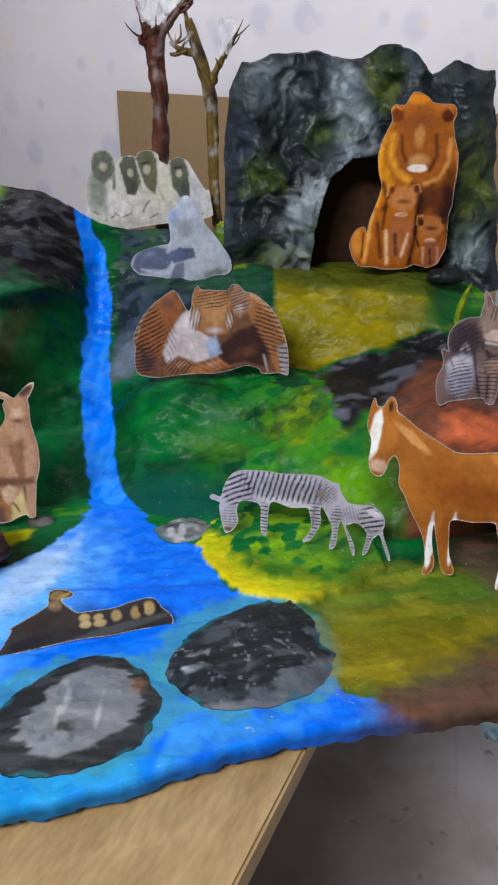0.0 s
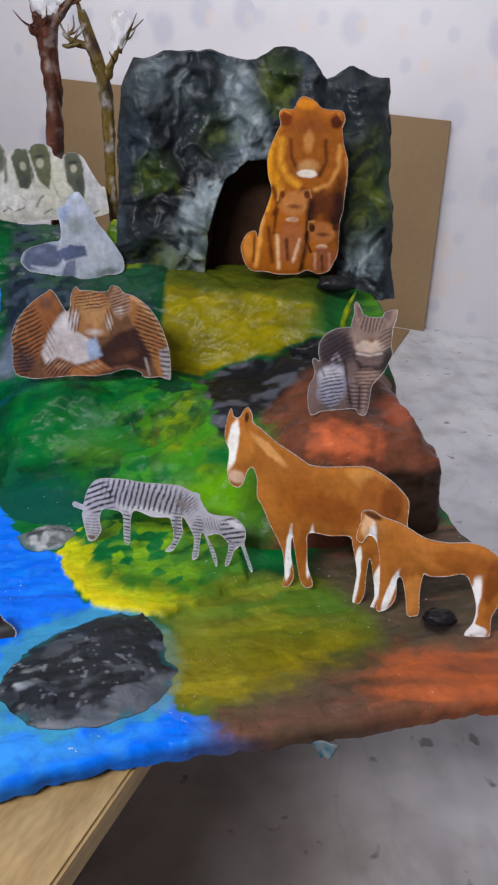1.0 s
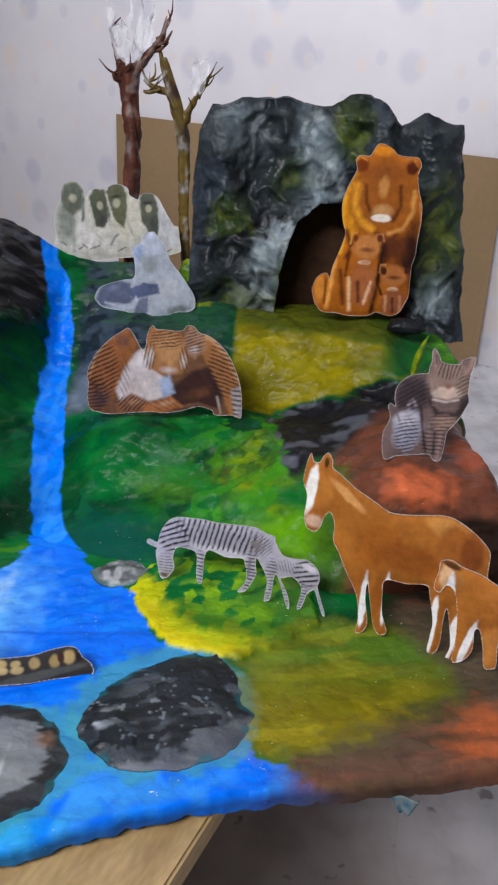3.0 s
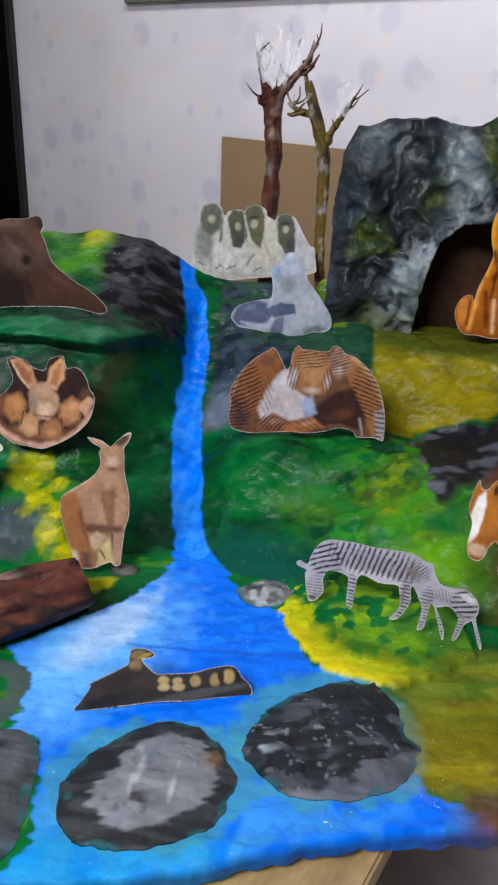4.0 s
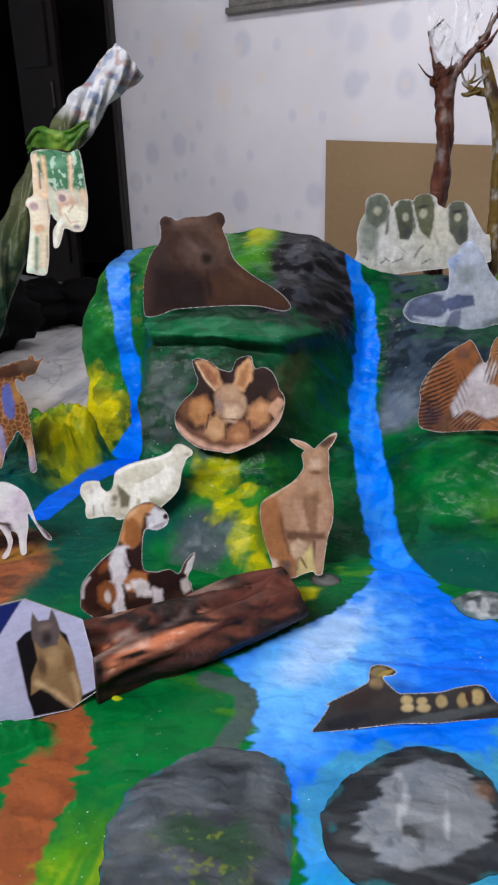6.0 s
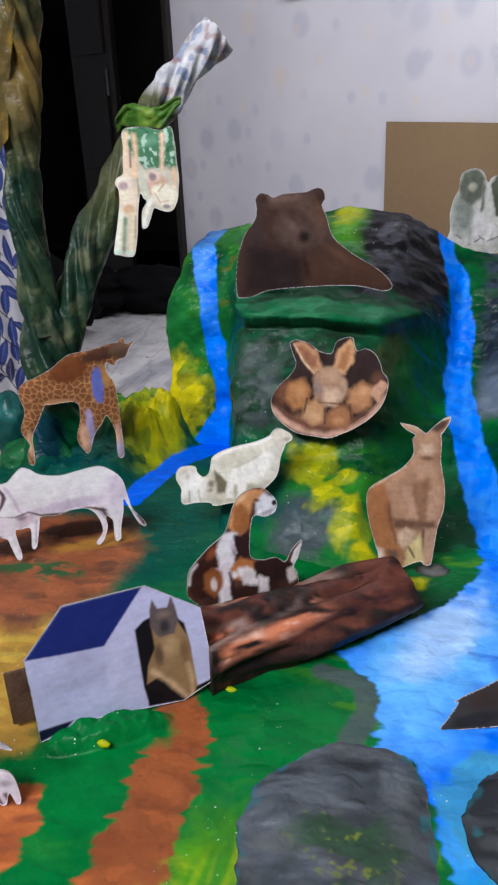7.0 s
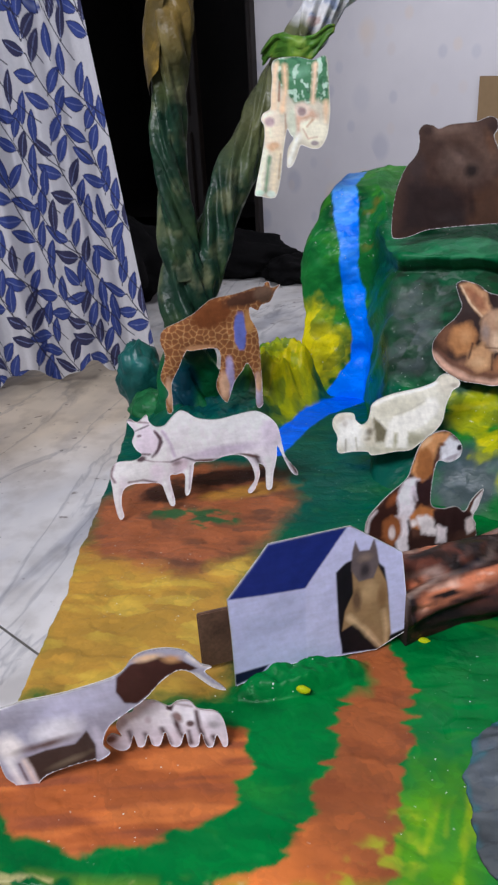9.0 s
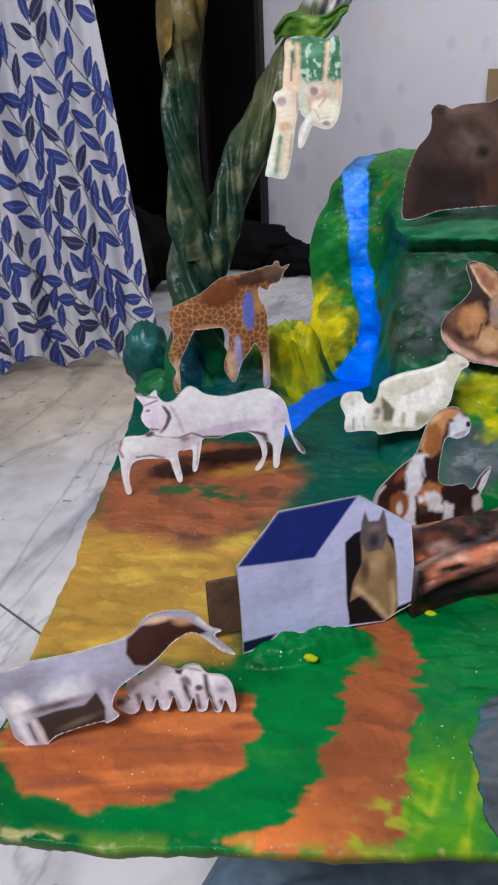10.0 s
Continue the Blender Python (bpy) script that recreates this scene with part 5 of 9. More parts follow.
def tube(path, radii, colour_of, sides=18, step=0.006, folds=0.16, twist=40.0, seed=0, cap=True):
    """A crumpled paper stem along a path: vertices, faces and paint. colour_of(points, along) gives the paint."""
    path = [Vector(p) for p in path]
    pts, rad = [], []
    for i in range(len(path) - 1):
        p0, p1, p2, p3 = path[max(i - 1, 0)], path[i], path[i + 1], path[min(i + 2, len(path) - 1)]
        k = max(2, int((p2 - p1).length / step))
        for j in range(k):
            u = j / k
            pts.append(0.5 * (2 * p1 + (p2 - p0) * u + (2 * p0 - 5 * p1 + 4 * p2 - p3) * u * u + (3 * p1 - p0 - 3 * p2 + p3) * u ** 3))
            rad.append(radii[i] + (radii[i + 1] - radii[i]) * u)
    pts.append(path[-1])
    rad.append(radii[-1])
    side = Vector((1, 0, 0))
    verts, along = [], []
    for i, p in enumerate(pts):
        d = (pts[min(i + 1, len(pts) - 1)] - pts[max(i - 1, 0)]).normalized()
        side = (side - d * side.dot(d)).normalized()
        up = d.cross(side)
        for k in range(sides):
            a = 2 * math.pi * k / sides
            w = a * 2 + i * step * twist
            n = noise.noise(Vector((math.cos(a) * 1.6 + seed, math.sin(a) * 1.6, i * step * 14)))
            q = Vector((math.cos(a + i * step * twist * 0.5) * 1.25 + seed, math.sin(a + i * step * twist * 0.5) * 1.25, i * step * 6.5))
            r = rad[i] * (1 + folds * (math.sin(w) * 0.25 + n * 0.6 + 1.9 * (0.34 - math.sqrt((noise.noise(q) * 1.5) ** 2 + 0.012)) + 0.6 * (0.3 - math.sqrt(noise.noise(q * 1.7) ** 2 + 0.012))))
            verts.append(p + (side * math.cos(a) + up * math.sin(a)) * r)
            along.append(i / (len(pts) - 1))
    faces = []
    for i in range(len(pts) - 1):
        for k in range(sides):
            a, b = i * sides + k, i * sides + (k + 1) % sides
            faces.append((a, b, b + sides, a + sides))
    if cap:
        faces.append(tuple(range(sides))[::-1])
        faces.append(tuple((len(pts) - 1) * sides + k for k in range(sides)))
    v = np.array([tuple(p) for p in verts])
    return v, faces, colour_of(v, np.array(along))


def mottled(base, other, third=None, scale=30, seed=0):
    def paint(v, along):
        n = fbm(v[:, 0] * scale + v[:, 1] * 17, v[:, 2] * scale, seed)
        c = blend(np.zeros((len(v), 3)) + np.array(base), (n - 0.45) * 4, other)
        if third:
            c = blend(c, (fbm(v[:, 0] * scale * 2, v[:, 2] * scale * 1.3 + 9, seed + 5) - 0.56) * 6, third)
        return c
    return paint


def make_big_tree():
    """Tall forked tree of twisted painted paper."""
    t = empty("paper_tree", (-0.835, 1.045, 0.49), "tall forked tree of twisted green paper, newspaper at one tip", "model tree")
    base = mottled((0.010, 0.036, 0.020), (0.036, 0.064, 0.024), (0.11, 0.125, 0.065), 26, 3)

    def foot(v, along):
        c = base(v, along)
        low = np.clip((0.60 - v[:, 2]) * 40, 0, 1)
        c = blend(c, low, (0.004, 0.11, 0.035))
        return blend(c, low * np.clip((0.026 - np.abs(v[:, 0] + 0.838)) * 120, 0, 1), (0.001, 0.05, 0.075))

    def limb(v, along):
        c = base(v, along)
        k = np.clip((v[:, 2] - 0.93) * 8, 0, 1) * np.clip((fbm(v[:, 0] * 26, v[:, 2] * 20, 8) - 0.36) * 4, 0, 0.8)
        return blend(c, k, (0.20, 0.12, 0.025))

    def tip(v, along):
        c = blend(base(v, along), np.clip((along - 0.30) * 5, 0, 0.8), (0.10, 0.105, 0.045))
        k = np.clip((along - 0.74) * 30, 0, 1)
        c = blend(c, k, (0.62, 0.62, 0.64))
        c = blend(c, k * np.clip((vnoise(v[:, 0] * 110, v[:, 2] * 110, 5) - 0.6) * 6, 0, 0.6), (0.10, 0.17, 0.36))
        return blend(c, k * np.clip((vnoise(v[:, 0] * 120, v[:, 2] * 70, 9) - 0.72) * 6, 0, 0.6), (0.32, 0.14, 0.11))

    off = Vector((-0.835, 1.045, 0.49))
    for name, path, radii, fn, lab in (
            ("trunk", [(-0.835, 1.04, 0.485), (-0.84, 1.045, 0.57), (-0.835, 1.045, 0.66), (-0.835, 1.05, 0.75)], [0.047, 0.037, 0.034, 0.018], foot, ""),
            ("limb", [(-0.836, 1.05, 0.70), (-0.843, 1.055, 0.79), (-0.843, 1.058, 0.89), (-0.835, 1.06, 0.97), (-0.822, 1.06, 1.04), (-0.81, 1.06, 1.2)], [0.027, 0.0225, 0.0205, 0.022, 0.0245, 0.0235], limb, "upright limb streaked with ochre"),
            ("limb", [(-0.825, 1.06, 0.67), (-0.803, 1.10, 0.765), (-0.755, 1.17, 0.898), (-0.708, 1.24, 1.005), (-0.672, 1.285, 1.06), (-0.625, 1.31, 1.105)], [0.028, 0.026, 0.0245, 0.0235, 0.0225, 0.028], tip, "slanting limb with bare newspaper at its tip")):
        v, f, c = tube([Vector(p) - off for p in path], radii, lambda q, a, fn=fn: fn(q + np.array(tuple(off)), a), 84, 0.0026, 0.4, 30, len(path))
        link_mesh(name, v, f, [FOLIAGE_PAINT], t, lab, c)
    # a loose flap where the ochre paper has come away
    u, w = np.meshgrid(np.linspace(0, 1, 14), np.linspace(0, 1, 30), indexing="ij")
    ang = np.radians(192 + 80 * u + 30 * w)
    r = 0.0268 + 0.007 * np.sin(w * math.pi) * (1 - u) + 0.003 * (fbm(u * 6, w * 12, 4) - 0.5)
    ax = np.interp(w, [0, 0.4, 1], [-0.838, -0.833, -0.815])
    flap = np.stack([ax + r * np.cos(ang) - off.x, 1.06 + r * np.sin(ang) - off.y, 0.945 + 0.15 * w + 0.03 * u - off.z], -1).reshape(-1, 3)
    link_mesh("loose_flap", flap, grid_faces(14, 30), [FOLIAGE_PAINT], t, "curled flap of ochre paper", mottled((0.10, 0.07, 0.02), (0.27, 0.17, 0.03), None, 40)(flap, None))
    return t


make_big_tree()


def make_paper_leaf():
    """A pointed leaf of painted paper stuck in the ledge."""
    u, w = np.meshgrid(np.linspace(-1, 1, 9), np.linspace(0, 1, 16), indexing="ij")
    wide = 0.006 * np.sin(np.clip(w * 0.9 + 0.1, 0, 1) * math.pi) ** 0.8
    v = np.stack([0.330 + 0.012 * w ** 2 + u * wide, 1.12 + 0.006 * np.abs(u) - 0.01 * w, 0.675 + 0.07 * w], -1).reshape(-1, 3)
    ob = link_mesh("paper_leaf", v, grid_faces(9, 16), [FOLIAGE_PAINT], model, "small pointed lime-green paper leaf", mottled((0.05, 0.20, 0.01), (0.30, 0.36, 0.01), None, 60, 4)(v, None))
    ob.modifiers.new("thickness", "SOLIDIFY").thickness = 0.001


make_paper_leaf()


def plastic():
    m, nodes, links, bsdf = material("clear_crinkled_plastic")
    set_in(bsdf, Roughness=0.12, Alpha=0.42)
    bsdf.inputs["Base Color"].default_value = (0.85, 0.86, 0.88, 1)
    n = noise_node(nodes, links, 90, 3)
    bump(nodes, links, bsdf, n.outputs["Fac"], 0.7, 0.004)
    return m


PLASTIC = plastic()


def blade(root, tip, width, seed):
    """A crinkled tapering strip."""
    root, tip = Vector(root), Vector(tip)
    d = tip - root
    side = d.cross(Vector((0.3, 1, 0.1))).normalized()
    v, rows = [], 9
    for i in range(rows):
        u = i / (rows - 1)
        w = width * (0.35 + 1.5 * u * (1 - u)) * (1 - 0.5 * u)
        for k in (-1, 0, 1):
            j = noise.noise_vector(Vector((seed * 3.1 + u * 5, k * 2.0, seed)))
            v.append(root + d * u + side * w * k + j * width * 0.7 + Vector((0, -abs(k) * width * 0.4, 0)))
    return np.array([tuple(p) for p in v]), grid_faces(rows, 3)


def make_small_tree(at, label, trunk, radii, paint, twigs, strips):
    t = empty("paper_tree", at, label, "model tree", group="bare trees behind the waterfall")
    o = Vector(at)
    v, f, c = tube([Vector(p) - o for p in trunk], radii, paint, 22, 0.003, 0.36, 24, at[0] * 10)
    link_mesh("trunk", v, f, [FOLIAGE_PAINT], t, "", c)
    rng = random.Random(int(at[0] * 1000))
    for a, b, r in list(twigs):  # thin side shoots
        for _ in range(3):
            p = Vector(a).lerp(Vector(b), rng.uniform(0.35, 1.0))
            twigs.append((p, p + Vector((rng.uniform(-0.03, 0.03), rng.uniform(-0.02, 0.01), rng.uniform(0.012, 0.035))), r * 0.3))
    for k, (a, b, r) in enumerate(twigs):
        mid = (Vector(a) + Vector(b)) / 2 + Vector((rng.uniform(-0.006, 0.006), 0, -0.004))
        v, f, c = tube([Vector(a) - o, mid - o, Vector(b) - o], [r * 0.75, r * 0.6, r * 0.25], paint, 9, 0.004, 0.45, 80, k)
        link_mesh("twig", v, f, [FOLIAGE_PAINT], t, "", c)
    for k, (a, b, w) in enumerate(strips):
        v, f = blade(Vector(a) - o, Vector(b) - o, w, k + 1)
        link_mesh("plastic_strip", v, f, [PLASTIC], t, "strip of clear crinkled plastic")
    return t


make_small_tree((-0.143, 1.42, 0.76), "bare model tree with a red-brown paper trunk and clear plastic crown",
                [(-0.143, 1.42, 0.755), (-0.143, 1.42, 0.87), (-0.138, 1.42, 0.96), (-0.143, 1.42, 1.045), (-0.145, 1.42, 1.085)], [0.0155, 0.0145, 0.013, 0.0135, 0.017],
                mottled((0.085, 0.028, 0.017), (0.16, 0.055, 0.034), (0.24, 0.17, 0.15), 40, 5),
                [((-0.15, 1.42, 1.07), (-0.174, 1.42, 1.135), 0.010), ((-0.135, 1.42, 1.07), (-0.095, 1.415, 1.115), 0.013), ((-0.10, 1.415, 1.11), (-0.078, 1.41, 1.15), 0.007), ((-0.15, 1.415, 1.06), (-0.165, 1.40, 1.07), 0.008)],
                [((-0.15, 1.41, 1.09), (-0.16, 1.41, 1.15), 0.016), ((-0.14, 1.41, 1.09), (-0.135, 1.405, 1.175), 0.014), ((-0.13, 1.41, 1.09), (-0.117, 1.405, 1.178), 0.011), ((-0.12, 1.41, 1.10), (-0.10, 1.41, 1.155), 0.014),
                 ((-0.172, 1.42, 1.13), (-0.176, 1.42, 1.17), 0.004), ((-0.145, 1.405, 1.08), (-0.148, 1.40, 1.14), 0.014), ((-0.16, 1.41, 1.10), (-0.170, 1.405, 1.163), 0.012), ((-0.128, 1.41, 1.10), (-0.098, 1.405, 1.168), 0.012)])
make_small_tree((-0.045, 1.42, 0.76), "bare model tree with a mottled ochre and brown paper trunk",
                [(-0.042, 1.42, 0.755), (-0.05, 1.42, 0.84), (-0.05, 1.42, 0.92), (-0.055, 1.42, 0.985), (-0.072, 1.42, 1.045), (-0.088, 1.42, 1.095)], [0.0085, 0.0085, 0.0095, 0.012, 0.009, 0.005],
                mottled((0.15, 0.10, 0.022), (0.055, 0.03, 0.02), (0.42, 0.39, 0.36), 45, 6),
                [((-0.055, 1.42, 0.99), (-0.03, 1.418, 1.045), 0.012), ((-0.03, 1.418, 1.04), (-0.008, 1.41, 1.075), 0.007), ((-0.072, 1.42, 1.045), (-0.118, 1.415, 1.062), 0.009), ((-0.088, 1.42, 1.09), (-0.098, 1.42, 1.125), 0.005), ((-0.09, 1.415, 1.05), (-0.118, 1.41, 1.045), 0.006)],
                [((-0.03, 1.412, 1.04), (-0.033, 1.41, 1.095), 0.012), ((-0.025, 1.412, 1.045), (-0.010, 1.41, 1.09), 0.010), ((-0.033, 1.412, 1.09), (-0.015, 1.41, 1.097), 0.005)])


def lump(name, at, size, colours, seed, parent=None, label="", category="", crumple=0.22, rings=28, mat=None):
    """A crumpled paper ball."""
    v, f = [], []
    for i in range(rings + 1):
        for k in range(2 * rings):
            a, b = math.pi * i / rings, math.pi * k / rings
            d = Vector((math.sin(a) * math.cos(b), math.sin(a) * math.sin(b), math.cos(a)))
            r = 1 + crumple * (noise.noise(d * 2.2 + Vector((seed, 0, 0))) + 0.6 * abs(noise.noise(d * 5 + Vector((0, seed, 0)))))
            v.append((d.x * r * size[0], d.y * r * size[1], d.z * r * size[2]))
    w = 2 * rings
    for i in range(rings):
        for k in range(w):
            f.append((i * w + k, (i + 1) * w + k, (i + 1) * w + (k + 1) % w, i * w + (k + 1) % w))
    v = np.array(v)
    ob = link_mesh(name, v, f, [mat or FOLIAGE_PAINT], parent, label, mottled(colours[0], colours[1], None, 26, seed)(v, None))
    ob.location = at
    return ob


lump("shrub", (-0.95, 1.085, 0.525), (0.038, 0.035, 0.058), ((0.006, 0.07, 0.06), (0.02, 0.13, 0.12)), 3, model, "dark teal crumpled paper shrub")
lump("shrub", (-0.905, 1.04, 0.49), (0.04, 0.035, 0.03), ((0.01, 0.10, 0.03), (0.02, 0.16, 0.05)), 5, model, "green crumpled paper shrub")
u, w = np.meshgrid(np.linspace(0, 1, 9), np.linspace(0, 1, 9), indexing="ij")
chip = np.stack([0.262 + (u - 0.5) * 0.022 * (1.15 - 0.8 * w), 0.549 - 0.003 * w + 0.002 * np.sin(u * 5), 0.474 - 0.016 * w - 0.003 * np.abs(u - 0.4)], -1).reshape(-1, 3)
chip_ob = link_mesh("flap_of_paint", chip, grid_faces(9, 9), [FOLIAGE_PAINT], model, "dried flake of blue paint hanging from the edge", mottled((0.02, 0.12, 0.2), (0.16, 0.2, 0.2), None, 120, 7)(chip, None))
chip_ob.modifiers.new("thickness", "SOLIDIFY").thickness = 0.001


# black lump added in place of a shadow gap by the foal
lump("stone", (0.404, 0.708, 0.490), (0.018, 0.011, 0.010), ((0.010, 0.009, 0.010), (0.04, 0.036, 0.036)), 14, model, "small black lump standing for a shadow gap on the brown earth", rings=16, mat=ROCK_PAINT)
lump("stone", (-0.243, 0.858, 0.489), (0.02, 0.011, 0.008), ((0.03, 0.032, 0.03), (0.10, 0.10, 0.09)), 16, model, "small grey-brown stone at the foot of the slope", rings=14, mat=ROCK_PAINT)
for at in ((-0.497, 0.512, 0.498), (-0.414, 0.612, 0.488)):
    lump("paint_blob", at, (0.006, 0.003, 0.0035), ((0.30, 0.36, 0.004), (0.55, 0.50, 0.005)), 18, model, "thick dab of yellow-green paint", rings=10, mat=PAINT)
lump("shrub", (-0.026, 1.335, 0.762), (0.02, 0.014, 0.03), ((0.09, 0.19, 0.008), (0.30, 0.34, 0.006)), 8, model, "small lime-green crumpled paper shrub", rings=16)
lump("stone", (0.328, 1.215, 0.73), (0.03, 0.016, 0.013), ((0.012, 0.014, 0.016), (0.05, 0.055, 0.06)), 10, model, "small dark painted paper stone", rings=16, mat=ROCK_PAINT)


def make_log():
    """Rolled log of printed bark paper."""
    a, b = Vector((-0.447, 0.621, 0.517)), Vector((-0.272, 0.782, 0.511))
    t = empty("paper_log", a, "dark red-brown paper log lying on the painted ground", "log")

    def bark(v, along):
        c = mottled((0.024, 0.013, 0.011), (0.075, 0.027, 0.019), (0.011, 0.008, 0.008), 45, 8)(v, along)
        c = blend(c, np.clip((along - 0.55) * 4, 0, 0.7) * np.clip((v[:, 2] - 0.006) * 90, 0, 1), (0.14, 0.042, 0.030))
        grain = fbm(along * 5, v[:, 2] * 210 + v[:, 0] * 40, 15, 3)
        c = blend(c, np.clip((grain - 0.54) * 7, 0, 0.7), (0.15, 0.045, 0.028))
        c = blend(c, np.clip((0.42 - grain) * 9, 0, 0.8), (0.012, 0.009, 0.009))
        # highlight painted along the log's front, orange with a pale streak
        strip = np.clip(1.3 - np.abs(v[:, 2] - 0.014 - 0.006 * along) / 0.0068, 0, 1) * np.clip((0.60 - along) * 4, 0, 1) * np.clip((along - 0.04) * 18, 0, 1)
        c = blend(c, strip * np.clip((grain - 0.26) * 5, 0, 0.95), (0.85, 0.28, 0.14))
        c = blend(c, strip * np.clip((grain - 0.54) * 8, 0, 0.7), (0.9, 0.62, 0.48))
        c = blend(c, np.clip((0.045 - along) * 50, 0, 0.92), (0.02, 0.012, 0.011))
        # darker below mid-height
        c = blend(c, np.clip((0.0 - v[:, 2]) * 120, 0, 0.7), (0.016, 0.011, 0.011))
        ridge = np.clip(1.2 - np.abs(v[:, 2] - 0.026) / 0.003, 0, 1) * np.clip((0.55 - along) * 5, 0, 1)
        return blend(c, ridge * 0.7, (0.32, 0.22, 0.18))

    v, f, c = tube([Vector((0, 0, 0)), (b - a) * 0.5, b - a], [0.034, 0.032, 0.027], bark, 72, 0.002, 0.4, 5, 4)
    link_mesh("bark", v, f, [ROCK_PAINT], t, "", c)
    v, f, c = tube([Vector((0.07, 0.098, 0.014)), Vector((0.115, 0.135, 0.018)), Vector((0.165, 0.17, 0.016))], [0.008, 0.012, 0.011], bark, 12, 0.005, 0.2, 8, 9)
    link_mesh("side_branch", v, f, [ROCK_PAINT], t, "", c)


make_log()
# ---- printed paper cutouts standing on the model ----


class Cutout:
    """A card cut to an outline (millimetres), with plain soft masses of printed colour; its back is grey board."""

    def __init__(self, outline, base, sharp=False):
        self.loop = dense_loop(outline, 1.5) if sharp else np.array(smooth_loop(outline, 6))
        self.seed = len(outline) + int(abs(self.loop[:, 0]).sum()) % 50
        self.v, self.f = filled(self.loop, 1.2)
        self.u, self.w = self.v[:, 0], self.v[:, 1]
        u, w = self.u, self.w
        self.c = np.zeros((len(u), 3)) + np.array(base)
        self.c *= (0.92 + 0.16 * fbm(u / 16, w / 16, self.seed))[:, None]
        self.jag = (fbm(u / 4, w / 4, 7, 3) - 0.5)
        self.tuft = 0.6 * (fbm(u / 9, w / 9, 27 + self.seed, 2) - 0.5) + 0.2 * (fbm(u / 3, w / 5, 37, 2) - 0.5)

    def mass(self, x, z, rx, rz, turn, colour, soft=0.5):
        a = radians(turn)
        p, q = (self.u - x) * math.cos(a) + (self.w - z) * math.sin(a), -(self.u - x) * math.sin(a) + (self.w - z) * math.cos(a)
        d = np.hypot(p / rx, q / rz) + self.tuft * 0.6
        self.c = blend(self.c, (1.2 - d) / (soft * 0.88) * 0.94, colour)

    def stroke(self, pts, width, colour):
        d, _ = near_line(self.u, self.w, pts)
        self.c = blend(self.c, ((width * 0.5 + self.tuft * width * 0.7 - d) / (0.55 * width + 0.5) + 0.4) * 0.85, colour)

    def shape(self, poly, colour):
        d, _ = near_line(self.u, self.w, poly + poly[:1])
        self.c = blend(self.c, 0.5 + np.where(inside(self.u, self.w, poly), d, -d) / 1.6, colour)

    def worn(self, poly, colour, edge=3.0):
        """A patch with a soft, hairy edge."""
        d, _ = near_line(self.u, self.w, poly + poly[:1])
        self.c = blend(self.c, 0.5 + (np.where(inside(self.u, self.w, poly), d, -d) + 0.8 + self.tuft * 3 + self.jag * 2.5) / (edge + 1.0), colour)

    def cells(self, size):
        d1, d2 = worley(self.u, self.w, size, 3)
        self.c = blend(self.c, np.clip((d2 - d1 - 0.12) * 6, 0, 1) * 0.85, (0.17, 0.065, 0.026))
        self.c = blend(self.c, np.clip((0.12 - d2 + d1) * 9, 0, 1), (0.42, 0.26, 0.12))

    def stripes(self, size, turn, strength=0.9, where=None):
        a = radians(turn)
        s = np.sin((self.u * math.cos(a) + self.w * math.sin(a)) / size * 2 * math.pi + (fbm(self.u / size / 3, self.w / size / 3, 17, 2) - 0.5) * 4)
        k = np.clip(s * 2.2 - 0.1, 0, 1) * strength * np.clip(self.jag * 2 + 1.1, 0.55, 1)
        if where:
            x, z, rx, rz = where
            k = k * np.clip((1.15 - np.hypot((self.u - x) / rx, (self.w - z) / rz)) / 0.35, 0, 1)
        self.c = blend(self.c, k, (0.02, 0.016, 0.018))

    def lit_from_above(self, strength=0.6, mottle=0.45):
        """Soft light from above painted into the print: paler along upper rims, darker along lower ones, with a coat's
        mottle.
        """
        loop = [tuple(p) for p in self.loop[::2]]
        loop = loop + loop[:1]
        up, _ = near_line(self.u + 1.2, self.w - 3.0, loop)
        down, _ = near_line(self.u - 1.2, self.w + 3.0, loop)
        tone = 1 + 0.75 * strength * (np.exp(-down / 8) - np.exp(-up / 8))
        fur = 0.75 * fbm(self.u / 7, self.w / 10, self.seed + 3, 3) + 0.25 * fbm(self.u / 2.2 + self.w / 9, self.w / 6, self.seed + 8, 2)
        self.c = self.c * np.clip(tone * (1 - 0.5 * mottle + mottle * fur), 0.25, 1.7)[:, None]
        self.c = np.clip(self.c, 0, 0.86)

    def stand(self, label, at, yaw, lean, thick=0.0012):
        u, w, f, n = self.u, self.w, self.f, len(self.loop)
        c = self.c * (0.94 + 0.12 * fbm(u / 1.8 + w / 5, w / 4 - u / 7, 19, 2))[:, None]
        c[:n] = c[:n] * 0.15 + np.array((0.80, 0.79, 0.80)) * 0.85
        curl = 0.004 * np.sin(u / 60 + n) + 0.003 * (fbm(u / 50, w / 50, 23) - 0.5)
        front = np.column_stack([u / 1000, curl - thick, w / 1000])
        back = np.column_stack([u / 1000, curl, w / 1000])
        m = len(u)
        faces = [tuple(q) for q in f] + [(m + q[2], m + q[1], m + q[0]) for q in f] + [((i + 1) % n, i, m + i, m + (i + 1) % n) for i in range(n)]
        index = [0] * len(f) + [1] * (len(f) + n)
        ob = link_mesh("paper_cutout", np.vstack([front, back]), faces, [PRINT, PAPER_BACK], None, "", np.vstack([c, c]), True, index)
        ob.matrix_world = pose(*at, 0, 0, yaw) @ pose(0, 0, 0, -lean)
        return tagged(ob, label, "paper cutout", "paper cutouts on the model")


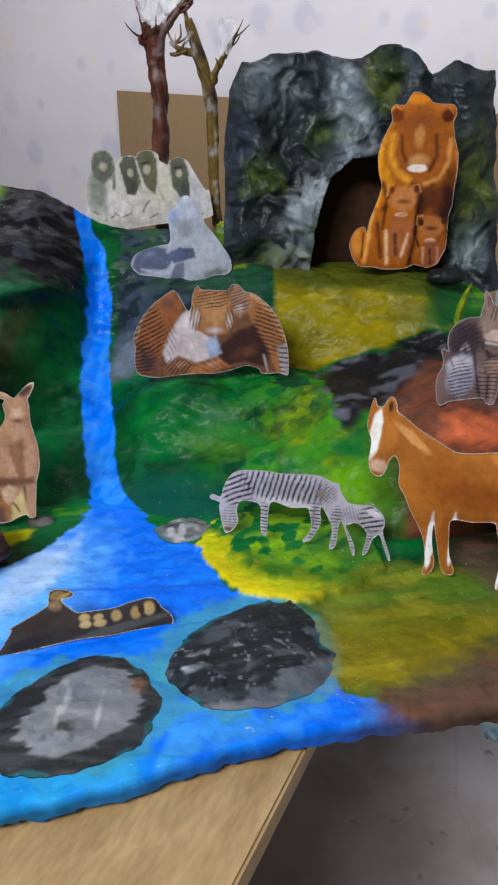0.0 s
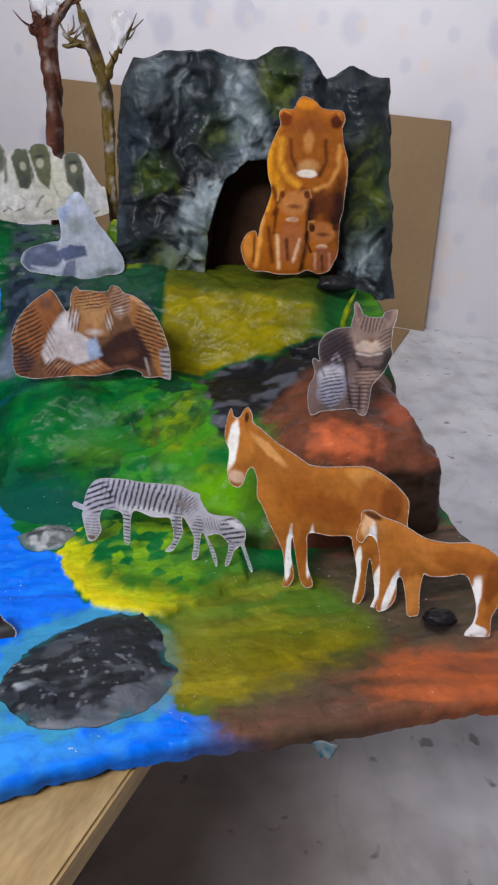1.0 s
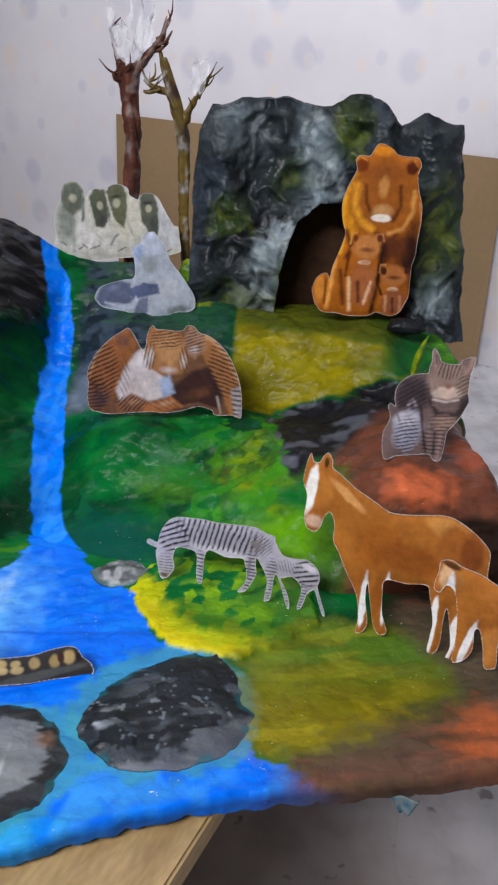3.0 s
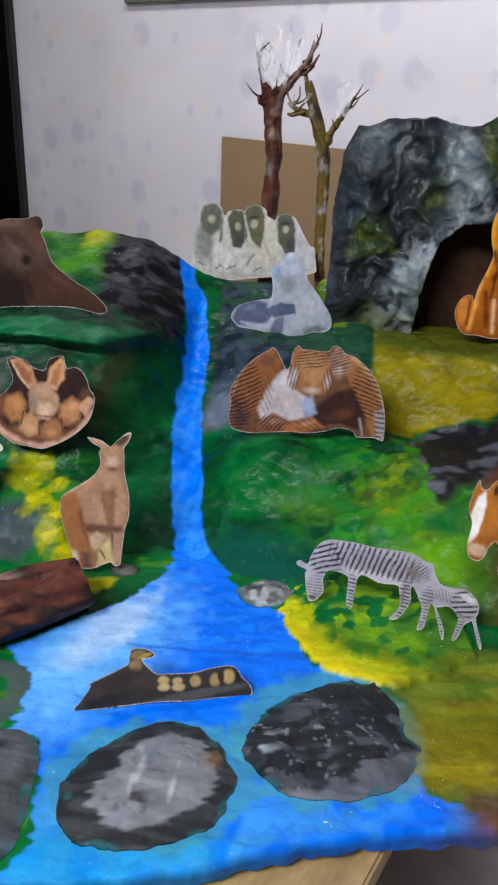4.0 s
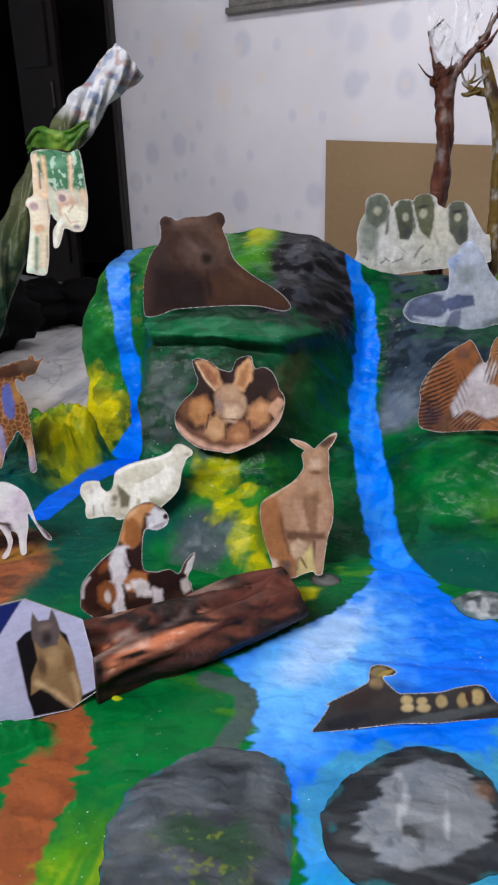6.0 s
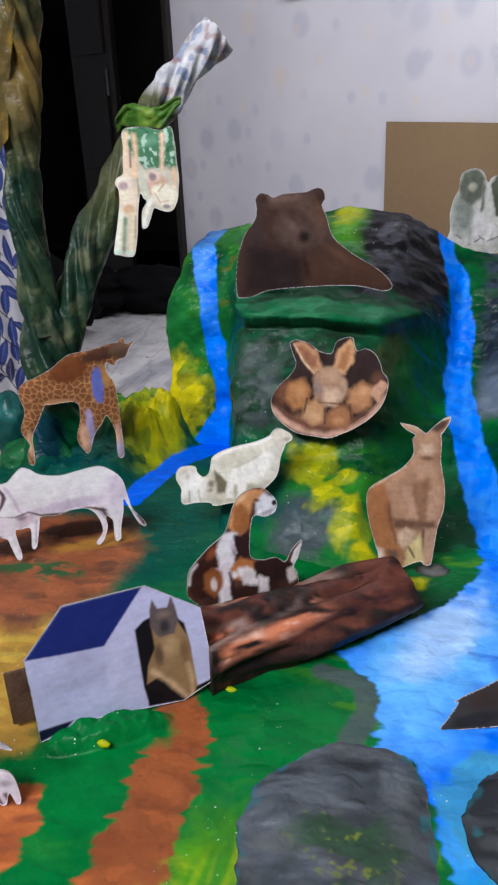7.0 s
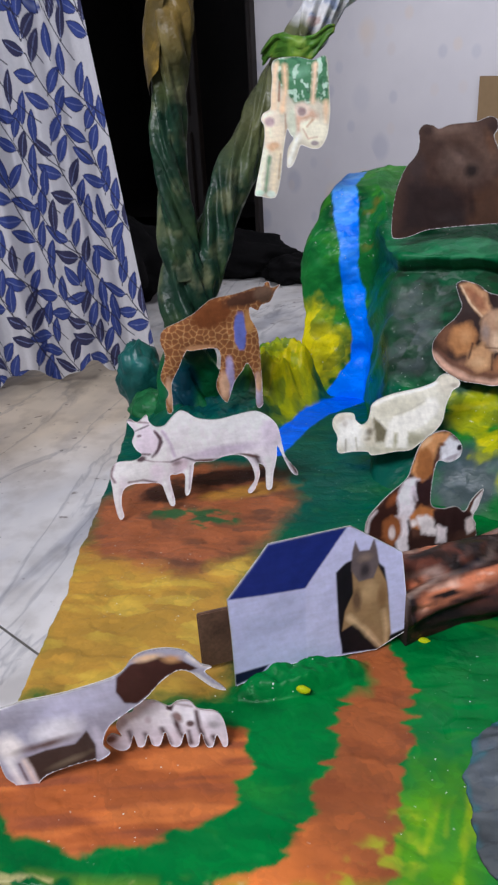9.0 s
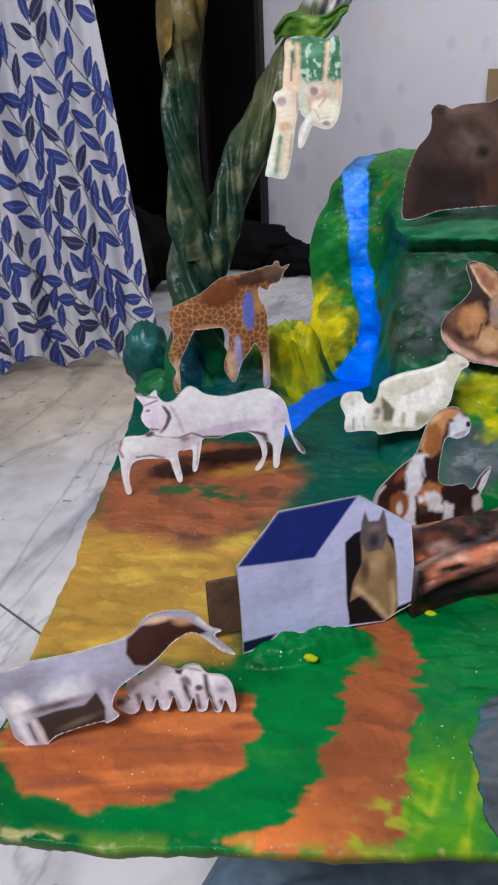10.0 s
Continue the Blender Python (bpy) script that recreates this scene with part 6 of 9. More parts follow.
c = Cutout([(-135, 211), (-130, 203), (-124, 204), (-120, 212), (-115, 216), (-110, 209), (-108, 200), (-99, 194), (-82, 182), (-66, 174), (-49, 165), (-40, 162), (-21, 164), (14, 172), (32, 168), (51, 157), (63, 146), (66, 137), (67, 117), (71, 100), (63, 70), (62, 41), (62, 14), (56, 4), (42, 0), (44, 20), (34, 62), (32, 46), (33, 17), (29, 2), (21, 2), (21, 21), (21, 43), (13, 74), (8, 85), (-13, 81), (-36, 79), (-37, 60), (-34, 35), (-26, 13), (-34, 7), (-42, 17), (-50, 49), (-55, 70), (-55, 48), (-49, 19), (-53, 5), (-61, 2), (-60, 20), (-64, 45), (-71, 62), (-82, 81), (-92, 101), (-99, 113), (-100, 134), (-106, 147), (-112, 140), (-115, 127), (-121, 119), (-131, 122), (-135, 137), (-134, 161), (-140, 180)], (0.341, 0.118, 0.019))
c.mass(-94, 114, 20.0, 35.6, 20, (0.391, 0.137, 0.021))
c.mass(-49, 118, 25.6, 27.9, 0, (0.329, 0.103, 0.014))
c.mass(-16, 112, 37.3, 18.0, 0, (0.251, 0.073, 0.011))
c.mass(22, 156, 26.5, 13.0, -20, (0.468, 0.205, 0.048))
c.mass(30, 138, 17.8, 26.7, 0, (0.295, 0.094, 0.017))
c.mass(48, 136, 11.8, 26.6, 0, (0.179, 0.049, 0.01))
c.mass(-120, 171, 15.8, 20.2, 0, (0.436, 0.159, 0.026))
c.mass(-130, 169, 6.0, 28.6, -5, (0.85, 0.805, 0.724), 0.4)
c.mass(-124, 132, 9.5, 8.4, 0, (0.597, 0.385, 0.265))
c.mass(-88, 171, 25.6, 5.3, -38, (0.559, 0.268, 0.082))
c.mass(-57, 47, 4.1, 33.8, 0, (0.85, 0.85, 0.85), 0.3)
c.mass(-33, 54, 3.3, 33.3, 0, (0.85, 0.85, 0.85), 0.3)
c.mass(21, 36, 3.9, 37.1, 0, (0.85, 0.836, 0.768), 0.3)
c.mass(44, 28, 5.1, 29.6, -5, (0.85, 0.81, 0.768), 0.3)
c.mass(-43, 55, 6.0, 25.9, 0, (0.293, 0.089, 0.014))
c.mass(-116, 205, 2.6, 6.5, 0, (0.058, 0.025, 0.009))
c.lit_from_above(0.8)
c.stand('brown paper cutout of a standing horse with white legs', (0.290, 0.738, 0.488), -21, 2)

c = Cutout([(-89, 119), (-78, 124), (-67, 120), (-46, 117), (-20, 107), (3, 107), (25, 113), (43, 111), (62, 99), (69, 95), (76, 84), (72, 72), (67, 65), (65, 45), (62, 29), (64, 11), (62, 5), (42, -1), (39, 3), (45, 19), (44, 40), (35, 63), (26, 74), (10, 67), (-7, 62), (-14, 62), (-15, 41), (-12, 13), (-16, 7), (-24, 7), (-29, 29), (-36, 50), (-41, 47), (-39, 25), (-44, 10), (-52, 2), (-58, 3), (-58, 26), (-62, 62), (-69, 88), (-78, 93), (-84, 82), (-91, 85), (-91, 96), (-89, 107)], (0.367, 0.129, 0.023))
c.mass(-75, 104, 14.9, 13.7, 0, (0.398, 0.161, 0.038))
c.mass(-81, 103, 6.3, 16.5, 0, (0.621, 0.378, 0.202))
c.mass(-74, 51, 5.8, 51.3, 0, (0.85, 0.85, 0.85), 0.3)
c.mass(-46, 30, 3.8, 29.3, -10, (0.85, 0.85, 0.843), 0.3)
c.mass(41, 39, 5.8, 42.4, 0, (0.85, 0.85, 0.85), 0.3)
c.mass(50, 9, 10.6, 7.1, 0, (0.85, 0.85, 0.85), 0.3)
c.mass(-27, 30, 6.3, 25.4, 0, (0.441, 0.18, 0.038))
c.mass(-11, 89, 29.3, 13.6, -15, (0.421, 0.153, 0.029))
c.mass(24, 87, 33.9, 14.8, -5, (0.294, 0.094, 0.015))
c.mass(55, 73, 7.9, 27.1, 0, (0.213, 0.062, 0.011))
c.mass(-20, 32, 7.5, 28.9, 0, (0.484, 0.194, 0.045))
c.mass(-76, 118, 11.1, 4.0, -10, (0.076, 0.028, 0.009))
c.lit_from_above(0.8)
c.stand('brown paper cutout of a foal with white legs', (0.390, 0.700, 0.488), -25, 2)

c = Cutout([(-88, 1), (-82, 10), (-72, 23), (-75, 25), (-66, 29), (-50, 35), (-34, 42), (-32, 49), (-29, 56), (-21, 57), (-11, 54), (-6, 49), (-11, 46), (-19, 45), (-12, 36), (-5, 30), (6, 29), (23, 28), (35, 28), (47, 30), (58, 31), (70, 31), (77, 27), (82, 18), (90, 9), (90, -1), (74, -1), (51, 0), (22, 0), (-1, 2), (-24, 2), (-57, 1)], (0.034, 0.031, 0.029))
c.mass(-23, 51, 7.9, 4.4, 10, (0.19, 0.14, 0.062))
c.mass(-16, 49, 8.0, 2.2, 15, (0.38, 0.265, 0.062))
c.mass(-26, 40, 6.8, 6.7, 0, (0.209, 0.144, 0.072))
c.mass(-42, 28, 23.6, 8.8, 15, (0.033, 0.024, 0.021))
c.mass(-17, 23, 14.8, 7.7, -15, (0.047, 0.036, 0.031))
c.mass(1, 23, 5.7, 4.4, 0, (0.367, 0.274, 0.119))
c.mass(1, 16, 6.3, 3.9, 0, (0.455, 0.348, 0.166))
c.mass(15, 21, 5.2, 3.9, 0, (0.395, 0.297, 0.134))
c.mass(16, 15, 6.9, 3.9, 0, (0.437, 0.333, 0.159))
c.mass(33, 19, 5.8, 5.6, 0, (0.315, 0.231, 0.101))
c.mass(53, 18, 5.3, 6.8, 0, (0.313, 0.221, 0.087))
c.mass(68, 20, 6.5, 7.3, 0, (0.408, 0.295, 0.119))
c.mass(34, 6, 52.8, 4.5, 4, (0.078, 0.082, 0.074))
c.mass(-57, 9, 22.3, 5.5, 8, (0.022, 0.021, 0.024))
c.mass(60, 21, 3.5, 5.6, 0, (0.044, 0.022, 0.017))
c.mass(78, 19, 3.6, 5.7, 0, (0.02, 0.014, 0.015))
c.lit_from_above(0.45, 0.3)
c.stand('dark paper cutout of a duck with ducklings on the pond', (-0.135, 0.635, 0.489), 20, 28)

c = Cutout([(-77, 19), (-72, 32), (-81, 54), (-72, 83), (-76, 104), (-75, 117), (-67, 126), (-49, 133), (-28, 143), (-16, 152), (-3, 161), (9, 164), (33, 167), (61, 174), (71, 175), (73, 179), (79, 180), (82, 172), (94, 175), (87, 166), (80, 153), (67, 148), (62, 141), (51, 146), (52, 130), (60, 113), (62, 84), (63, 23), (62, 1), (53, 2), (53, 41), (44, 66), (35, 55), (23, 39), (13, 13), (6, 14), (-3, 36), (5, 66), (2, 91), (-34, 91), (-42, 90), (-55, 65), (-66, 44), (-67, 18), (-69, 1), (-76, 1)], (0.312, 0.121, 0.039))
c.cells(8.5)
c.mass(-1, 141, 31.4, 20.4, 20, (0.145, 0.046, 0.015))
c.mass(48, 160, 35.2, 9.6, 12, (0.062, 0.026, 0.015))
c.mass(72, 163, 14.1, 11.2, 0, (0.106, 0.061, 0.039))
c.mass(36, 114, 7.9, 26.7, 0, (0.111, 0.138, 0.407), 0.3)
c.mass(18, 48, 6.5, 31.4, 0, (0.336, 0.289, 0.472))
c.mass(57, 23, 6.6, 26.6, 0, (0.419, 0.34, 0.419))
c.mass(-22, 94, 23.9, 5.0, 0, (0.506, 0.253, 0.119))
c.mass(-69, 31, 6.5, 22.9, 0, (0.554, 0.328, 0.202))
c.mass(9, 35, 7.3, 22.0, 0, (0.568, 0.338, 0.21))
c.mass(58, 37, 4.9, 14.0, 0, (0.565, 0.327, 0.194))
c.mass(49, 126, 6.3, 16.5, 0, (0.38, 0.19, 0.062))
c.lit_from_above(0.8)
c.stand('brown patterned paper cutout of giraffes beside the tree', (-0.765, 0.985, 0.528), 22, 2)

c = Cutout([(-71, 29), (-74, 44), (-69, 59), (-62, 67), (-52, 69), (-48, 60), (-45, 80), (-39, 99), (-33, 119), (-31, 133), (-37, 151), (-40, 174), (-37, 192), (-30, 210), (-24, 225), (-27, 238), (-21, 245), (-7, 245), (-1, 256), (5, 262), (17, 260), (27, 254), (34, 248), (48, 246), (64, 245), (70, 234), (67, 221), (72, 199), (80, 177), (82, 150), (81, 126), (81, 102), (78, 87), (79, 63), (80, 37), (75, 22), (69, 9), (54, 3), (33, 8), (18, 2), (-13, 1), (-33, 5), (-54, 6), (-65, 16)], (0.409, 0.119, 0.011))
c.mass(-25, 174, 19.0, 55.7, -5, (0.658, 0.266, 0.014))
c.mass(71, 105, 22.5, 59.3, 0, (0.035, 0.011, 0.007), 0.9)
c.mass(43, 113, 25.6, 27.4, 0, (0.116, 0.031, 0.01), 0.7)
c.mass(-40, 158, 12.5, 44.0, 0, (0.62, 0.205, 0.006), 0.8)
c.mass(-30, 102, 12.9, 27.6, 0, (0.466, 0.137, 0.011), 0.7)
c.stroke([(-36, 187), (-37, 161), (-32, 126), (-36, 102)], 6.2, (0.826, 0.368, 0.014))
c.stroke([(76, 181), (82, 155), (82, 129)], 3.7, (0.556, 0.236, 0.072))
c.mass(18, 193, 46.3, 54.4, 0, (0.332, 0.099, 0.014), 0.4)
c.stroke([(-20, 204), (-22, 176), (-10, 153), (9, 139)], 11.1, (0.799, 0.348, 0.028))
c.stroke([(66, 197), (67, 166), (55, 143), (35, 134)], 7.4, (0.658, 0.299, 0.072))
c.mass(17, 221, 27.4, 13.7, 0, (0.259, 0.075, 0.015), 0.8)
c.mass(11, 252, 16.5, 7.5, 0, (0.621, 0.216, 0.015), 0.6)
c.stroke([(-7, 204), (-4, 179), (7, 159)], 6.1, (0.135, 0.035, 0.006))
c.stroke([(44, 203), (48, 174), (39, 154)], 6.8, (0.116, 0.031, 0.007))
c.mass(19, 202, 8.0, 16.8, 0, (0.553, 0.242, 0.065), 0.7)
c.mass(21, 165, 16.3, 13.3, 0, (0.54, 0.271, 0.098), 0.6)
c.mass(21, 157, 14.4, 5.8, 0, (0.85, 0.747, 0.644), 0.3)
c.mass(-17, 232, 9.1, 10.8, 0, (0.18, 0.038, 0.007))
c.stroke([(-28, 236), (-21, 244), (-10, 238)], 3.0, (0.595, 0.213, 0.028))
c.mass(57, 230, 8.5, 10.3, 0, (0.098, 0.021, 0.007))
c.stroke([(47, 242), (57, 244), (64, 233)], 2.7, (0.452, 0.165, 0.04))
c.stroke([(-29, 135), (-20, 115), (-24, 96)], 9.5, (0.115, 0.028, 0.004))
c.stroke([(16, 133), (33, 116), (36, 92)], 9.5, (0.081, 0.021, 0.007))
c.mass(6, 112, 21.1, 18.8, 0, (0.55, 0.213, 0.058), 0.4)
c.stroke([(-21, 117), (-20, 132), (-13, 134)], 3.2, (0.694, 0.321, 0.093))
c.mass(-14, 125, 3.8, 5.4, 0, (0.182, 0.041, 0.011))
c.stroke([(17, 132), (27, 133), (30, 122)], 2.9, (0.563, 0.239, 0.093))
c.mass(23, 126, 3.8, 5.4, 0, (0.132, 0.034, 0.014))
c.mass(5, 108, 12.8, 4.2, 0, (0.226, 0.076, 0.024), 0.9)
c.mass(4, 88, 9.7, 3.7, 0, (0.796, 0.581, 0.415), 0.4)
c.mass(5, 53, 20.4, 35.4, 0, (0.401, 0.127, 0.04), 0.4)
c.stroke([(30, 113), (30, 88), (29, 60), (27, 35), (23, 9)], 9.6, (0.033, 0.01, 0.005))
c.stroke([(-21, 103), (-23, 84), (-24, 66)], 5.2, (0.097, 0.023, 0.005))
c.stroke([(-18, 62), (-12, 11)], 6.5, (0.844, 0.511, 0.254))
c.stroke([(17, 57), (10, 22)], 5.6, (0.805, 0.504, 0.29))
c.stroke([(-3, 57), (1, 25)], 6.6, (0.099, 0.029, 0.014))
c.stroke([(-43, 90), (-45, 52), (-49, 14)], 8.4, (0.815, 0.353, 0.072))
c.stroke([(-32, 74), (-23, 21)], 7.8, (0.125, 0.031, 0.007))
c.mass(-62, 43, 8.6, 23.2, 0, (0.625, 0.236, 0.035))
c.stroke([(-53, 58), (-53, 20)], 3.3, (0.157, 0.04, 0.008))
c.mass(53, 68, 19.6, 16.4, 0, (0.443, 0.154, 0.042), 0.4)
c.stroke([(29, 73), (29, 85), (38, 86)], 2.9, (0.613, 0.278, 0.093))
c.mass(36, 76, 4.2, 6.2, 0, (0.057, 0.015, 0.007))
c.mass(72, 78, 4.6, 5.6, 0, (0.074, 0.021, 0.009))
c.mass(53, 66, 11.8, 3.8, 0, (0.155, 0.049, 0.017), 0.9)
c.mass(54, 47, 8.6, 3.8, 0, (0.672, 0.446, 0.29), 0.4)
c.mass(57, 26, 18.7, 19.7, 0, (0.29, 0.089, 0.035), 0.4)
c.stroke([(27, 85), (28, 57), (37, 38)], 3.9, (0.028, 0.009, 0.004))
c.stroke([(44, 35), (46, 10)], 5.3, (0.6, 0.292, 0.134))
c.stroke([(67, 36), (69, 10)], 5.0, (0.52, 0.234, 0.113))
c.stroke([(55, 33), (58, 10)], 4.0, (0.075, 0.023, 0.01))
c.stroke([(81, 68), (85, 24), (76, 5)], 7.8, (0.029, 0.01, 0.006))
c.lit_from_above(0.8)
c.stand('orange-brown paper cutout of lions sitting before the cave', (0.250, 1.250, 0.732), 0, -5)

c = Cutout([(-106, 3), (-109, 15), (-104, 35), (-106, 59), (-101, 83), (-94, 97), (-94, 111), (-90, 121), (-78, 127), (-64, 126), (-56, 118), (-53, 109), (-49, 107), (-46, 113), (-36, 117), (-24, 118), (-15, 116), (-14, 121), (-4, 126), (10, 126), (21, 120), (23, 111), (31, 106), (38, 104), (41, 110), (52, 115), (64, 114), (74, 107), (80, 97), (91, 79), (102, 64), (109, 62), (112, 43), (115, 24), (111, 19), (92, 13), (72, 11), (38, 7), (-2, 2), (-37, -3), (-67, -2)], (0.56, 0.55, 0.49))
c.mass(-86, 60, 20, 45, 8, (0.26, 0.285, 0.24), 0.8)
c.stroke([(-56, 100), (-56, 70), (-62, 50)], 6, (0.10, 0.11, 0.09))
c.stroke([(-14, 88), (-10, 66)], 5, (0.12, 0.125, 0.10))
c.stroke([(38, 98), (44, 74)], 4, (0.30, 0.29, 0.24))
c.worn([(-94, 100), (-88, 122), (-66, 126), (-56, 112), (-58, 84), (-74, 72), (-90, 84)], (0.12, 0.135, 0.10), 5)
c.mass(-73, 100, 7, 7, 0, (0.40, 0.39, 0.29), 0.7)
c.worn([(-10, 68), (25, 109), (40, 97), (51, 61), (36, 42), (7, 27)], (0.60, 0.58, 0.48), 6)
c.worn([(73, 107), (94, 77), (112, 32), (88, 26), (75, 49)], (0.56, 0.56, 0.58), 5)
c.worn([(-67, 65), (-53, 57), (-40, 44), (-12, 27), (-42, 16), (-70, 15)], (0.64, 0.62, 0.58), 5)
c.worn([(-45, 102), (-37, 117), (-21, 116), (-16, 99), (-14, 72), (-20, 54), (-34, 56), (-40, 80)], (0.085, 0.095, 0.062), 2.5)
c.mass(-27, 90, 6, 7, 0, (0.42, 0.41, 0.31), 0.6)
c.mass(-24, 66, 7, 10, 10, (0.06, 0.062, 0.062), 0.8)
c.worn([(-15, 116), (-7, 125), (10, 126), (17, 113), (19, 87), (14, 56), (0, 66), (-11, 95)], (0.12, 0.125, 0.07), 2.5)
c.mass(1, 96, 7, 8, 0, (0.42, 0.41, 0.30), 0.6)
c.mass(-1, 106, 11, 3, 10, (0.05, 0.05, 0.036), 0.8)
c.worn([(41, 106), (47, 116), (64, 115), (71, 98), (75, 62), (72, 42), (58, 50), (46, 68)], (0.10, 0.11, 0.08), 2.5)
c.mass(57, 90, 6, 7, 0, (0.44, 0.42, 0.30), 0.6)
c.mass(56, 99, 11, 3, 5, (0.045, 0.045, 0.036), 0.8)
c.mass(66, 62, 6, 13, 10, (0.07, 0.075, 0.075), 0.8)
c.stroke([(-8, 26), (-2, 38), (4, 44)], 4.5, (0.14, 0.14, 0.15))
c.stroke([(-34, 42), (-20, 30)], 3, (0.40, 0.38, 0.33))
c.stroke([(20, 66), (30, 44)], 3, (0.44, 0.42, 0.34))
for x, z, turn in ((-60, 17, 1), (-53, 21, -1), (-40, 18, 1), (-33, 20, 1), (-90, 24, -1), (8, 17, 1), (14, 20, 1), (83, 24, -1), (93, 20, 1), (-75, 9, 1)):  # dark twigs in the litter at their feet
    c.stroke([(x - 4, z - 2 * turn), (x + 4, z + 3 * turn)], 2.6, (0.12, 0.11, 0.10))
c.mass(-28, 8, 70, 4, 0, (0.52, 0.50, 0.44), 0.8)
c.c *= np.array((0.82, 0.83, 0.82)) * (0.82 + 0.36 * fbm(c.u / 9, c.w / 14, 91, 3))[:, None]
c.lit_from_above(0.35, 0.6)
c.stand('grey-green and white paper cutout of four sitting monkeys', (-0.165, 1.385, 0.772), 0, 6)

c = Cutout([(-92, 25), (-94, 34), (-86, 48), (-69, 56), (-46, 63), (-29, 67), (-26, 81), (-28, 99), (-31, 112), (-24, 120), (-17, 124), (-12, 136), (-4, 142), (5, 143), (12, 135), (17, 128), (24, 121), (29, 108), (35, 96), (51, 78), (64, 60), (74, 44), (76, 26), (66, 17), (47, 15), (29, 8), (18, 0), (6, -1), (-13, 0), (-28, 7), (-47, 11), (-67, 13), (-81, 15)], (0.42, 0.46, 0.51))
c.worn([(-28, 99), (4, 104), (21, 118), (30, 97), (58, 62), (72, 31), (62, 18), (20, 16), (1, 1), (-17, 14), (-30, 54)], (0.46, 0.49, 0.53), 6)
c.mass(30, 55, 22, 22, -30, (0.52, 0.53, 0.55), 1.0)
c.worn([(-31, 114), (-20, 123), (-8, 139), (4, 143), (16, 128), (19, 109), (4, 104), (-25, 94)], (0.54, 0.58, 0.66), 6)
c.worn([(-29, 116), (-13, 122), (-14, 99), (-25, 94), (-30, 106)], (0.36, 0.44, 0.60), 7)
c.worn([(-17, 103), (9, 105), (13, 83), (-10, 73)], (0.33, 0.36, 0.36), 9)
c.stroke([(-24, 98), (-26, 78), (-27, 60)], 5, (0.58, 0.62, 0.72))
c.worn([(-92, 29), (-82, 50), (-57, 61), (-34, 58), (-32, 27), (-54, 19), (-82, 18)], (0.12, 0.14, 0.21), 3)
c.mass(-62, 48, 11, 6, 15, (0.19, 0.22, 0.31), 0.9)
c.worn([(-34, 49), (-11, 60), (12, 59), (15, 45), (-7, 39), (-31, 31)], (0.10, 0.125, 0.21), 3)
c.mass(8, 50, 6, 5, 0, (0.12, 0.14, 0.20), 0.8)
c.worn([(-76, 23), (-50, 21), (-31, 22), (-24, 36), (-17, 20), (-45, 13)], (0.56, 0.60, 0.68), 4)
c.worn([(-27, 9), (-19, 32), (-5, 37), (-4, 14), (-13, 0)], (0.17, 0.19, 0.26), 3)
c.worn([(30, 18), (53, 27), (68, 24), (57, 14), (32, 10)], (0.20, 0.23, 0.22), 6)
c.c *= np.array((0.74, 0.77, 0.82)) * (0.82 + 0.36 * fbm(c.u / 9, c.w / 14, 91, 3))[:, None]
c.lit_from_above(0.35, 0.5)
c.stand('white paper cutout of a bear with two grey cubs', (-0.090, 1.295, 0.694), 0, 6)

c = Cutout([(-109, 5), (-113, 22), (-111, 44), (-113, 56), (-109, 72), (-98, 92), (-84, 108), (-71, 119), (-59, 127), (-53, 131), (-47, 126), (-41, 116), (-35, 105), (-31, 101), (-27, 107), (-26, 120), (-23, 130), (-18, 137), (-12, 132), (0, 132), (16, 131), (26, 133), (31, 140), (41, 139), (49, 131), (63, 127), (80, 115), (93, 100), (103, 81), (111, 57), (114, 37), (115, 12), (111, 9), (100, 12), (84, 10), (74, 11), (71, 17), (51, 21), (27, 13), (3, 8), (-21, 8), (-46, 5), (-79, 0), (-96, 1)], (0.16, 0.075, 0.036))
c.worn([(-113, 25), (-110, 59), (-93, 95), (-70, 120), (-56, 131), (-41, 109), (-45, 94), (-57, 70), (-70, 38), (-88, 4), (-108, -1)], (0.29, 0.105, 0.034))
c.mass(-94, 22, 20, 22, 0, (0.11, 0.055, 0.045), 0.9)
c.stroke([(-109, 57), (-100, 87), (-82, 111), (-66, 126)], 4.4, (0.42, 0.25, 0.13))
c.mass(-60, 113, 11, 12, 0, (0.16, 0.07, 0.04), 0.8)
c.worn([(43, 122), (71, 133), (92, 111), (109, 80), (114, 27), (109, 10), (98, 12), (85, 44), (63, 83)], (0.36, 0.15, 0.05))
c.stroke([(60, 125), (78, 114), (93, 95), (108, 66)], 7, (0.54, 0.31, 0.15))
c.worn([(2, 38), (39, 72), (63, 82), (85, 44), (84, 19), (20, 14), (-13, 15)], (0.05, 0.022, 0.017), 5)
c.mass(52, 42, 22, 9, 25, (0.13, 0.05, 0.025), 0.9)
c.stroke([(22, 18), (50, 25), (80, 18)], 6, (0.19, 0.085, 0.05))
c.worn([(-70, 38), (-57, 70), (-42, 94), (-24, 105), (-15, 74), (8, 56), (8, 35), (-22, 24), (-49, 26), (-63, 22)], (0.60, 0.53, 0.50), 5)
c.mass(-46, 45, 15, 12, 30, (0.46, 0.38, 0.35), 1.0)
c.mass(-32, 84, 10, 14, 0, (0.70, 0.64, 0.61), 1.0)
c.worn([(-29, 110), (-20, 133), (9, 135), (28, 120), (34, 88), (23, 69), (-1, 66), (-21, 74)], (0.36, 0.16, 0.06))
c.worn([(-17, 115), (2, 127), (20, 115), (24, 97), (10, 77), (-7, 92)], (0.47, 0.24, 0.095), 6)
